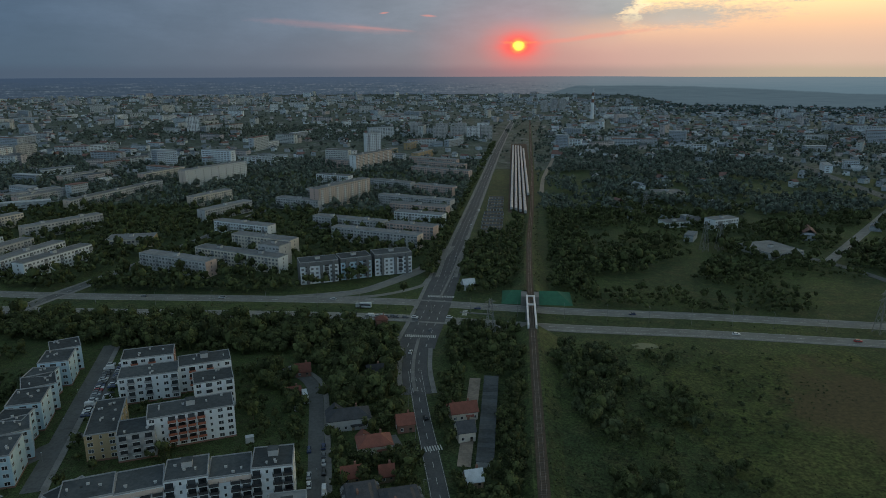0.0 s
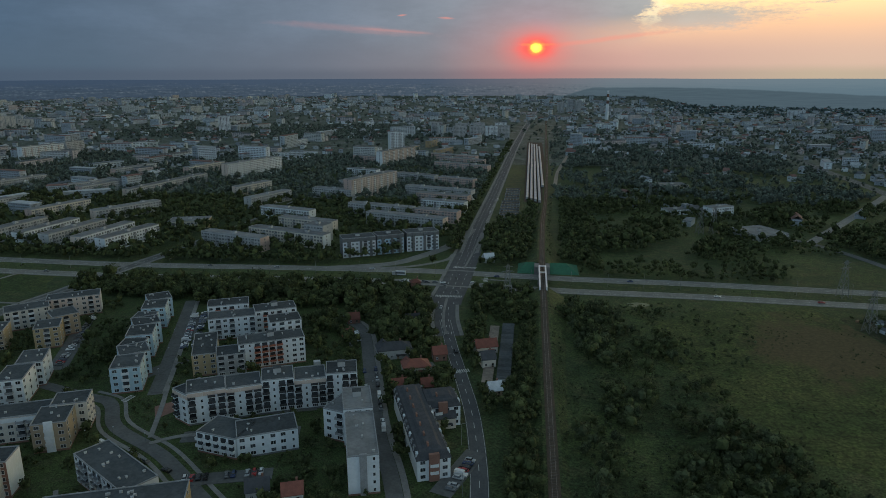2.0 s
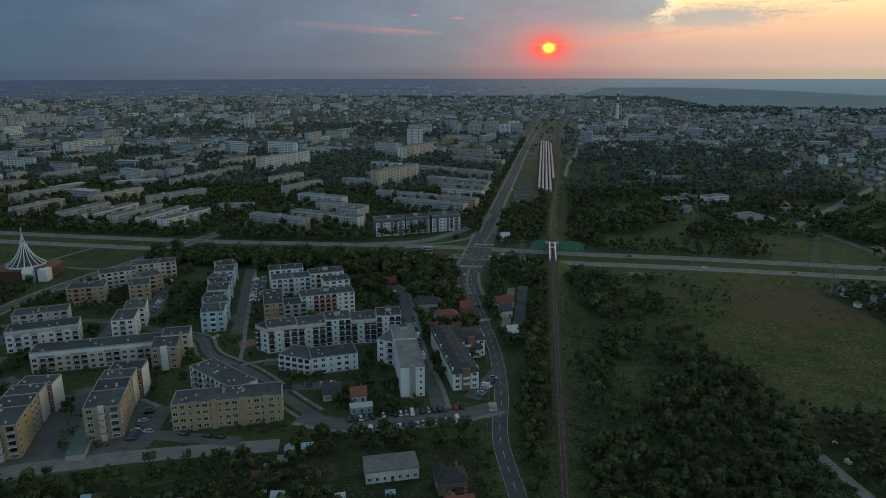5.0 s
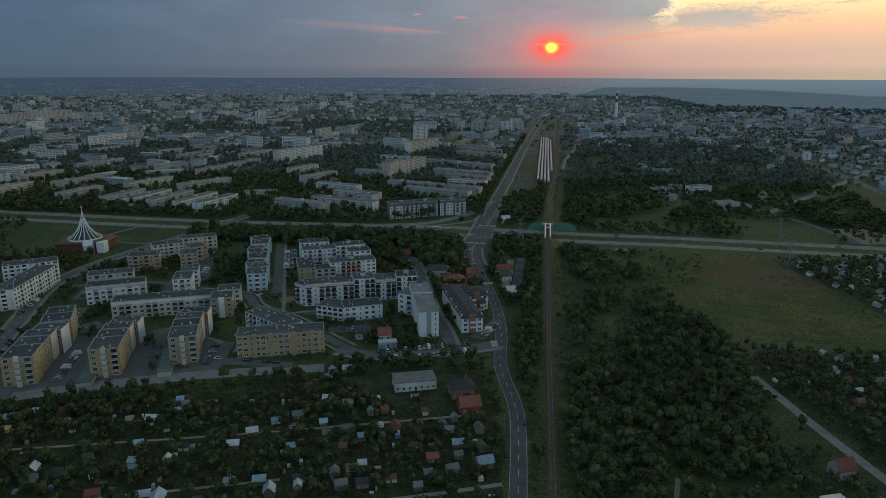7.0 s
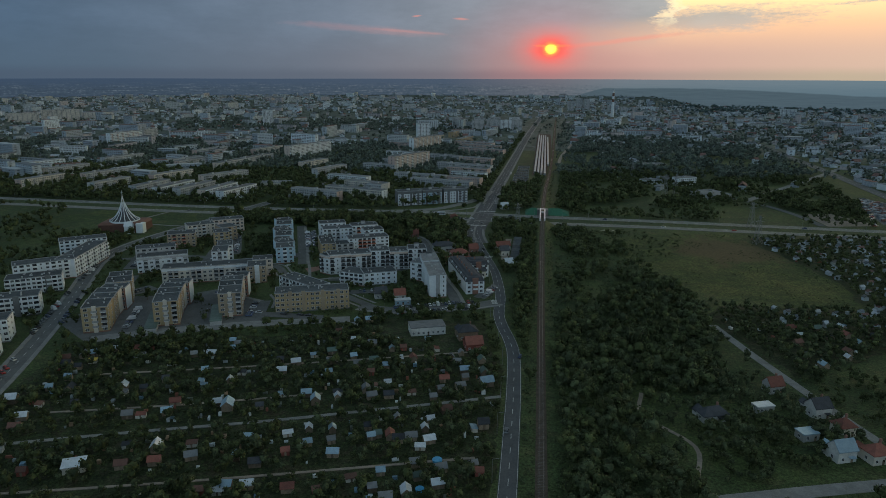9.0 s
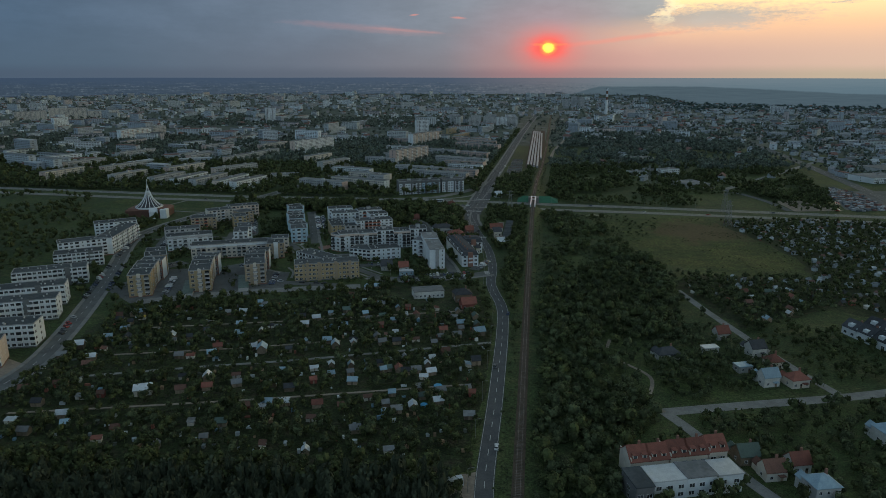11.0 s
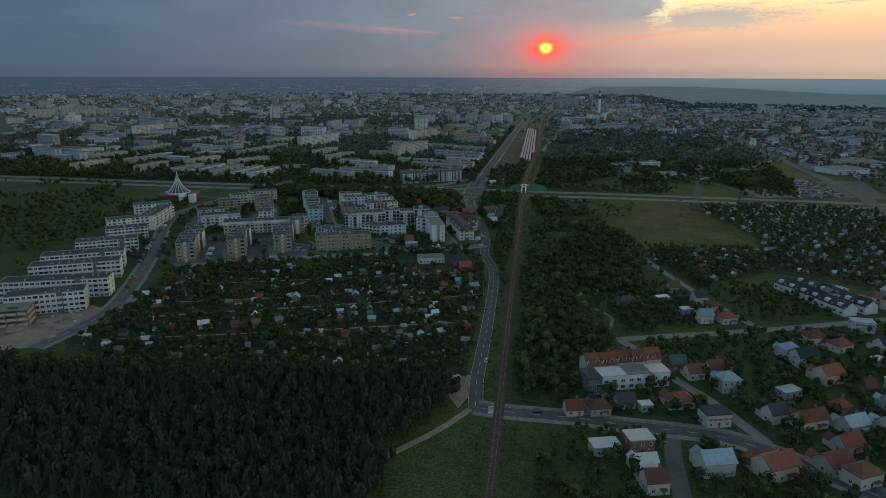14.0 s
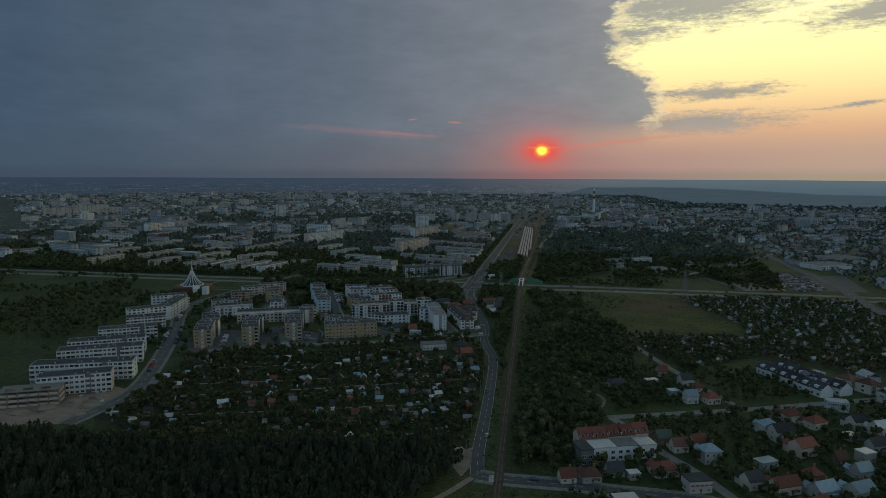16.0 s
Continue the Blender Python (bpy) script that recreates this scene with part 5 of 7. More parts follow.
def church(x, y):
    root = base("church", pose(x, y, 0, 0, 0, 12) @ Matrix.Scale(0.84, 4), "modern church with a white ribbed tent spire", "church")
    part("nave", Shape().box(-22, 22, -14, 16, 0, 8, 0, 0.2).mesh("nave", TILE_BROWN), root)
    part("nave_roof", Shape().box(-22.6, 22.6, -14.6, 16.6, 8, 10.4, 0, 3).mesh("nave_roof", TILE_BROWN), root)
    n, prof = 16, ((0, 14.5), (3.4, 10.2), (7, 6.9), (10.5, 4.6), (14.5, 2.9), (18.5, 1.7))
    cone = Shape()
    for (z0, r0), (z1, r1) in zip(prof[:-1], prof[1:]):
        for i in range(n):
            a, b = 2 * math.pi * i / n, 2 * math.pi * (i + 1) / n
            cone.face([(r * math.cos(t), r * math.sin(t), 10.3 + z) for r, z, t in ((r0, z0, a), (r0, z0, b), (r1, z1, b), (r1, z1, a))])
    part("spire_roof", cone.mesh("spire_roof", SLATE), root)
    rib = Shape()
    for (z0, r0), (z1, r1) in zip(prof[:-1], prof[1:]):
        rib.tube((r0 + 0.2, 0, 10.3 + z0), (r1 + 0.2, 0, 10.3 + z1), 0.42, 0.38, 5)
    me = rib.mesh("rib", TRIM)
    for i in range(n):
        part("rib", me, root, pose(0, 0, 0, 0, 0, 360 * i / n))
    ring = Shape()
    for i in range(24):
        a, b = 2 * math.pi * i / 24, 2 * math.pi * (i + 1) / 24
        ring.face([(14.9 * math.cos(t), 14.9 * math.sin(t), z) for t, z in ((a, 9.8), (b, 9.8), (b, 11.6), (a, 11.6))])
    part("ring_beam", ring.mesh("ring_beam", TRIM), root)
    top = Shape()
    for i in range(4):
        t = math.pi / 4 + i * math.pi / 2
        top.tube((1.9 * math.cos(t), 1.9 * math.sin(t), 27.5), (0, 0, 37), 0.35, 0.2, 5)
    part("lantern", top.mesh("lantern", TRIM), root)
    part("cross", Shape().box(-0.15, 0.15, -0.15, 0.15, 36.5, 42).box(-1.1, 1.1, -0.14, 0.14, 39.6, 40).mesh("cross", GIRDER), root)
    porch = Shape().box(6, 14, -19, -14, 0, 8).gable(6, 14, -19, -14, 8, 12, 0.3)
    part("porch", porch.mesh("porch", TRIM), root)
    part("side_wall", Shape().box(17, 24, -17, -8, 0, 10).mesh("side_wall", WHITE), root)
    take_rect((x - 26, y - 20), (x + 26, y - 20), 42)


church(-362, -76)


# ---- houses, garages and garden huts ----
def house(x, y, deg, w, d, h, wall, roof, label, kind="gable", rise=3.2, group="village houses"):
    village = group == "village houses"
    if village:
        wall = LIMEWASH if wall is WHITE else wall
        w, d, h, rise = w * 0.84, d * 0.84, h * 0.95, rise * 0.95
    root = base("house", pose(x, y, 0, 0, 0, deg), label, "house", group)
    take_line([(x, y), (x + 0.1, y)], max(w, d) / 2 + 1.5)
    s = Shape().box(-w / 2, w / 2, -d / 2, d / 2, 0, h)
    if kind == "gable":
        for q in (-w / 2, w / 2):
            s.face([(q, -d / 2, h), (q, d / 2, h), (q, 0, h + rise)])
    part("wall", s.mesh("wall", wall), root)
    r = Shape()
    if kind == "gable":
        r.gable(-w / 2, w / 2, -d / 2, d / 2, h, h + rise)
    elif kind == "hip":
        r.hip(-w / 2, w / 2, -d / 2, d / 2, h, h + rise)
    else:
        r.box(-w / 2 - 0.2, w / 2 + 0.2, -d / 2 - 0.2, d / 2 + 0.2, h, h + 0.45)
    part("roof", r.mesh("roof", roof), root)
    if kind != "flat":
        part("chimney", Shape().box(w * 0.18, w * 0.18 + 0.7, 0.6, 1.3, h + 0.5, h + rise + 0.9).mesh("chimney", BRICKRED), root)
    win = WIN_H if village else WIN
    n = max(2, int(w / (2.6 if village else 3.4)))
    for s in range(max(1, int(h / 2.8))):
        for i in range(n):
            if village and s == 0 and i == n // 2:
                part("front_door", DOOR, root, pose(-w / 2 + w * (i + 0.5) / n, -d / 2, 0.05))
                continue
            part("window", win, root, pose(-w / 2 + w * (i + 0.5) / n, -d / 2, 0.9 + s * 2.7))
        for q, t in ((-w / 2, -90), (w / 2, 90)):
            part("window", win, root, pose(q, 0, 0.9 + s * 2.7, 0, 0, t))
    if village and w > 7.2 and kind != "flat":
        # a lower wing with its own pitched roof, and a lean-to porch
        ww, hh = w * 0.42, h * 0.72
        part("side_wing", Shape().box(-w / 2 + 0.3, -w / 2 + 0.3 + ww, d / 2 - 0.1, d / 2 + 3.2, 0, hh).mesh("side_wing", wall), root)
        r = Shape().gable(d / 2 - 0.1, d / 2 + 3.2, w / 2 - 0.3 - ww, w / 2 - 0.3, hh, hh + ww * 0.42, 0.3, 0.2)
        part("wing_roof", r.mesh("wing_roof", roof), root, pose(0, 0, 0, 0, 0, 90))
        part("porch_roof", Shape().box(w * 0.02, w * 0.34, -d / 2 - 1.5, -d / 2 + 0.1, 2.35, 2.55, 0, 0.04).mesh("porch_roof", roof), root)
    return root


WIN_H = window_mesh(1.15, 1.3, mull=1)
DOOR = Shape().box(-0.5, 0.5, -0.06, 0.03, 0, 2.05).box(-0.42, 0.42, -0.08, -0.05, 1.2, 1.9, 1).mesh("front_door", BOARD, GLASS)
RED, DRK = "village house with a red tiled roof", "house with a dark slate roof"
for x, y, w, d, h, wall, roof, kind, lab in (
    (34, -487, 8, 7, 3.2, CREAM, TILE, "gable", RED), (44, -485, 10, 8, 3.5, WHITE, TILE_BROWN, "hip", "house with a dull red hipped roof"), (55, -478, 9, 7, 3.2, WHITE, SLATE, "gable", DRK),
    (63, -480, 6, 5, 3, WHITE, TIN_WHITE, "flat", "small white garage with a pale roof"), (77, -474, 13, 9, 3.6, CREAM, TILE, "hip", "long house with a red hipped roof"),
    (83, -437, 9, 8, 4, BOARD, TIN_GREEN, "gable", "house with a dark green roof and gable"), (89, -446, 9, 7, 4, CREAM, TILE_BROWN, "gable", "house with a brown tiled roof"),
    (99, -440, 8, 7, 4, WHITE, TILE, "gable", RED), (100.5, -456, 10, 9, 6.2, PANEL, TIN_BLUE, "hip", "two-storey grey house with a pale blue roof"),
    (139, -416, 10, 9, 5.5, WHITE, TIN_BLUE, "hip", "white house with a pale blue roof"), (143, -424, 12, 10, 6, WHITE, SLATE, "gable", DRK), (158, -395, 12, 10, 4.5, CREAM, TILE, "hip", RED)):
    house(x, y, 16, w, d, h, wall, roof, lab, kind)
for x, y, w, d, h, wall, roof, kind, lab in (
    (167, -403, 11, 9, 4, CREAM, TILE, "hip", RED), (147, -441, 12, 10, 5.5, ORANGE, TILE, "gable", "large peach house with a red roof"), (125, -458, 11, 7, 3, PANEL, TIN_BLUE, "flat", "low shed with a pale blue roof"),
    (44, -514, 12, 8, 3.5, PANEL, TIN_WHITE, "flat", "long shed with a pale tin roof"), (56, -511, 11, 9, 6, BRICKRED, TIN_WHITE, "flat", "red-brown house with a white tin roof"),
    (56, -526, 9, 8, 5, CREAM, TIN_WHITE, "gable", "cream house with a pale roof"), (58, -535, 9, 8, 5, CREAM, TILE_BROWN, "gable", "cream house with a brown roof"),
    (80, -521, 13, 10, 5.5, WHITE, TIN_BLUE, "gable", "white house with a pale blue pitched roof"), (100, -520, 15, 11, 5.5, CREAM, TILE, "gable", "large cream house with a dark red roof"),
    (121, -514, 12, 10, 4, WHITE, TILE, "gable", RED), (131, -500, 11, 8, 4, WHITE, TILE, "gable", RED), (127, -521, 12, 9, 5, CREAM, TILE_BROWN, "hip", "house with a brown hipped roof"),
    (139, -485, 12, 8, 4, PANEL, TIN_BLUE, "gable", "grey house with a pale blue roof"), (154, -483, 12, 9, 4, WHITE, TIN_BLUE, "gable", "white house with a pale blue roof")):
    house(x, y, 16 if x < 90 else 28, w, d, h, wall, roof, lab, kind)
for x, y, w, d, h, wall, roof, kind, lab in (
    (103, -319, 8, 7, 4, WHITE, TILE, "gable", RED), (93, -339, 9, 5, 3, WHITE, TIN_WHITE, "flat", "low white workshop with a pale roof"), (114, -339, 9, 8, 5, WHITE, SLATE, "gable", DRK),
    (103, -359, 8, 6, 3, WHITE, TIN_BLUE, "flat", "low shed with a pale blue roof"), (118, -353, 8, 7, 4, CREAM, TILE, "hip", RED), (110, -372, 9, 7, 5, WHITE, TIN_BLUE, "gable", "white house with a blue roof"),
    (122, -371, 10, 8, 4, CREAM, TILE, "hip", RED), (71, -349, 13, 7, 3, WHITE, SLATE, "hip", "broad bungalow with a dark hipped roof"), (-74, -103, 20, 11, 5, PANEL, SLATE, "hip", "long house with a dark grey-blue roof"),
    (-60, -120, 15, 10, 4, CREAM, TILE, "hip", "house with an orange-red hipped roof"), (-51, -104, 8, 7, 4, BRICKRED, TILE, "gable", RED), (-64, -140, 8, 6, 3, BOARD, TILE, "gable", RED)):
    house(x, y, 20, w, d, h, wall, roof, lab, kind)
for x, y, w, d, h, wall, roof, kind, lab in (
    (-29, -92, 13, 8, 4, CREAM, TILE, "gable", RED), (-27, -108, 8, 8, 4.5, CREAM, SLATE, "gable", DRK), (-41, -168, 11, 8, 5, CREAM, SLATE, "gable", DRK), (-22, -138, 7, 6, 3, BOARD, TIN_WHITE, "gable", "small shed with a pale roof"),
    (-52, -138, 6, 5, 3, BOARD, TILE, "gable", "small shed with a red roof"), (-96, -222, 9, 7, 4, WHITE, SLATE, "gable", DRK), (-84, -222, 8, 6, 3.5, WHITE, TILE, "gable", RED), (-80, -232, 11, 5, 3, TIN_BLUE, TIN_WHITE, "flat", "low stall with a pale blue roof"),
    (-36, -279, 12, 10, 5, BOARD, SLATE, "hip", "big dark brown boarded house"), (-31, -293, 10, 8, 4, WOODRED, TILE, "gable", "red-roofed house by the gardens"), (-58, -274, 22, 12, 4.5, WHITE, FELT_PALE, "flat", "white warehouse with a flat roof"),
    (-38, 76, 9, 7, 4, PANEL, TIN_WHITE, "gable", "small house with a pale roof"), (-72, -60, 9, 7, 4, BRICKRED, SLATE, "gable", DRK), (-106, -60, 8, 6, 3, BRICKRED, TILE, "gable", RED)):
    house(x, y, 20, w, d, h, wall, roof, lab, kind)
for x, y, w, d, h, wall, roof, kind, lab in (
    (112, -481, 9, 8, 4.5, CREAM, SLATE, "gable", DRK), (124, -484, 14, 8, 4.5, CREAM, TILE, "gable", "long cream house with a red tiled roof"), (140, -471, 8, 7, 4, BRICKRED, TILE, "hip", "house with a dark red hipped roof"),
    (163, -464, 9, 7, 4.5, WHITE, TIN_BLUE, "gable", "white house with a grey-blue roof"), (173, -445, 8, 7, 5, WHITE, TIN_WHITE, "flat", "white cube house with a pale flat roof"), (184, -431, 10, 7, 4, PANEL, SLATE, "gable", DRK),
    (188, -401, 9, 8, 5, CREAM, SLATE, "gable", DRK), (196, -409, 10, 8, 5, CREAM, TIN_WHITE, "gable", "cream house with a pale roof"), (160, -449, 7, 6, 3, BOARD, TILE_BROWN, "gable", "brown shed with a tiled roof"),
    (178, -418, 7, 6, 3, PANEL, TIN_WHITE, "flat", "low garage with a pale roof"), (186, -461, 9, 8, 4.5, CREAM, TILE, "hip", RED), (176, -478, 9, 8, 4.5, CREAM, TILE_BROWN, "gable", "cream house with a brown roof")):
    house(x, y, 24, w, d, h, wall, roof, lab, kind)
# white row with shop and red terrace behind
for i, w in enumerate((11.5, 10.5, 9)):
    x, y = turn_at((47, -466), 18, (0, 11.6, 22.2)[i])
    cx, cy = turn_at((x, y), 18, w / 2)
    house(cx - 4.4 * math.sin(radians(18)), cy + 4.4 * math.cos(radians(18)), 18, w, 8.8, 6.6 + 0.25 * (i % 2), WHITE, TIN_WHITE if i != 1 else FELT_PALE, "white terraced house with a flat pale roof", "flat", group="white terrace")
house(42.2, -465, 18, 6, 11, 7.4, GREYWALL, FELT, "dark grey corner building with a white front", "flat", group="white terrace")
for i in range(5):
    x, y = turn_at((43.2, -450), 18, i * 6.9 + (i // 2) * 0.5)
    y += 0.5 * (i // 2)
    h = 6.8 + 0.25 * (i // 2)
    root = house(x, y, 18, 6.8, 8.6, h, CREAM, TILE, "narrow terraced house with a red tiled roof", "gable", 3.7, group="red terrace")
    for q in (-1.7, 1.7):
        dormer = part("dormer", Shape().box(q - 0.8, q + 0.8, -3.7, -1.6, h + 0.4, h + 1.9).mesh("dormer", CREAM), root)
        part("dormer_roof", Shape().box(q - 1.0, q + 1.0, -4.0, -1.2, h + 1.9, h + 2.15, 0, 0.1).mesh("dormer_roof", TILE), dormer)
        part("window", Shape().box(q - 0.5, q + 0.5, -3.76, -3.7, h + 0.7, h + 1.7).mesh("dormer_window", GLASS), dormer)
    part("party_wall", Shape().box(-3.5, -3.2, -4.4, 4.4, 0, h + 1.1).mesh("party_wall", CREAM), root)
house(88, -487, 16, 12, 9, 5.6, WHITE, FELT, "white corner shop building with a flat dark roof", "flat")
sign = Shape()
for i in range(5):
    sign.box(-5 + i * 2.1, -3.4 + i * 2.1, -0.06, 0.02, 0, 0.7)
sg = new("shop_sign", sign.mesh("shop_sign", REDRAIL))
sg.matrix_basis = pose(88 + 4.56 * math.sin(radians(16)), -487 - 4.56 * math.cos(radians(16)), 3.6, 0, 0, 16)
tagged(sg, "red unreadable shop sign on a white wall", "sign")
for row, (x, y) in enumerate(((174, -304), (187, -299))):
    for i in range(6):
        root = house(x + i * 3.6, y - i * 8.4, -66.8, 8.9, 9.0, 4.4 + 0.35 * (i % 2), WHITE, SLATE, "white gabled terraced house with a dark roof", "gable", 3.4, group="gabled terraces")
        part("party_wall", Shape().box(4.36, 4.56, -4.6, 4.6, 0, 5.6).mesh("party_wall", WHITE), root)
        part("dormer", Shape().box(-1.4, 1.4, -4.2, -1.4, 5.0, 6.7, 0, 0.08).mesh("dormer", WHITE), root)
for i in range(4):
    house(215 + i * 8, -326 - i * 9, 35, 9, 10, 6, CREAM, TILE_BROWN, "cream terraced house with a brown roof", "hip", group="cream terrace")


def garage_row(x, y, deg, n, roof, label):
    root = base("garage_row", pose(x, y, 0, 0, 0, deg), label, "garage", "garage rows")
    part("wall", Shape().box(0, n * 3.2, 0, 6, 0, 2.4).mesh("wall", PANEL), root)
    me = Shape().box(0.02, 3.18, -0.25, 6.25, 2.4, 2.62, 0, 0.03).mesh("roof_panel", roof)
    door = Shape().box(0.4, 2.8, -0.06, 0, 0.05, 2.1).mesh("garage_door", BOARD)
    for i in range(n):
        part("roof_panel", me, root, pose(i * 3.2, 0, 0.02 * (i % 2)))
        part("garage_door", door, root, pose(i * 3.2, 0, 0))
    take_rect((x, y), turn_at((x, y), deg, n * 3.2), 6)


garage_row(-188, -258, -66, 9, TIN_GREEN, "long low row of garages with a dark green roof")
garage_row(-217, -274, -66, 9, TIN_GREEN, "long low row of garages with a dark green roof")
garage_row(-15.5, -128, 90, 22, FELT, "long row of dark-roofed garages by the railway")
for i in range(7):
    garage_row(-38, 222 + i * 15, 8, 6, FELT, "row of dark-roofed garages")
    if i < 5:
        garage_row(-36, 332 + i * 16, 8, 5, FELT, "row of dark-roofed garages")

HUT_ROOFS = {"w": (TIN_WHITE, "pale tin"), "b": (TIN_BLUE, "light blue tin"), "g": (FELT_PALE, "grey felt"), "d": (SLATE, "dark"), "r": (TILE, "red"), "n": (TILE_BROWN, "brown"), "y": (YELLOWROOF, "yellow"), "t": (TIN_GREEN, "green tin")}
HUTS = {}


def hut(x, y, code, size, deg):
    """A small garden hut; huts of one kind share their meshes."""
    roof, word = HUT_ROOFS[code]
    style = int(size * 10) % 3
    if (code, style) not in HUTS:
        w, d, h = ((4.6, 3.6, 2.3), (5.4, 3.4, 2.2), (3.6, 3.2, 2.5))[style]
        wall = (BOARD, CREAM, WOODRED if code in "rn" else BOARD)[style]
        s = Shape().box(-w / 2, w / 2, -d / 2, d / 2, 0, h)
        r = Shape()
        if style == 1:
            r.face([(-w / 2 - 0.3, -d / 2 - 0.3, h), (w / 2 + 0.3, -d / 2 - 0.3, h), (w / 2 + 0.3, d / 2 + 0.3, h + 0.7), (-w / 2 - 0.3, d / 2 + 0.3, h + 0.7)])
            r.face([(-w / 2 - 0.3, -d / 2 - 0.3, h - 0.12), (-w / 2 - 0.3, d / 2 + 0.3, h + 0.58), (w / 2 + 0.3, d / 2 + 0.3, h + 0.58), (w / 2 + 0.3, -d / 2 - 0.3, h - 0.12)])
            r.face([(-w / 2 - 0.3, -d / 2 - 0.3, h - 0.12), (w / 2 + 0.3, -d / 2 - 0.3, h - 0.12), (w / 2 + 0.3, -d / 2 - 0.3, h), (-w / 2 - 0.3, -d / 2 - 0.3, h)])
            s.box(-w / 2, w / 2, d / 2 - 0.2, d / 2, h, h + 0.55)
        else:
            for q in (-w / 2, w / 2):
                s.face([(q, -d / 2, h), (q, d / 2, h), (q, 0, h + 1.5)])
            r.gable(-w / 2, w / 2, -d / 2, d / 2, h, h + 1.5, 0.35, 0.12)
        root = base("garden_hut", pose(x, y, 0, 0, 0, deg), f"small garden hut with a {word} roof", "hut", "garden huts")
        part("wall", s.mesh("wall", wall), root)
        part("roof", r.mesh("roof", roof), root)
        part("door", Shape().box(-0.45, 0.45, -d / 2 - 0.05, -d / 2 + 0.02, 0.05, 1.95).mesh("door", BOARD), root)
        root.scale = (size,) * 3
        HUTS[code, style] = root
        return
    ob = copy_thing(HUTS[code, style], pose(x, y, 0, 0, 0, deg))
    ob.scale = (size,) * 3


def huts(codes, places, seed):
    r = random.Random(seed)
    for c, (x, y) in zip(codes, places):
        big = c.isupper()
        hut(x, y, c.lower(), round(r.uniform(0.9, 1.15) * (1.15 if big else 0.8), 1), 18 + r.choice((0, 90, 0, 8)))
        take_line([(x, y), (x + 0.1, y)], 3.2 if not big else 5)


huts("WbngybwrwwgrbrBwdWrWnnngbgbbbwnw", [(-215, -380), (-208, -367), (-222, -338), (-216, -333), (-208, -338), (-212, -330), (-206, -324), (-195, -322), (-177, -361), (-170, -381), (-160, -384), (-155, -383),
     (-146, -379), (-147, -371), (-124, -371), (-130, -369), (-111, -369), (-135, -405), (-131, -413), (-156, -421), (-141, -417), (-172, -426), (-124, -400), (-120, -408), (-104, -406), (-164, -324), (-149, -315),
     (-153, -305), (-150, -340), (-134, -348), (-107, -427), (-101, -426)], 1)
huts("wbbBwwgbgtbwrnggwggdrgggtBgn", [(-115, -335), (-106, -357), (-96, -355), (-90, -361), (-82, -356), (-112, -325), (-96, -321), (-87, -314), (-83, -322), (-76, -317), (-69, -322), (-65, -314), (-58, -312),
     (-49, -310), (-40, -308), (-36, -302), (-64, -340), (-72, -347), (-68, -353), (-61, -351), (-40, -332), (-40, -342), (-31, -329), (-32, -338), (-23, -322), (-21, -333), (-42, -350), (-35, -360)], 2)
huts("gwdbbgbwwwgDbgtggwgnnrrwbgbb", [(-53, -370), (-40, -369), (-63, -378), (-60, -385), (-76, -382), (-74, -390), (-82, -393), (-85, -383), (-41, -376), (-38, -384), (-45, -383), (-19, -370), (-51, -407),
     (-40, -400), (-38, -408), (-31, -402), (-20, -398), (-40, -417), (-46, -421), (-60, -412), (-69, -421), (-79, -421), (-88, -400), (-71, -292), (-55, -288), (-82, -297), (-98, -267), (-92, -264)], 3)
rng_h = np.random.default_rng(5)
WEST_PLOTS = [(-222, -325), (-134, -297), (-96, -266), (-75, -290), (-24, -300), (-17, -345), (-16, -450), (-90, -460), (-190, -464), (-222, -440), (-216, -400)]
EAST_PLOTS = [(172, -24), (290, 4), (400, -40), (400, -280), (236, -290), (180, -258), (122, -300), (98, -228), (112, -206), (192, -202), (200, -150), (184, -70)]
for poly, spacing, seed in ((WEST_PLOTS, 14.5, 7),):
    r = random.Random(seed)
    for x, y in scatter(poly, spacing, rng_h, 0.55):
        hut(x, y, r.choice("wwbbggddnnrtgd"), round(r.uniform(0.65, 0.95), 1), 18 + r.choice((0, 90, 5, -10)))
        take_line([(x, y), (x + 0.1, y)], 3.0)
far_hut_places = scatter(EAST_PLOTS, 12.0, rng_h, 0.85)
far_hut_places = far_hut_places[(far_hut_places[:, 0] > 128) | (far_hut_places[:, 1] > -170)]
for x, y in far_hut_places[:70]:
    hut(x, y, rng_h.choice(list("wwbggddnnrt")), round(rng_h.uniform(0.6, 0.95), 1), 18 + rng_h.choice((0, 90, 5)))
for x, y in far_hut_places:
    take_line([(x, y), (x + 0.1, y)], 3.0)
for x, y, r_ in ((-33, -396, 1.8), (-36, -414, 1.5)):
    s = Shape().tube((0, 0, 0), (0, 0, 0.8), r_, r_, 18)
    ob = new("paddling_pool", s.mesh("paddling_pool", POOL))
    ob.matrix_basis = pose(x, y, 0.03)
    tagged(ob, "round bright blue garden pool", "pool", "garden pools")


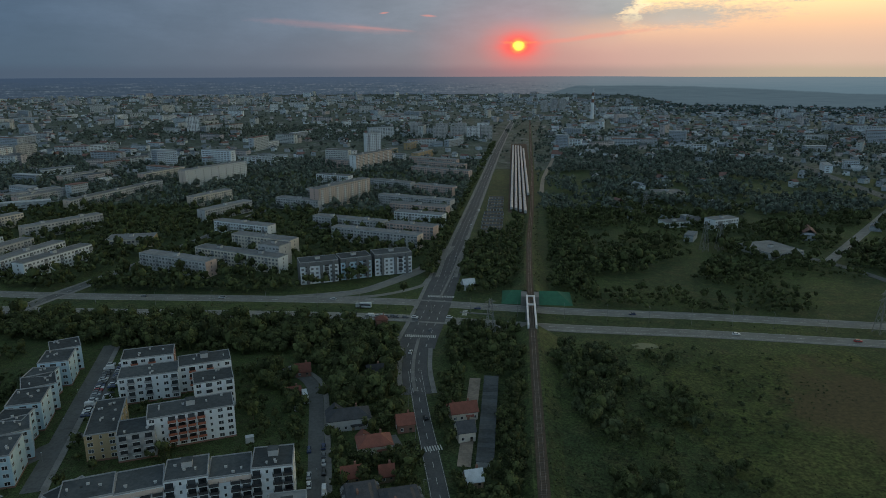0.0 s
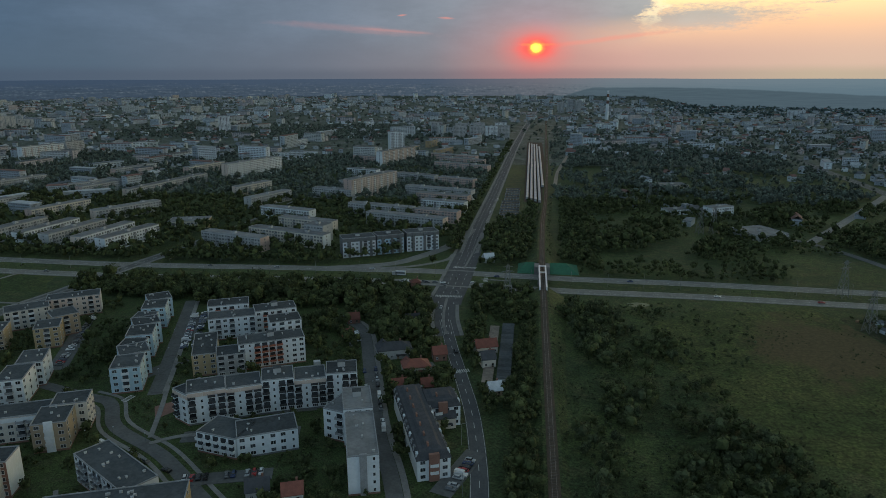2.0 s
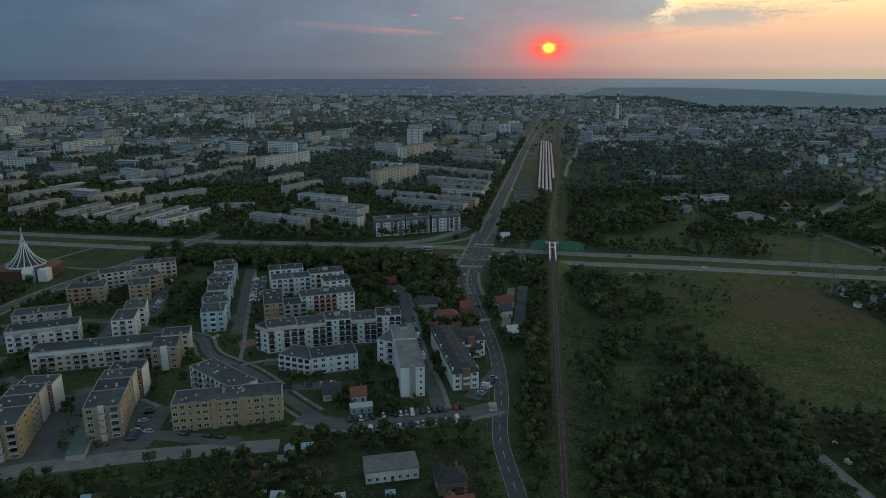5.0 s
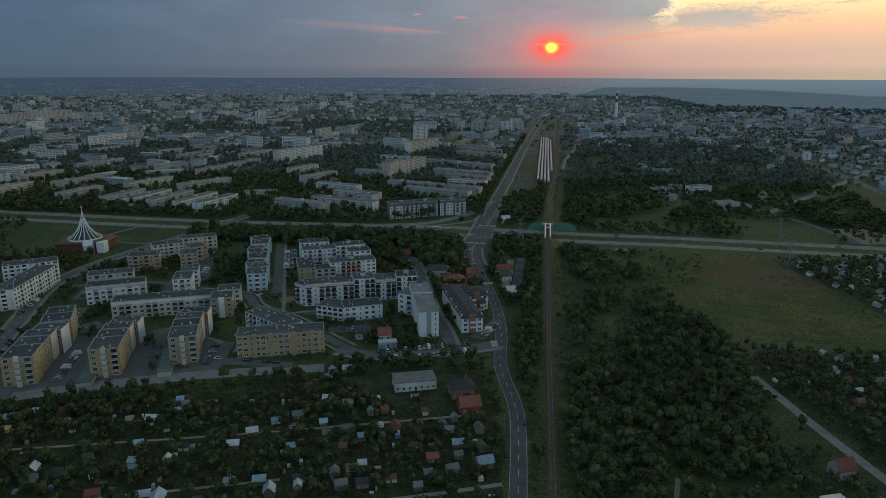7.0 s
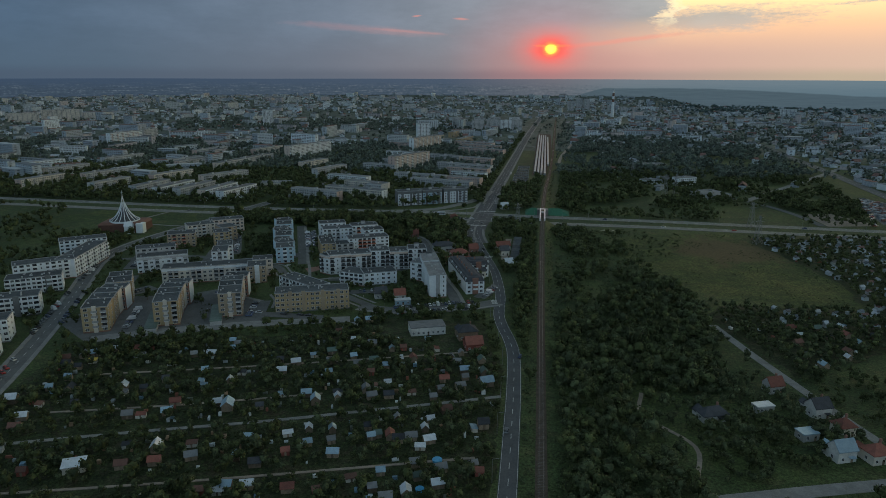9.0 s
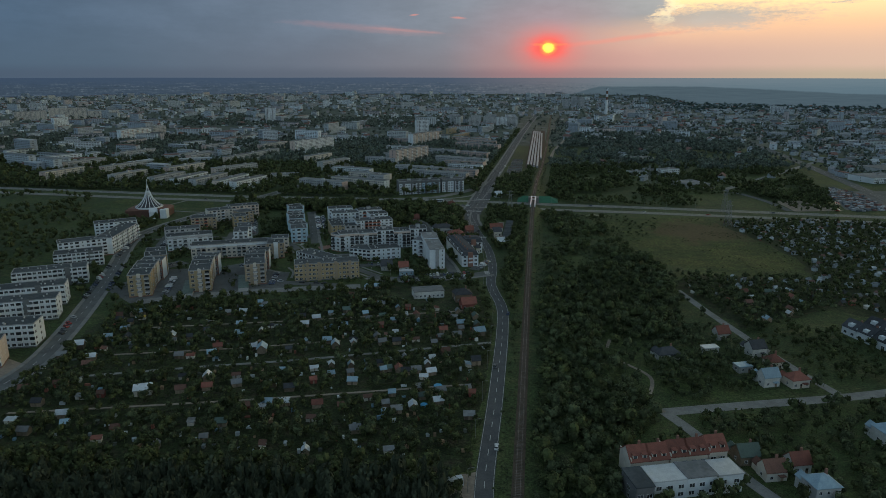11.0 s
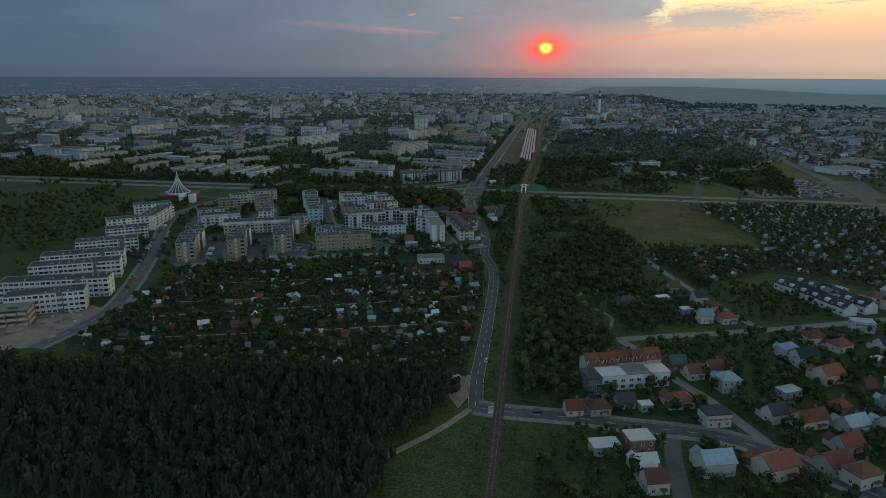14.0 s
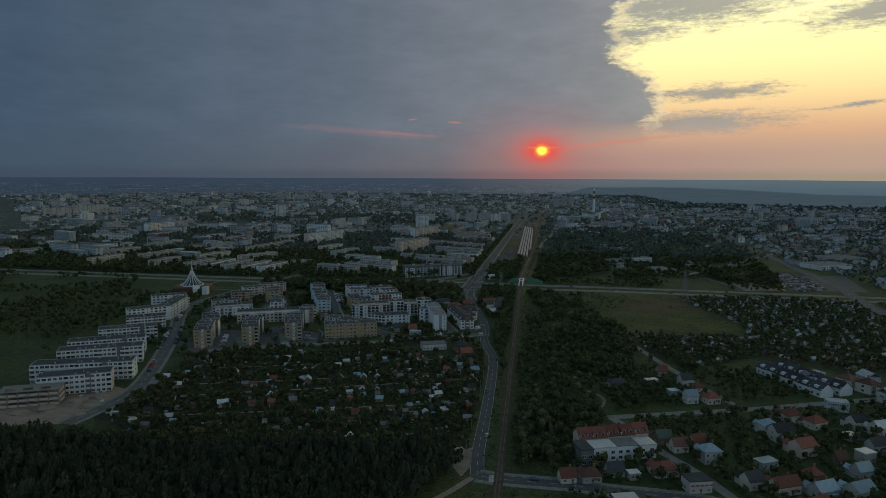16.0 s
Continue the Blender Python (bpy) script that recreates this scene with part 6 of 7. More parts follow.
# ---- cars ----
def car_shape(colour, van=False):
    L, w, h = (4.9, 1.8, 2.0) if van else (4.0, 1.65, 1.4)
    root = base("van" if van else "car", pose(0, 0, 0), f"{colour[0]} {'van' if van else 'car'} standing on the asphalt", "van" if van else "car", "parked vehicles")
    paint = surface(f"{colour[0]}_car_paint", colour[1], tuple(c * 0.9 for c in colour[1]), 0.5, 0.3, 0.1, spec=0.6)
    body = Shape().box(-L / 2, L / 2, -w / 2, w / 2, 0.25, 0.62, 0, -0.02).box(-L / 2 + 0.03, L / 2 - 0.03, -w / 2, w / 2, 0.62, 0.85, 0, 0.08)
    part("body", body.mesh("body", paint), root)
    x0, x1 = (-L / 2 + 0.1, L / 2 - 1.0) if van else (-L / 2 + 0.35, L / 2 - 1.15)
    inset = 0.30 if not van else 0.14
    cabin = Shape().box(x0, x1, -w / 2 + 0.06, w / 2 - 0.06, 0.84, h - 0.1, 0, 0.28 if not van else 0.12)
    cabin.box(x0 + inset, x1 - inset, -w / 2 + inset + 0.04, w / 2 - inset - 0.04, h - 0.1, h, 1, 0.06)
    part("cabin", cabin.mesh("cabin", paint if van else GLASS, paint), root)
    axle = Shape().tube((0, -w / 2, 0), (0, -w / 2 + 0.2, 0), 0.31, 0.31, 10).tube((0, w / 2 - 0.2, 0), (0, w / 2, 0), 0.31, 0.31, 10).tube((0, -w / 2, 0), (0, w / 2, 0), 0.05, 0.05, 4).mesh("axle", TYRE)
    for x in (-L / 2 + 0.8, L / 2 - 0.8):
        part("axle", axle, root, pose(x, 0, 0.31))
    return root


CAR_COLOURS = (("white", (0.72, 0.72, 0.72)), ("silver", (0.42, 0.43, 0.44)), ("black", (0.02, 0.02, 0.022)), ("dark blue", (0.03, 0.05, 0.12)), ("red", (0.35, 0.03, 0.03)), ("grey", (0.14, 0.145, 0.15)))
CARS = [car_shape(c) for c in CAR_COLOURS] + [car_shape(("white", (0.7, 0.7, 0.7)), True)]
FIRST = [True] * len(CARS)
rng_c = random.Random(21)


def put_car(x, y, deg, z=0.17):
    i = rng_c.choice((0, 0, 1, 1, 2, 2, 2, 3, 3, 4, 5, 5, 5, 6))
    if FIRST[i]:
        CARS[i].matrix_basis = pose(x, y, z, 0, 0, deg)
        FIRST[i] = False
    else:
        copy_thing(CARS[i], pose(x, y, z, 0, 0, deg))


def parked(x0, y0, x1, y1, turn=90, step=2.35, fill=0.85, z=0.17):
    d = math.hypot(x1 - x0, y1 - y0)
    a = math.degrees(math.atan2(y1 - y0, x1 - x0))
    for i in range(int(d / step)):
        if rng_c.random() < fill:
            t = (i + 0.5) * step / d
            put_car(x0 + (x1 - x0) * t, y0 + (y1 - y0) * t, a + turn + rng_c.choice((0, 180)) + rng_c.uniform(-3, 3), z)


parked(-84, -240.5, -38, -222.5, fill=0.95)
parked(-80, -249.5, -34, -232, fill=0.9)
parked(-201.7, -58, -181.8, -110, fill=0.95)
parked(-196.7, -56.1, -176.8, -108.1, fill=0.85)
parked(-80, -118, -62, -180, 0, 5.6, 0.8)
parked(-88, -110, -70, -170, 0, 5.6, 0.6)
parked(-33, -212, -27, -190, fill=0.9)
parked(-140, -187, -100, -179, fill=0.6)
parked(-199, -284, -206, -264, fill=0.8)
parked(-219, -296, -231, -264, fill=0.7)
parked(-161, -270, -168, -242, fill=0.8)
parked(-246, -132, -230, -186, fill=0.85)
parked(-272, -208, -262, -236, fill=0.8)
parked(-232, -376, -262, -308, 40, 5.0, 0.45)
parked(-256, -300, -286, -232, 40, 5.0, 0.55)
parked(-300, -222, -318, -172, 60, 4.0, 0.5)
parked(-170, -198, -130, -214, 0, 6.0, 0.4)
for x, y, a in ((-7.5, -300, 85), (-4.3, -442, 92), (-9.8, -372, 88), (20, -488.5, 0), (-30, 38, 180), (-120, 46, 180), (-90, 19, 0), (60, 37, 180), (110, 11, 0), (170, 7, 0), (-52, 150, 90), (-48, 260, 90),
                (-240, 40, 180), (-350, 12, 0), (-60, -30, 90), (-44, -95, 110), (235, 26, 178), (-190, 42, 180), (-54, 0, 90), (-63, 15, 270), (-84, 20, 0), (-78, 20, 0), (-45, 21, 0), (-44, 330, 90)):
    put_car(x, y, a, 0.14)
parked(300, 40, 330, 120, 90, 3.0, 0.8)
parked(-200, -228, -188, -236, fill=0.8)
parked(-258, -252, -246, -228, fill=0.8)
parked(-248, -94, -232, -136, fill=0.8)
parked(-126, -217, -98, -208.5, fill=0.5)
parked(-126, -167, -98, -158, fill=0.6)
parked(-166, -260.5, -124, -260.5, 0, 5.0, 0.5)
parked(-297, -152, -285, -186, fill=0.7)
parked(-104, -81, -88, -118, 0, 5.4, 0.5)
parked(-258, -70, -248, -96, 90, 2.4, 0.8)
parked(-172, -268, -178, -248, 90, 2.4, 0.8)
parked(-238, -300, -248, -268, 90, 2.4, 0.7)
parked(-262, -312, -292, -242, 40, 4.4, 0.6)


# ---- pylons and lamps ----
def pylon(x, y, h):
    root = base("power_pylon", pose(x, y, 0, 0, 0, 20), "grey steel lattice power pylon", "pylon", "power pylons")
    legs = Shape()
    w0, w1 = 2.6, 0.5
    corners = [(1, 1), (1, -1), (-1, -1), (-1, 1)]
    n = 6
    ring = [[(cx * (w0 + (w1 - w0) * i / n), cy * (w0 + (w1 - w0) * i / n), h * i / n) for cx, cy in corners] for i in range(n + 1)]
    for a in range(4):
        part("leg", Shape().tube(ring[0][a], ring[n][a], 0.16, 0.1, 4).mesh("leg", GALV), root)
    for i in range(n):
        for a in range(4):
            legs.tube(ring[i][a], ring[i + 1][(a + 1) % 4], 0.07, 0.07, 3).tube(ring[i][(a + 1) % 4], ring[i + 1][a], 0.07, 0.07, 3)
    part("lattice", legs.mesh("lattice", GALV), root)
    for z, r in ((h * 0.78, 4.2), (h * 0.92, 3.2)):
        part("cross_arm", Shape().tube((-r, 0, z), (0, 0, z + 0.9), 0.1, 0.14, 4).tube((r, 0, z), (0, 0, z + 0.9), 0.1, 0.14, 4).tube((-r, 0, z), (r, 0, z), 0.1, 0.1, 4).mesh("cross_arm", GALV), root)


for x, y, h in ((-21, -6, 22), (188, 22, 24), (176, -40, 24), (140, 190, 24), (152, 192, 24), (120, 330, 24)):
    pylon(x, y, h)


def lamp_post(x, y, deg, first=[None]):
    if first[0] is None:
        root = base("street_lamp", pose(x, y, 0, 0, 0, deg), "tall grey street lamp beside the road", "street lamp", "street lamps")
        part("pole", Shape().tube((0, 0, 0), (0, 0, 9), 0.11, 0.06, 6).mesh("pole", GALV), root)
        part("arm", Shape().tube((0, 0, 8.9), (1.6, 0, 9.3), 0.05, 0.05, 5).mesh("arm", GALV), root)
        part("lamp_head", Shape().box(1.4, 2.2, -0.15, 0.15, 9.2, 9.35, 0, 0.04).mesh("lamp_head", GREYWALL), root)
        first[0] = root
    else:
        copy_thing(first[0], pose(x, y, 0, 0, 0, deg))


for i, p in enumerate(offset(high, 0)[6:-8]):
    if i % 2 == 0:
        lamp_post(p[0], p[1], 90)
for y in range(-470, -60, 32):
    x = np.interp(y, [p[1] for p in MAIN_S], [p[0] for p in MAIN_S])
    lamp_post(x - 5.4, y, 0)
for y in range(110, 700, 36):
    lamp_post(np.interp(y, [p[1] for p in MAIN_N], [p[0] for p in MAIN_N]) + 8.2, y, 180)


# ---- larger vehicles and small fittings ----
def long_vehicle(name, x, y, deg, L, h, mat, label, cab=None):
    root = base(name, pose(x, y, 0.14, 0, 0, deg), label, "bus" if name == "bus" else "truck")
    part("body", Shape().box(-L / 2, L / 2, -1.2, 1.2, 0.5, h, 0, 0.12).mesh("body", mat), root)
    glass = Shape()
    for s in (-1.21, 1.19):
        glass.box(-L / 2 + 0.4, L / 2 - 0.4, s, s + 0.02, h * 0.5, h * 0.8)
    glass.box(L / 2 - 0.02, L / 2 + 0.02, -1.0, 1.0, h * 0.45, h * 0.85)
    part("window_band", glass.mesh("window_band", GLASS), root)
    if cab is not None:
        part("cab", Shape().box(L / 2 + 0.1, L / 2 + 2.0, -1.15, 1.15, 0.5, h * 0.85, 0, 0.15).mesh("cab", cab), root)
    wheel = Shape().tube((0, -0.14, 0), (0, 0.14, 0), 0.48, 0.48, 12).mesh("wheel", TYRE)
    for wx in (-L / 2 + 1.6, L / 2 - 1.8):
        for wy in (-1.0, 1.0):
            part("wheel", wheel, root, pose(wx, wy, 0.48))


long_vehicle("bus", -97.5, -84, 114, 9.5, 2.9, TIN_WHITE, "white bus standing on the estate street")
long_vehicle("lorry", -17.5, -468, 205, 8.0, 3.3, TIN_WHITE, "lorry with white box body and red cab", TILE)
long_vehicle("lorry", -97, 33.5, 180, 7.5, 3.2, TIN_WHITE, "white box lorry on the highway", WAGON)
house(-80, -3, 20, 6, 5, 7.5, BRICKRED, TILE, "small brick tower house by the crossroads", "hip", 2.0, group="")
house(-104, -80, 24, 6, 4, 2.6, WOODRED, TILE, "small orange-red shed by the street", "gable", 1.4, group="")
box_me = Shape().box(-1.6, 1.6, -1.2, 1.2, 0, 2.3, 0, 0.05).mesh("container", TIN_WHITE)
ob = new("container", box_me)
ob.matrix_basis = pose(-108.5, -119, 0.05, 0, 0, 24)
tagged(ob, "white site container on the lawn", "container")


def garden_lamp(x, y, first=[None]):
    if first[0] is None:
        root = base("path_lamp", pose(x, y, 0), "slim path lamp with a white globe", "lamp", "path lamps")
        part("pole", Shape().tube((0, 0, 0), (0, 0, 3.6), 0.06, 0.045, 6).mesh("pole", GALV), root)
        bm = bmesh.new()
        bmesh.ops.create_icosphere(bm, subdivisions=2, radius=0.24, matrix=Matrix.Translation((0, 0, 3.8)))
        me = bpy.data.meshes.new("globe")
        bm.to_mesh(me)
        bm.free()
        me.materials.append(TIN_WHITE)
        part("globe", me, root)
        first[0] = root
    else:
        copy_thing(first[0], pose(x, y, 0))


for x, y in ((-195, -228), (-153, -233), (-152, -195), (-167, -192), (-177, -246), (-138, -219), (-194, -200), (-176, -196), (-120, -208), (-104, -232), (-90, -236), (-196, -150), (-178, -140), (-186, -116), (-196, -92),
             (-112, -60), (-76, -140), (-64, -176), (-52, -232), (-40, -226), (-240, -196), (-256, -176), (-214, -272), (-186, -268), (-268, -244)):
    garden_lamp(x, y)
for i in range(6):
    put_car(-92 + i * 5.4, 18.6 + 0.1 * i, 0, 0.14)


# ---- heaps and stacks on the building site ----
def heap(x, y, w, h, seed):
    bm = bmesh.new()
    bmesh.ops.create_icosphere(bm, subdivisions=3, radius=1)
    for v in bm.verts:
        n = noise.noise(v.co * 1.6 + Vector((seed, 0, 0)))
        v.co = Vector((v.co.x * w * (1 + 0.35 * n), v.co.y * w * 0.8 * (1 + 0.35 * n), max(v.co.z, -0.05) * h * (1 + 0.5 * n)))
    me = bpy.data.meshes.new("soil_heap")
    bm.to_mesh(me)
    bm.free()
    me.materials.append(DIRT)
    ob = new("soil_heap", me)
    ob.matrix_basis = pose(x, y, 0.05, 0, 0, 37 * seed)
    tagged(ob, "heap of brown excavated soil on bare ground", "heap", "soil heaps")


for i, (x, y, w, h) in enumerate(((-236, -418, 5, 1.8), (-243, -427, 7, 2.4), (-252, -440, 6, 2.0), (-233, -434, 4, 1.3), (-262, -449, 6, 1.8), (-228, -446, 3.5, 1.2))):
    heap(x, y, w, h, i + 1)
for i, (x, y, a) in enumerate(((-239, -409, 20), (-242, -411, 24), (-247, -419, 80), (-256, -431, 15), (-229, -425, 40))):
    ob = new("block_stack", Shape().box(-0.9, 0.9, -0.6, 0.6, 0, 0.14, 1).box(-0.85, 0.85, -0.55, 0.55, 0.14, 1.25, 0, 0.02).mesh("block_stack", TIN_WHITE, BOARD))
    ob.matrix_basis = pose(x, y, 0.05, 0, 0, a)
    tagged(ob, "stack of white building blocks on a pallet", "stack", "block stacks")


# ---- the distant city ----
def many(name, tris_v, tris_f, mat, label, category, kind="stuff"):
    me = bpy.data.meshes.new(name)
    v, f = np.concatenate(tris_v), np.concatenate(tris_f)
    me.vertices.add(len(v)), me.loops.add(f.size), me.polygons.add(len(f))
    me.vertices.foreach_set("co", v.astype(np.float32).ravel())
    me.loops.foreach_set("vertex_index", f.astype(np.int32).ravel())
    me.polygons.foreach_set("loop_start", np.arange(0, f.size, f.shape[1], dtype=np.int32))
    me.polygons.foreach_set("use_smooth", np.zeros(len(f), bool))
    me.update(calc_edges=True)
    me.materials.append(mat)
    return tagged(new(name, me), label, category, "", kind)


def as_arrays(s):
    v = np.array(s.v, float)
    f = []
    for q in s.f:
        f += [(q[0], q[i], q[i + 1]) for i in range(1, len(q) - 1)]
    return v, np.array(f)


def place(v, f, xyz, scale, spin):
    """Copies of one shape at many places, as arrays. scale: n x 3."""
    n = len(xyz)
    c, s = np.cos(spin)[:, None], np.sin(spin)[:, None]
    x, y, z = [v[None, :, i] * scale[:, i:i + 1] for i in range(3)]
    out = np.stack([x * c - y * s + xyz[:, 0:1], x * s + y * c + xyz[:, 1:2], z + xyz[:, 2:3]], -1)
    return out.reshape(-1, 3), (f[None] + (np.arange(n) * len(v))[:, None, None]).reshape(-1, f.shape[1])


rng = np.random.default_rng(17)


def seen(p):
    """Only what stands in front of the hazy rim."""
    return p[[math.hypot(x, y) < rim_radius(math.atan2(x, y)) - 45 for x, y in p]]


def fan(n, y0, y1, power=1.0):
    """Places over the city, in a fan that widens with distance."""
    y = y0 + (y1 - y0) * rng.random(n) ** power
    x = (rng.random(n) * 2 - 1.15) * (0.80 * (y + 600))
    return np.c_[x, y]


# city walls and roofs: the blue-grey tint in these colours stands in for haze
HAZED_WALLS = varied("hazed_plaster", [(0.44, 0.49, 0.53), (0.50, 0.55, 0.59), (0.36, 0.40, 0.44), (0.46, 0.42, 0.42), (0.62, 0.68, 0.72), (0.40, 0.45, 0.49), (0.47, 0.49, 0.48), (0.32, 0.36, 0.40)], rough=0.9, spec=0.15)
HAZED_ROOFS = varied("hazed_roofs", [(0.17, 0.19, 0.21), (0.26, 0.28, 0.30), (0.19, 0.115, 0.10), (0.115, 0.13, 0.145), (0.29, 0.31, 0.33), (0.21, 0.125, 0.11), (0.15, 0.145, 0.145), (0.40, 0.43, 0.46)], rough=0.9, spec=0.12)

cube_v, cube_f = as_arrays(Shape().box(-0.5, 0.5, -0.5, 0.5, 0, 1))
roof_v, roof_f = as_arrays(Shape().gable(-0.5, 0.5, -0.5, 0.5, 0, 1, 0.04, 0.08))
wv, wf, rv, rf, pv, pf = [], [], [], [], [], []


def gather(vl, fl, v, f):
    fl.append(f + sum(len(q) for q in vl))
    vl.append(v)


# blocks of flats and offices
blk = np.r_[fan(520, 620, 3600, 1.15), fan(420, 2600, 4050, 1.0), np.c_[rng.uniform(-1100, -480, 60), rng.uniform(120, 640, 60)]]
keep = free(blk[:, 0], blk[:, 1]) & ~((np.abs(blk[:, 0] - np.interp(blk[:, 1], [400, 4000], [-20, 150])) < 70) & (blk[:, 1] < 1400)) & ~((blk[:, 0] > 500) & (blk[:, 1] > 1900))
blk = seen(blk[keep & ~((blk[:, 0] > 60) & (blk[:, 1] < 900) & (blk[:, 0] < 400))])
n = len(blk)
size = np.c_[rng.uniform(18, 62, n), rng.uniform(9.5, 12.5, n), rng.choice([8, 10, 11, 12, 12, 14, 17, 24], n)]
spin = np.radians(rng.choice([-18, 72, -18, 30, 70], n) + rng.normal(0, 6, n))
z0 = np.zeros((n, 1))
gather(wv, wf, *place(cube_v, cube_f, np.c_[blk, z0], size, spin))
gather(rv, rf, *place(cube_v, cube_f, np.c_[blk, size[:, 2:]], np.c_[size[:, :2] + 0.5, np.full(n, 0.6)], spin))
strip = Shape()
for i in range(9):
    x = -0.46 + i * 0.104
    strip.face([(x, -0.5, 0), (x + 0.07, -0.5, 0), (x + 0.07, -0.5, 1), (x, -0.5, 1)])
for q in (-0.5, 0.5):
    strip.face([(q, -q * 0.5, 0), (q, q * 0.1, 0), (q, q * 0.1, 1), (q, -q * 0.5, 1)])
strip_v, strip_f = as_arrays(strip)
for s in range(10):
    on = size[:, 2] > s * 2.8 + 2.6
    gather(pv, pf, *place(strip_v, strip_f, np.c_[blk[on], np.full(on.sum(), s * 2.8 + 1.1)], np.c_[size[on, :2] + 0.08, np.full(on.sum(), 1.25)], spin[on]))
for p, s in zip(blk, size):
    take_line([tuple(p), (p[0] + 0.1, p[1])], s[0] * 0.4)
# small houses with pitched roofs, and the huts of the far gardens
hs = np.r_[fan(2600, 700, 3500, 1.0), np.c_[rng.uniform(250, 2300, 1300), rng.uniform(800, 2600, 1300)], np.c_[rng.uniform(60, 900, 300), rng.uniform(330, 1300, 300)], np.c_[rng.uniform(380, 1100, 260), rng.uniform(60, 700, 260)], np.c_[rng.uniform(-1050, -520, 120), rng.uniform(150, 700, 120)],
           np.c_[rng.uniform(60, 330, 26), rng.uniform(225, 420, 26)], np.c_[rng.uniform(190, 420, 60), rng.uniform(-460, -300, 60)]]
keep = free(hs[:, 0], hs[:, 1]) & ~((hs[:, 0] > -60) & (hs[:, 0] < 50) & (hs[:, 1] > 0) & (hs[:, 1] < 1500))
keep &= ~((hs[:, 0] > 20) & (hs[:, 0] < 400) & (hs[:, 1] > 150) & (hs[:, 1] < 760) & (rng.random(len(hs)) < 0.62))
hs = seen(hs[keep])
n = len(hs)
size = np.c_[7 + 13 * rng.random(n) ** 2, rng.uniform(7, 10, n), rng.uniform(3.5, 7, n)]
spin = np.radians(rng.choice([-18, 72, 20, 110], n) + rng.normal(0, 8, n))
gather(wv, wf, *place(cube_v, cube_f, np.c_[hs, np.zeros(n)], size, spin))
flat = rng.random(n) < 0.35
gather(rv, rf, *place(cube_v, cube_f, np.c_[hs[flat], size[flat, 2]], np.c_[size[flat, :2] + 0.4, np.full(flat.sum(), 0.5)], spin[flat]))
gather(rv, rf, *place(roof_v, roof_f, np.c_[hs[~flat], size[~flat, 2]], np.c_[size[~flat, :2], rng.uniform(2.5, 4, (~flat).sum())], spin[~flat]))
on = size[:, 2] > 5
gather(pv, pf, *place(strip_v, strip_f, np.c_[hs[on], np.full(on.sum(), 3.6)], np.c_[size[on, :2] * (0.999, 0.999) + 0.06, np.full(on.sum(), 1.0)], spin[on]))
hp = far_hut_places[70:]
n = len(hp)
sz = np.c_[rng.uniform(2.4, 4, n), rng.uniform(2.2, 3.2, n), rng.uniform(1.8, 2.3, n)]
sp = np.radians(18 + rng.choice([0, 90], n))
gather(wv, wf, *place(cube_v, cube_f, np.c_[hp, np.zeros(n)], sz, sp))
gather(rv, rf, *place(roof_v, roof_f, np.c_[hp, sz[:, 2]], np.c_[sz[:, :2], rng.uniform(0.8, 1.4, n)], sp))
lot = scatter([(318, 46), (356, 60), (368, 150), (352, 200), (330, 150)], 4.4, rng, 0.75, False)
n = len(lot)
gather(rv, rf, *place(cube_v, cube_f, np.c_[lot, np.full(n, 0.1)], np.c_[rng.uniform(4, 6.5, n), rng.uniform(1.8, 2.4, n), rng.uniform(1.4, 2.4, n)], np.radians(rng.choice([25, 115], n))))
odds = np.r_[scatter(WEST_PLOTS, 6.0, rng, 0.42), scatter(EAST_PLOTS, 8.0, rng, 0.4)]
n = len(odds)
ov, of = [], []
gather(ov, of, *place(cube_v, cube_f, np.c_[odds, np.full(n, 0.02)], np.c_[rng.uniform(0.6, 2.6, n), rng.uniform(0.6, 1.6, n), rng.uniform(0.5, 1.7, n)], np.radians(18 + rng.choice([0, 90], n) + rng.normal(0, 6, n))))
ODDS = varied("garden_odds", [(0.50, 0.53, 0.55), (0.22, 0.24, 0.25), (0.30, 0.20, 0.13), (0.58, 0.59, 0.58), (0.16, 0.26, 0.34), (0.25, 0.10, 0.07), (0.12, 0.13, 0.11), (0.36, 0.40, 0.42)], rough=0.8, spec=0.2)
many("garden_odds", ov, of, ODDS, "small sheds, cold frames, barrels and stacks between the beds", "garden clutter")
many("distant_buildings", wv, wf, HAZED_WALLS, "plaster walls of the distant city in painted blue-grey haze", "buildings")
many("distant_roofs", rv, rf, HAZED_ROOFS, "grey and red roofs of the distant city", "roofs")
many("distant_windows", pv, pf, FAR_PANES, "dark window rows of the distant city", "windows")


# farthest woods: distance haze is painted in as a bluish base colour
LEAVES_DEEP_HAZE = surface("deep_haze_leaves", (0.070, 0.104, 0.100), (0.054, 0.084, 0.082), 0.01, 0.9, island=0.3, fine=9, spec=0.2)


# ---- trees ----
ICO = bmesh.new()
bmesh.ops.create_icosphere(ICO, subdivisions=0, radius=1)
ICO.verts.index_update()
ico_v = np.array([v.co[:] for v in ICO.verts])
ico_f = np.array([[v.index for v in f.verts] for f in ICO.faces])
ICO.free()


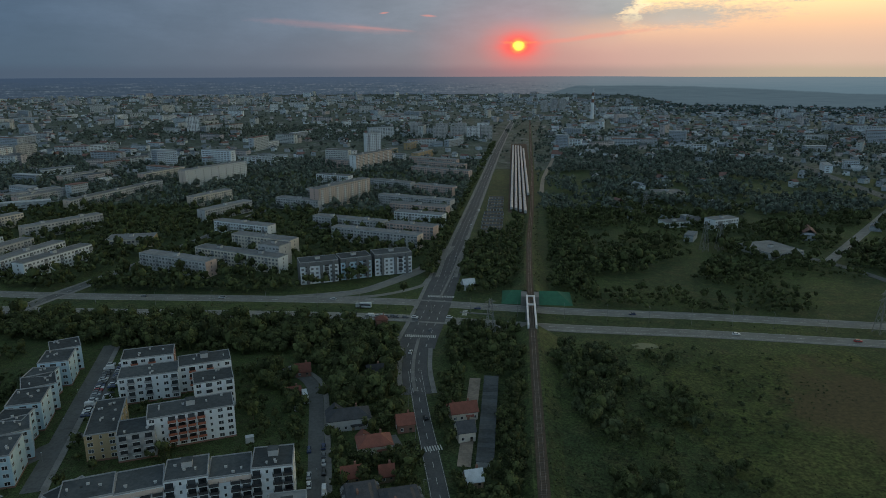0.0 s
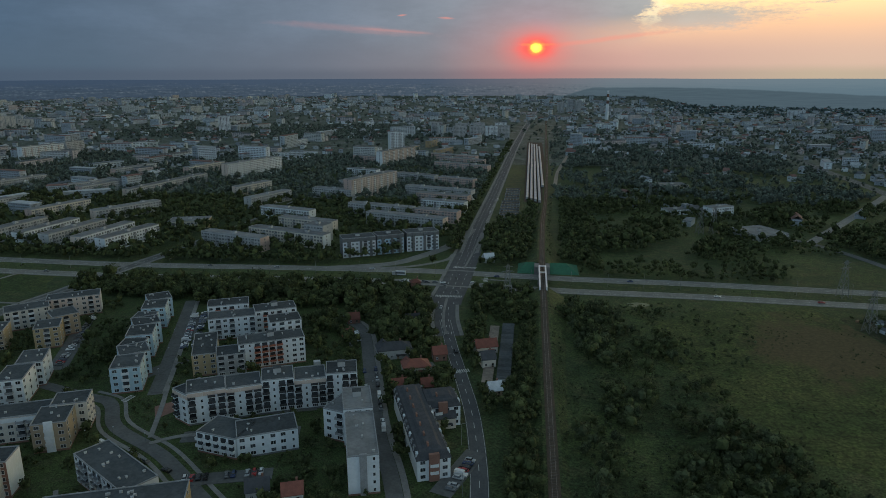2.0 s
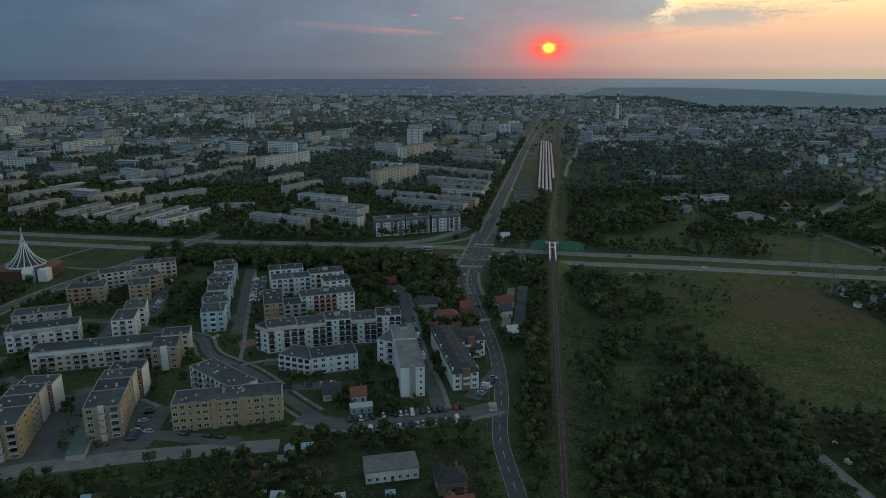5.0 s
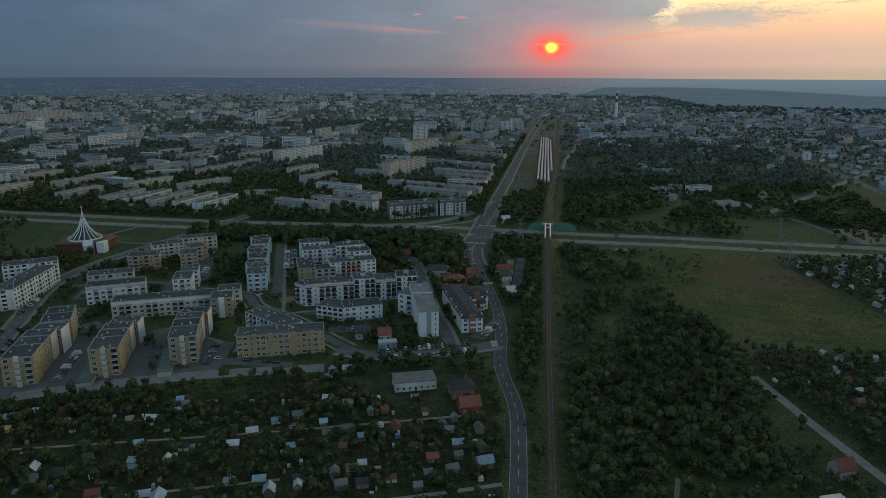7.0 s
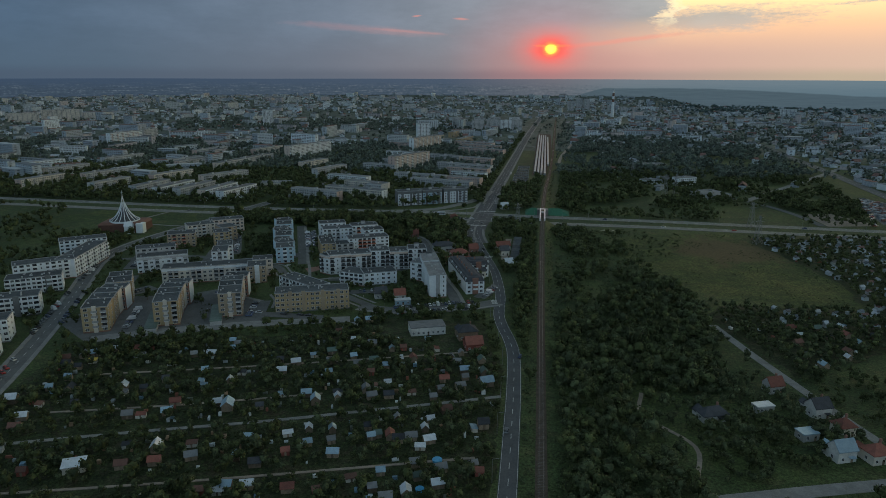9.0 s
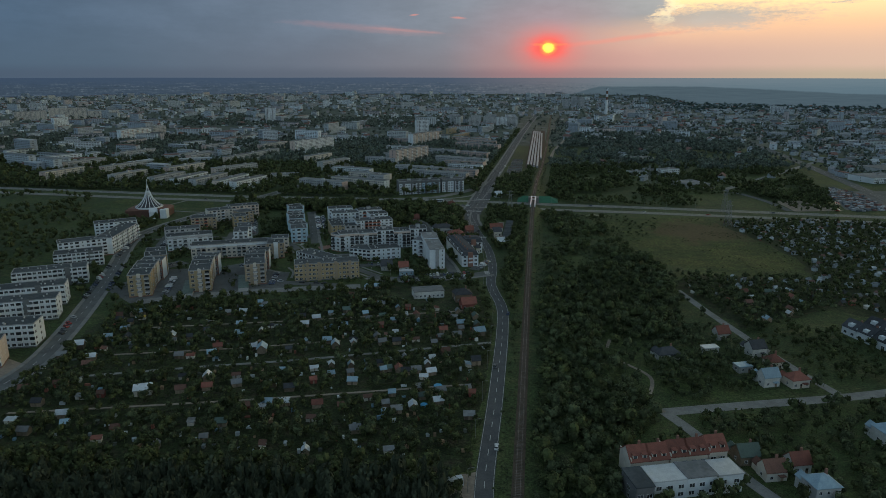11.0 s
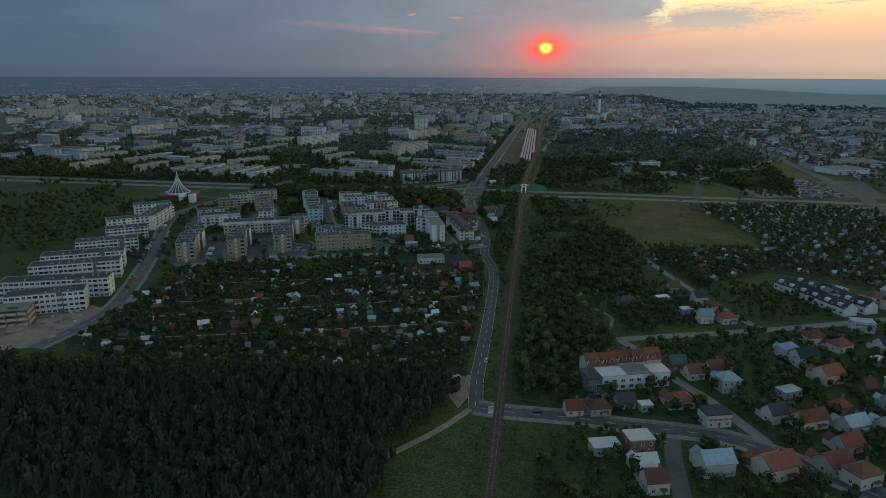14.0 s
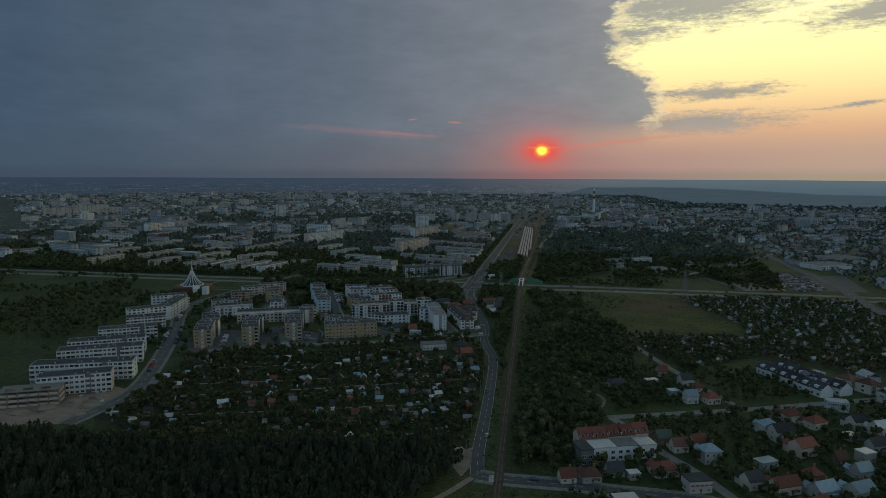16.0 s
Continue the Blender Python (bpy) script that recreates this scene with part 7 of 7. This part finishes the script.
def crown(r, lobes, leaves, height=1.0, spread=0.5, leaf=0.16, trunk=True):
    """One tree of about unit width and height: trunk, limbs, lumpy foliage and loose clumps of leaves."""
    V, F = [], []
    if trunk:
        s = Shape().tube((0, 0, 0), (0.02, 0.01, 0.42), 0.035, 0.022, 4)
        for i in range(2):
            a = r.uniform(0, 6.3)
            s.tube((0.02, 0.01, 0.3), (0.22 * math.cos(a), 0.22 * math.sin(a), 0.6), 0.016, 0.008, 3)
        gather(V, F, *as_arrays(s))
    balls = []
    for i in range(lobes):
        a, d = r.uniform(0, 6.3), spread * math.sqrt(r.random()) * 0.62
        z = 0.40 + 0.36 * r.random() if i else 0.64
        rad = r.uniform(0.14, 0.25) if i else 0.30
        balls.append((d * math.cos(a), d * math.sin(a), z * height, rad, rad * r.uniform(0.8, 1.1) * height))
        w = ico_v * (1 + r.normal(0, 0.16, (len(ico_v), 1)))
        gather(V, F, w * (rad * 0.84, rad * 0.84, balls[-1][4] * 0.84) + balls[-1][:3], ico_f)
    if leaves:
        # clumps of leaves lie on the lobes like scales, tilted at random
        ball = np.array(balls)[r.choice(len(balls), leaves, p=np.array([q[3] for q in balls]) / sum(q[3] for q in balls))]
        n = r.normal(0, 1, (leaves, 3)) + (0, 0, 0.55)
        n /= np.linalg.norm(n, axis=1)[:, None]
        c = ball[:, :3] + n * ball[:, [3, 3, 4]] * r.uniform(0.86, 1.22, (leaves, 1))
        a = np.cross(n, r.normal(0, 1, (leaves, 3)))
        a /= np.linalg.norm(a, axis=1)[:, None]
        b = np.cross(n, a) + n * r.normal(0, 0.55, (leaves, 1))
        a = a + n * r.normal(0, 0.45, (leaves, 1))
        size = leaf / 2 * r.uniform(0.6, 1.3, (leaves, 1))
        a, b = a * size, b * size
        q = np.stack([c - a, c - b * 0.8, c + a * 0.8, c + b], 1).reshape(-1, 3)
        i = np.arange(leaves)[:, None] * 4
        gather(V, F, q, np.r_[i + (0, 1, 2), i + (0, 2, 3)])
    return np.concatenate(V), np.concatenate(F)


def pine(r):
    V, F = [], []
    gather(V, F, *as_arrays(Shape().tube((0, 0, 0), (0, 0, 0.9), 0.016, 0.006, 5)))
    for k in range(6):
        z, rad = 0.34 + 0.115 * k, 0.20 * (1 - k / 6.6) + 0.03
        m = 9
        a = np.linspace(0, 2 * math.pi, 2 * m, endpoint=False) + r.uniform(0, 1)
        rr = rad * np.where(np.arange(2 * m) % 2, 0.45, 1.0) * r.uniform(0.75, 1.2, 2 * m)
        ring = np.c_[rr * np.cos(a), rr * np.sin(a), np.full(2 * m, z) - rr * 0.35]
        i = np.arange(2 * m)
        gather(V, F, np.r_[ring, [[0, 0, z + 0.13]]], np.c_[i, (i + 1) % (2 * m), np.full(2 * m, 2 * m)])
    c = np.c_[r.normal(0, 0.10, 26), r.normal(0, 0.10, 26), r.uniform(0.35, 0.92, 26)]
    a, b = r.normal(0, 0.05, (26, 3)), r.normal(0, 0.05, (26, 3))
    i = np.arange(26)[:, None] * 3
    gather(V, F, np.stack([c - a, c + b, c + a], 1).reshape(-1, 3), i + (0, 1, 2))
    return np.concatenate(V), np.concatenate(F)


def wood(name, places, kinds, lo, hi, mat, label, z=None, tall=1.0, category="trees"):
    """One stand of trees; each place gets one of the kinds at its own size and turn."""
    V, F = [], []
    pick = rng.integers(0, len(kinds), len(places))
    for k, (v, f) in enumerate(kinds):
        p = places[pick == k]
        if len(p) == 0:
            continue
        w = lo + (hi - lo) * rng.random(len(p)) ** 1.4
        h = w * rng.uniform(0.85, 1.25, len(p)) * tall
        zz = np.zeros(len(p)) if p.shape[1] == 2 else p[:, 2]
        gather(V, F, *place(v, f, np.c_[p[:, :2], zz], np.c_[w, w * rng.uniform(0.85, 1.15, len(p)), h], rng.uniform(0, 6.3, len(p))))
    return many(name, V, F, mat, label, category)


NEAR = [crown(rng, 5, 100, leaf=0.13) for _ in range(8)]
BROAD = [crown(rng, 8, 210, leaf=0.088) for _ in range(8)]
MID = [crown(rng, 2, 19, leaf=0.23, trunk=False) for _ in range(7)]
FAR = [crown(rng, 1, 8, leaf=0.34, trunk=False) for _ in range(7)]
BUSH = [crown(rng, 2, 18, 0.8, 0.7, 0.24, False) for _ in range(6)]
PINES = [pine(rng) for _ in range(3)]
ROUND = [(v * (0.48, 0.48, 0.88), f) for v, f in (crown(rng, 3, 62, 1.05, 0.5, 0.19, False) for _ in range(7))]


def patchy(p, scale, cut):
    """Keeps the places where a slow noise is high, so that woods have clearings."""
    return p[[noise.noise(Vector((x * scale, y * scale, 3.1))) > cut for x, y in p]]


RAIL_EAST = [(9, -480), (34, -470), (40, -440), (58, -412), (54, -395), (40, -352), (52, -335), (84, -322), (96, -250), (92, -190), (76, -150), (50, -180), (34, -230), (12, -250), (8, -300)]
NEAR_BAND = [(14, -30), (30, -16), (42, -24), (40, -70), (30, -110), (18, -90)]
OPEN = [(10, -20), (60, -10), (72, -60), (80, -140), (50, -190), (30, -240), (11, -250)]
dense = np.r_[patchy(scatter(RAIL_EAST, 4.9, rng), 0.02, -0.34), scatter(NEAR_BAND, 4.4, rng, 0.85), patchy(scatter(OPEN, 6.5, rng, 0.6), 0.03, 0.02)]
wood("thicket", dense[::2], BROAD, 4.2, 9.5, LEAVES, "dense dark green thicket of mixed trees beside the railway")
wood("pale_thicket", dense[1::2], BROAD, 3.6, 8.0, LEAVES_GREY, "grey-green willows mixed into the thicket")
wood("undergrowth", np.r_[scatter(RAIL_EAST, 3.2, rng, 0.5), patchy(scatter(OPEN, 3.0, rng, 0.7), 0.04, -0.22)], BUSH, 0.9, 2.8, LEAVES_GREY, "grey-green scrub between the trees", category="bushes")
verge = []
for d_ in (-7.0, -5.6, -4.3, 4.3, 5.6, 7.0):
    for p in offset(track, d_):
        for t in range(3):
            if not -30 < p[1] < 80 and rng.random() < (0.62 if abs(d_) > 5 else 0.35):
                verge.append((p[0] + rng.normal(0, 0.5), p[1] + t * 4.0 + rng.normal(0, 1.0)))
verge = np.array([p for p in verge if -560 < p[1] < 330 and not -500 < p[1] < -482])
wood("railway_verge", np.c_[verge, [rail_lift(y) * max(0.0, 1 - (abs(x - np.interp(y, [p[1] for p in RAIL], [p[0] for p in RAIL])) - 3.5) / (1.7 * rail_lift(y) + 0.2)) for x, y in verge]], BUSH, 0.8, 2.2, LEAVES_GREY, "weeds and low scrub along the railway", category="bushes")
lane_side = [(58, -398), (42, -350), (60, -332), (98, -300), (126, -350), (134, -376)]
wood("lane_scrub", patchy(scatter(lane_side, 4.6, rng, 0.85), 0.03, -0.08), NEAR, 2.6, 6.2, LEAVES_GREY, "overgrown bushes beside the sandy track", category="bushes")
corner = scatter([(-43, 8), (-7, 8), (-7, -42), (-42, -46)], 4.8, rng, 0.85)
wood("crossroads_trees", corner, BROAD, 4.5, 8.5, LEAVES, "leafy trees in the corner of the crossroads")
east_band = [(20, -28), (58, -18), (66, -80), (78, -140), (62, -196), (30, -206), (18, -110)]
wood("east_band_trees", patchy(scatter(east_band, 5.0, rng, 0.85), 0.032, 0.02), BROAD, 3.2, 7.0, LEAVES, "scattered young trees and bushes on the rough grass east of the railway")
strip_w = scatter([(-1, -470), (-1, -20), (-9, -20), (-12, -130), (-16, -200), (-13, -290), (-3, -330), (-2, -470)], 4.2, rng)
wood("railside_trees", strip_w, BROAD, 4.0, 8.0, LEAVES, "line of trees between road and railway")
wood("roadside_bushes", scatter([(-11, -470), (-10, -250), (-30, -252), (-20, -300), (-17, -440)], 3.8, rng, 0.8), NEAR, 2.4, 5.0, LEAVES, "bushes along the main road", category="bushes")
north_wood = [(-70, -28), (-110, -46), (-128, -62), (-100, -95), (-80, -92), (-58, -80), (-62, -40)]
wood("estate_wood", np.r_[scatter(north_wood, 4.6, rng), scatter([(-300, -6), (-110, 4), (-66, -2), (-70, -30), (-120, -44), (-220, -40), (-300, -30)], 4.8, rng, 0.9)], BROAD, 5.5, 11.5, LEAVES, "tall leafy trees along the highway")
yards = np.r_[scatter([(-96, -100), (-60, -84), (-46, -100), (-40, -130), (-38, -190), (-58, -196), (-84, -150)], 3.7, rng, 0.9), scatter([(-40, -50), (-12, -40), (-11, -150), (-24, -160), (-44, -95)], 4.0, rng, 0.8)]
wood("yard_trees", yards, NEAR, 3.5, 7.5, LEAVES, "garden trees round the small houses")
ESTATE = [(-60, -258), (-130, -290), (-225, -335), (-330, -270), (-345, -150), (-300, -45), (-200, -40), (-110, -60), (-70, -180), (-45, -230)]
wood("estate_bushes", patchy(scatter(ESTATE, 3.0, rng, 0.75), 0.05, 0.0), BUSH, 1.2, 3.2, LEAVES, "clipped shrubs between the blocks", category="bushes")
gt = scatter(WEST_PLOTS, 4.3, rng, 0.88)
wood("garden_trees", gt[::2], NEAR, 2.8, 6.4, LEAVES, "small fruit trees in the allotments")
wood("pale_garden_trees", gt[1::2], NEAR, 2.4, 5.8, LEAVES_GREY, "grey-green fruit trees in the allotments")
court = np.r_[scatter([(-106, -216), (-62, -206), (-66, -232), (-94, -240)], 4.5, rng, 0.8), patchy(scatter(ESTATE, 5.5, rng, 0.7), 0.035, 0.10), scatter([(-212, -130), (-196, -160), (-226, -150), (-226, -60), (-212, -60)], 5.0, rng, 0.8)]
wood("courtyard_trees", court, NEAR, 2.6, 6.0, LEAVES, "young trees and tall shrubs in the courtyards")
rows = []
for k_ in range(15):
    ox, oy = -224 + 3.6 * k_, -322 - 10.5 * k_
    for t in np.arange(0, 215, 1.5):
        x, y = ox + t * math.cos(radians(17)), oy + t * math.sin(radians(17))
        if noise.noise(Vector((x * 0.03, y * 0.03, k_))) > -0.12:
            rows.append((x + rng.normal(0, 0.25), y + rng.normal(0, 0.25)))
rows = np.array(rows)
rows = rows[inside(WEST_PLOTS, rows[:, 0], rows[:, 1]) & free(rows[:, 0], rows[:, 1])]
wood("plot_hedges", rows, BUSH, 0.9, 1.7, LEAVES, "clipped hedges between the garden plots", category="hedges")
wood("garden_bushes", scatter(WEST_PLOTS, 3.4, rng, 0.6), BUSH, 1.0, 2.4, LEAVES, "low hedges and shrubs in the allotments", category="bushes")
wood("garden_edge_trees", scatter([(-232, -330), (-104, -258), (-94, -246), (-30, -240), (-28, -256), (-98, -264), (-222, -345)], 5.0, rng, 0.85), NEAR, 3.5, 7.0, LEAVES, "trees along the gardens' edge")
wood("far_garden_trees", np.r_[scatter(EAST_PLOTS, 4.3, rng, 0.85), scatter([(420, -10), (900, 0), (900, -400), (420, -420)], 12, rng, 0.7)], MID, 2.6, 5.5, LEAVES, "small fruit trees in the far allotments")
village = [(22, -484), (60, -420), (80, -402), (200, -364), (420, -330), (420, -560), (20, -560)]
vt = scatter(village, 5.2, rng, 0.8)
near_v, far_v = vt[vt[:, 0] < 190], vt[vt[:, 0] >= 190]
wood("outer_village_trees", far_v, MID, 2.8, 7.0, LEAVES, "garden trees between the outer village houses")
wood("village_trees", near_v[::2], NEAR, 2.8, 7.6, LEAVES, "garden trees between the village houses")
wood("pale_village_trees", near_v[1::2], NEAR, 2.4, 6.6, LEAVES_GREY, "grey-green garden trees between the village houses")
wood("village_bushes", scatter([p for p in village if p[0] < 400] + [(210, -540)], 4.4, rng, 0.45), BUSH, 1.0, 2.8, LEAVES, "garden shrubs in the village", category="bushes")
edge = [(92, -215), (100, -300), (128, -306), (182, -262), (196, -206), (150, -206), (104, -198)]
wood("garden_thicket", scatter(edge, 4.6, rng, 0.75), MID, 2.4, 6.0, LEAVES_GREY, "bushes and trees overgrowing the edge of the far gardens")
wood("lane_trees", scatter([(60, -392), (140, -368), (108, -290), (150, -300), (176, -300), (200, -350), (120, -375), (92, -330), (60, -350)], 4.6, rng, 0.7), NEAR, 2.4, 6.0, LEAVES, "scattered trees by the lane")
FOREST = [(-300, -492), (-205, -487), (-134, -487), (-90, -478), (-44, -470), (-15, -472), (-14, -486), (-24, -512), (-32, -572), (-300, -572), (-330, -520)]
wood("pine_forest", scatter(FOREST, 3.9, rng), PINES + ROUND, 9.0, 13.0, NEEDLES, "dense dark pine forest with pointed tops", category="forest")
wood("forest_edge", scatter([(-300, -476), (-205, -474), (-90, -466), (-40, -459), (-12, -460), (-12, -474), (-90, -484), (-300, -494)], 4.0, rng, 0.9), NEAR, 4.5, 8, LEAVES, "leafy trees along the forest's edge")
north_east = [(20, 52), (60, 46), (300, 40), (330, 150), (360, 330), (120, 430), (24, 330)]
wood("heath_bushes", patchy(scatter(north_east, 5.5, rng, 0.9), 0.016, -0.08), MID, 3.0, 7.5, LEAVES, "patches of trees on rough heath")
heath = [(40, 120), (90, 96), (330, 180), (380, 420), (400, 900), (60, 900), (44, 330)]
hw = patchy(scatter(heath, 6.6, rng, 0.9), 0.021, 0.10)
wood("heath_wood", hw[hw[:, 1] < 330], MID, 6.0, 12.0, LEAVES, "tall dark woods between the depots")
wood("far_heath_wood", hw[hw[:, 1] >= 330], MID, 6.0, 12.0, LEAVES_HAZED, "tall woods between the suburban houses")
wood("railway_wood", np.r_[scatter([(14, 70), (40, 66), (48, 330), (24, 330)], 5.0, rng, 0.85), scatter([(-8, 66), (-42, 60), (-40, 215), (-16, 225), (-8, 320), (0, 300)], 5.0, rng, 0.85)], MID, 4.5, 9.0, LEAVES, "woodland along the railway cutting")
avenue = smooth(MAIN_N[:5], 30)
rows = np.array([tuple(p + rng.normal(0, 1.0, 2)) for d_ in (10.5, 14.5) for p in offset(avenue, d_) if rng.random() < 0.85] + [tuple(p + rng.normal(0, 1.0, 2)) for p in offset(avenue, -11.5) if p[1] < 200 and rng.random() < 0.6])
wood("avenue_trees", rows, MID, 4.5, 8.5, LEAVES, "rows of leafy trees along the avenue")
wood("yard_scrub", patchy(scatter([(14, 330), (60, 330), (74, 640), (60, 980), (18, 980)], 6.0, rng, 0.8), 0.02, -0.05), MID, 3.5, 8.0, LEAVES_HAZED, "scrub beside the goods yard", category="bushes")
wood("highway_copse", scatter([(247, 143), (336, 162), (316, 108), (310, 80), (286, 104), (253, 100)], 4.6, rng), MID, 5, 9, LEAVES, "dark copse beside the highway")
tufts = scatter([(62, -46), (120, -20), (160, -8), (186, -98), (196, -160), (190, -194), (130, -190), (94, -176), (60, -92)], 3.0, rng, 0.7)
wood("meadow_tufts", patchy(tufts, 0.045, 0.05), BUSH, 0.5, 1.5, LEAVES_GREY, "low tufts of tall grass and young shrubs in the meadow", category="grass tufts")
wood("meadow_bushes", patchy(scatter([(16, -20), (60, -6), (120, -14), (110, -60), (90, -130), (40, -60)], 5.0, rng, 0.7), 0.03, -0.05), BUSH, 1.5, 4.0, LEAVES_GREY, "scattered bushes in the meadow", category="bushes")
CITY_NW = [(-70, 62), (-66, 180), (-64, 420), (-60, 700), (-420, 700), (-1100, 680), (-1100, 60), (-430, 46), (-160, 56)]
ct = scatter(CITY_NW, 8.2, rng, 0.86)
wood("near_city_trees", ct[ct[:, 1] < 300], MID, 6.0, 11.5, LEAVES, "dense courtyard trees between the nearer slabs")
wood("outer_city_trees", ct[ct[:, 1] >= 470], FAR, 6.0, 11.5, LEAVES_HAZED, "street trees between the farther slabs")
wood("city_trees", ct[(ct[:, 1] >= 300) & (ct[:, 1] < 470)], MID, 6.0, 11.5, LEAVES_HAZED, "dense street and courtyard trees between the slabs")
wood("highway_trees", np.r_[scatter([(-900, 64), (-420, 46), (-300, 46), (-150, 52), (-150, 64), (-300, 62), (-900, 84)], 5.5, rng, 0.9)], MID, 5, 9, LEAVES, "belt of trees along the highway")
wood("median_hedge", np.array([tuple(p + rng.normal(0, 0.5, 2)) for p in high[8:-6] for _ in range(1)]), BUSH, 1.0, 2.0, LEAVES, "low hedge plants in the central reservation", category="bushes")
west = [(-340, -60), (-352, -200), (-345, -300), (-310, -420), (-360, -470), (-900, -420), (-900, 10), (-480, 10), (-440, -70), (-400, -100)]
wood("west_scrub", np.r_[patchy(scatter(west, 8.4, rng), 0.012, -0.12)], MID, 4.0, 9.0, LEAVES, "dark scrub and trees west of the estate")
wood("church_trees", scatter([(-400, -96), (-336, -98), (-330, -130), (-395, -140)], 5.0, rng, 0.9), NEAR, 4, 8, LEAVES, "trees round the church")
suburb = np.r_[np.c_[rng.uniform(40, 1100, 4800), rng.uniform(320, 1300, 4800)], np.c_[rng.uniform(420, 1200, 2200), rng.uniform(30, 420, 2200)], np.c_[rng.uniform(-1000, -66, 5500), rng.uniform(640, 1400, 5500)]]
suburb = suburb[free(suburb[:, 0], suburb[:, 1]) & ~((suburb[:, 0] < 90) & (suburb[:, 1] > 430) & (suburb[:, 1] < 1000))]
wood("suburb_trees", suburb, FAR, 5.0, 10.0, LEAVES_HAZED, "trees between the suburban houses")
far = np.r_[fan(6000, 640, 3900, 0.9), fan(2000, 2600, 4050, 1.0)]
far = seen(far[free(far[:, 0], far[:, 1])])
wood("distant_trees", far, FAR, 7.0, 15.0, LEAVES_HAZED, "trees scattered through the distant city", tall=0.8)
woods_far = np.r_[np.c_[rng.uniform(500, 2000, 700), rng.uniform(1900, 2600, 700)]]
wood("suburb_woods", seen(woods_far), FAR, 12, 24, LEAVES_DEEP_HAZE, "dark woodland beyond the suburbs", tall=0.6, category="forest")


# single trees that stand in the estate
def single_tree(template, bark_r):
    root = base("tree", pose(0, 0, 0), "leafy young tree standing on the lawn", "tree", "estate trees")
    s = Shape().tube((0, 0, 0), (0.1, 0.05, 2.6), 0.16, 0.10, 7)
    for i in range(4):
        a = i * 1.57 + bark_r
        s.tube((0.1, 0.05, 2.2), (1.2 * math.cos(a), 1.2 * math.sin(a), 3.8), 0.07, 0.03, 5)
    part("trunk", s.mesh("trunk", BARK), root)
    v, f = template
    me = bpy.data.meshes.new("crown")
    me.from_pydata((v * (6.0, 6.0, 6.6)).tolist(), [], f.tolist())
    me.materials.append(LEAVES)
    part("crown", me, root)
    return root


SINGLES = [single_tree(crown(rng, 7, 130, trunk=False, leaf=0.12), i * 0.5) for i in range(4)]
spots = scatter(ESTATE, 15.0, rng, 0.8)
for i, (x, y) in enumerate(spots):
    m = pose(x, y, 0, 0, 0, rng.uniform(0, 360))
    s = rng.uniform(0.6, 1.15)
    if i < 4:
        SINGLES[i].matrix_basis = m
    else:
        ob = copy_thing(SINGLES[i % 4], m)
        ob.scale = (s, s, s * rng.uniform(0.9, 1.15))
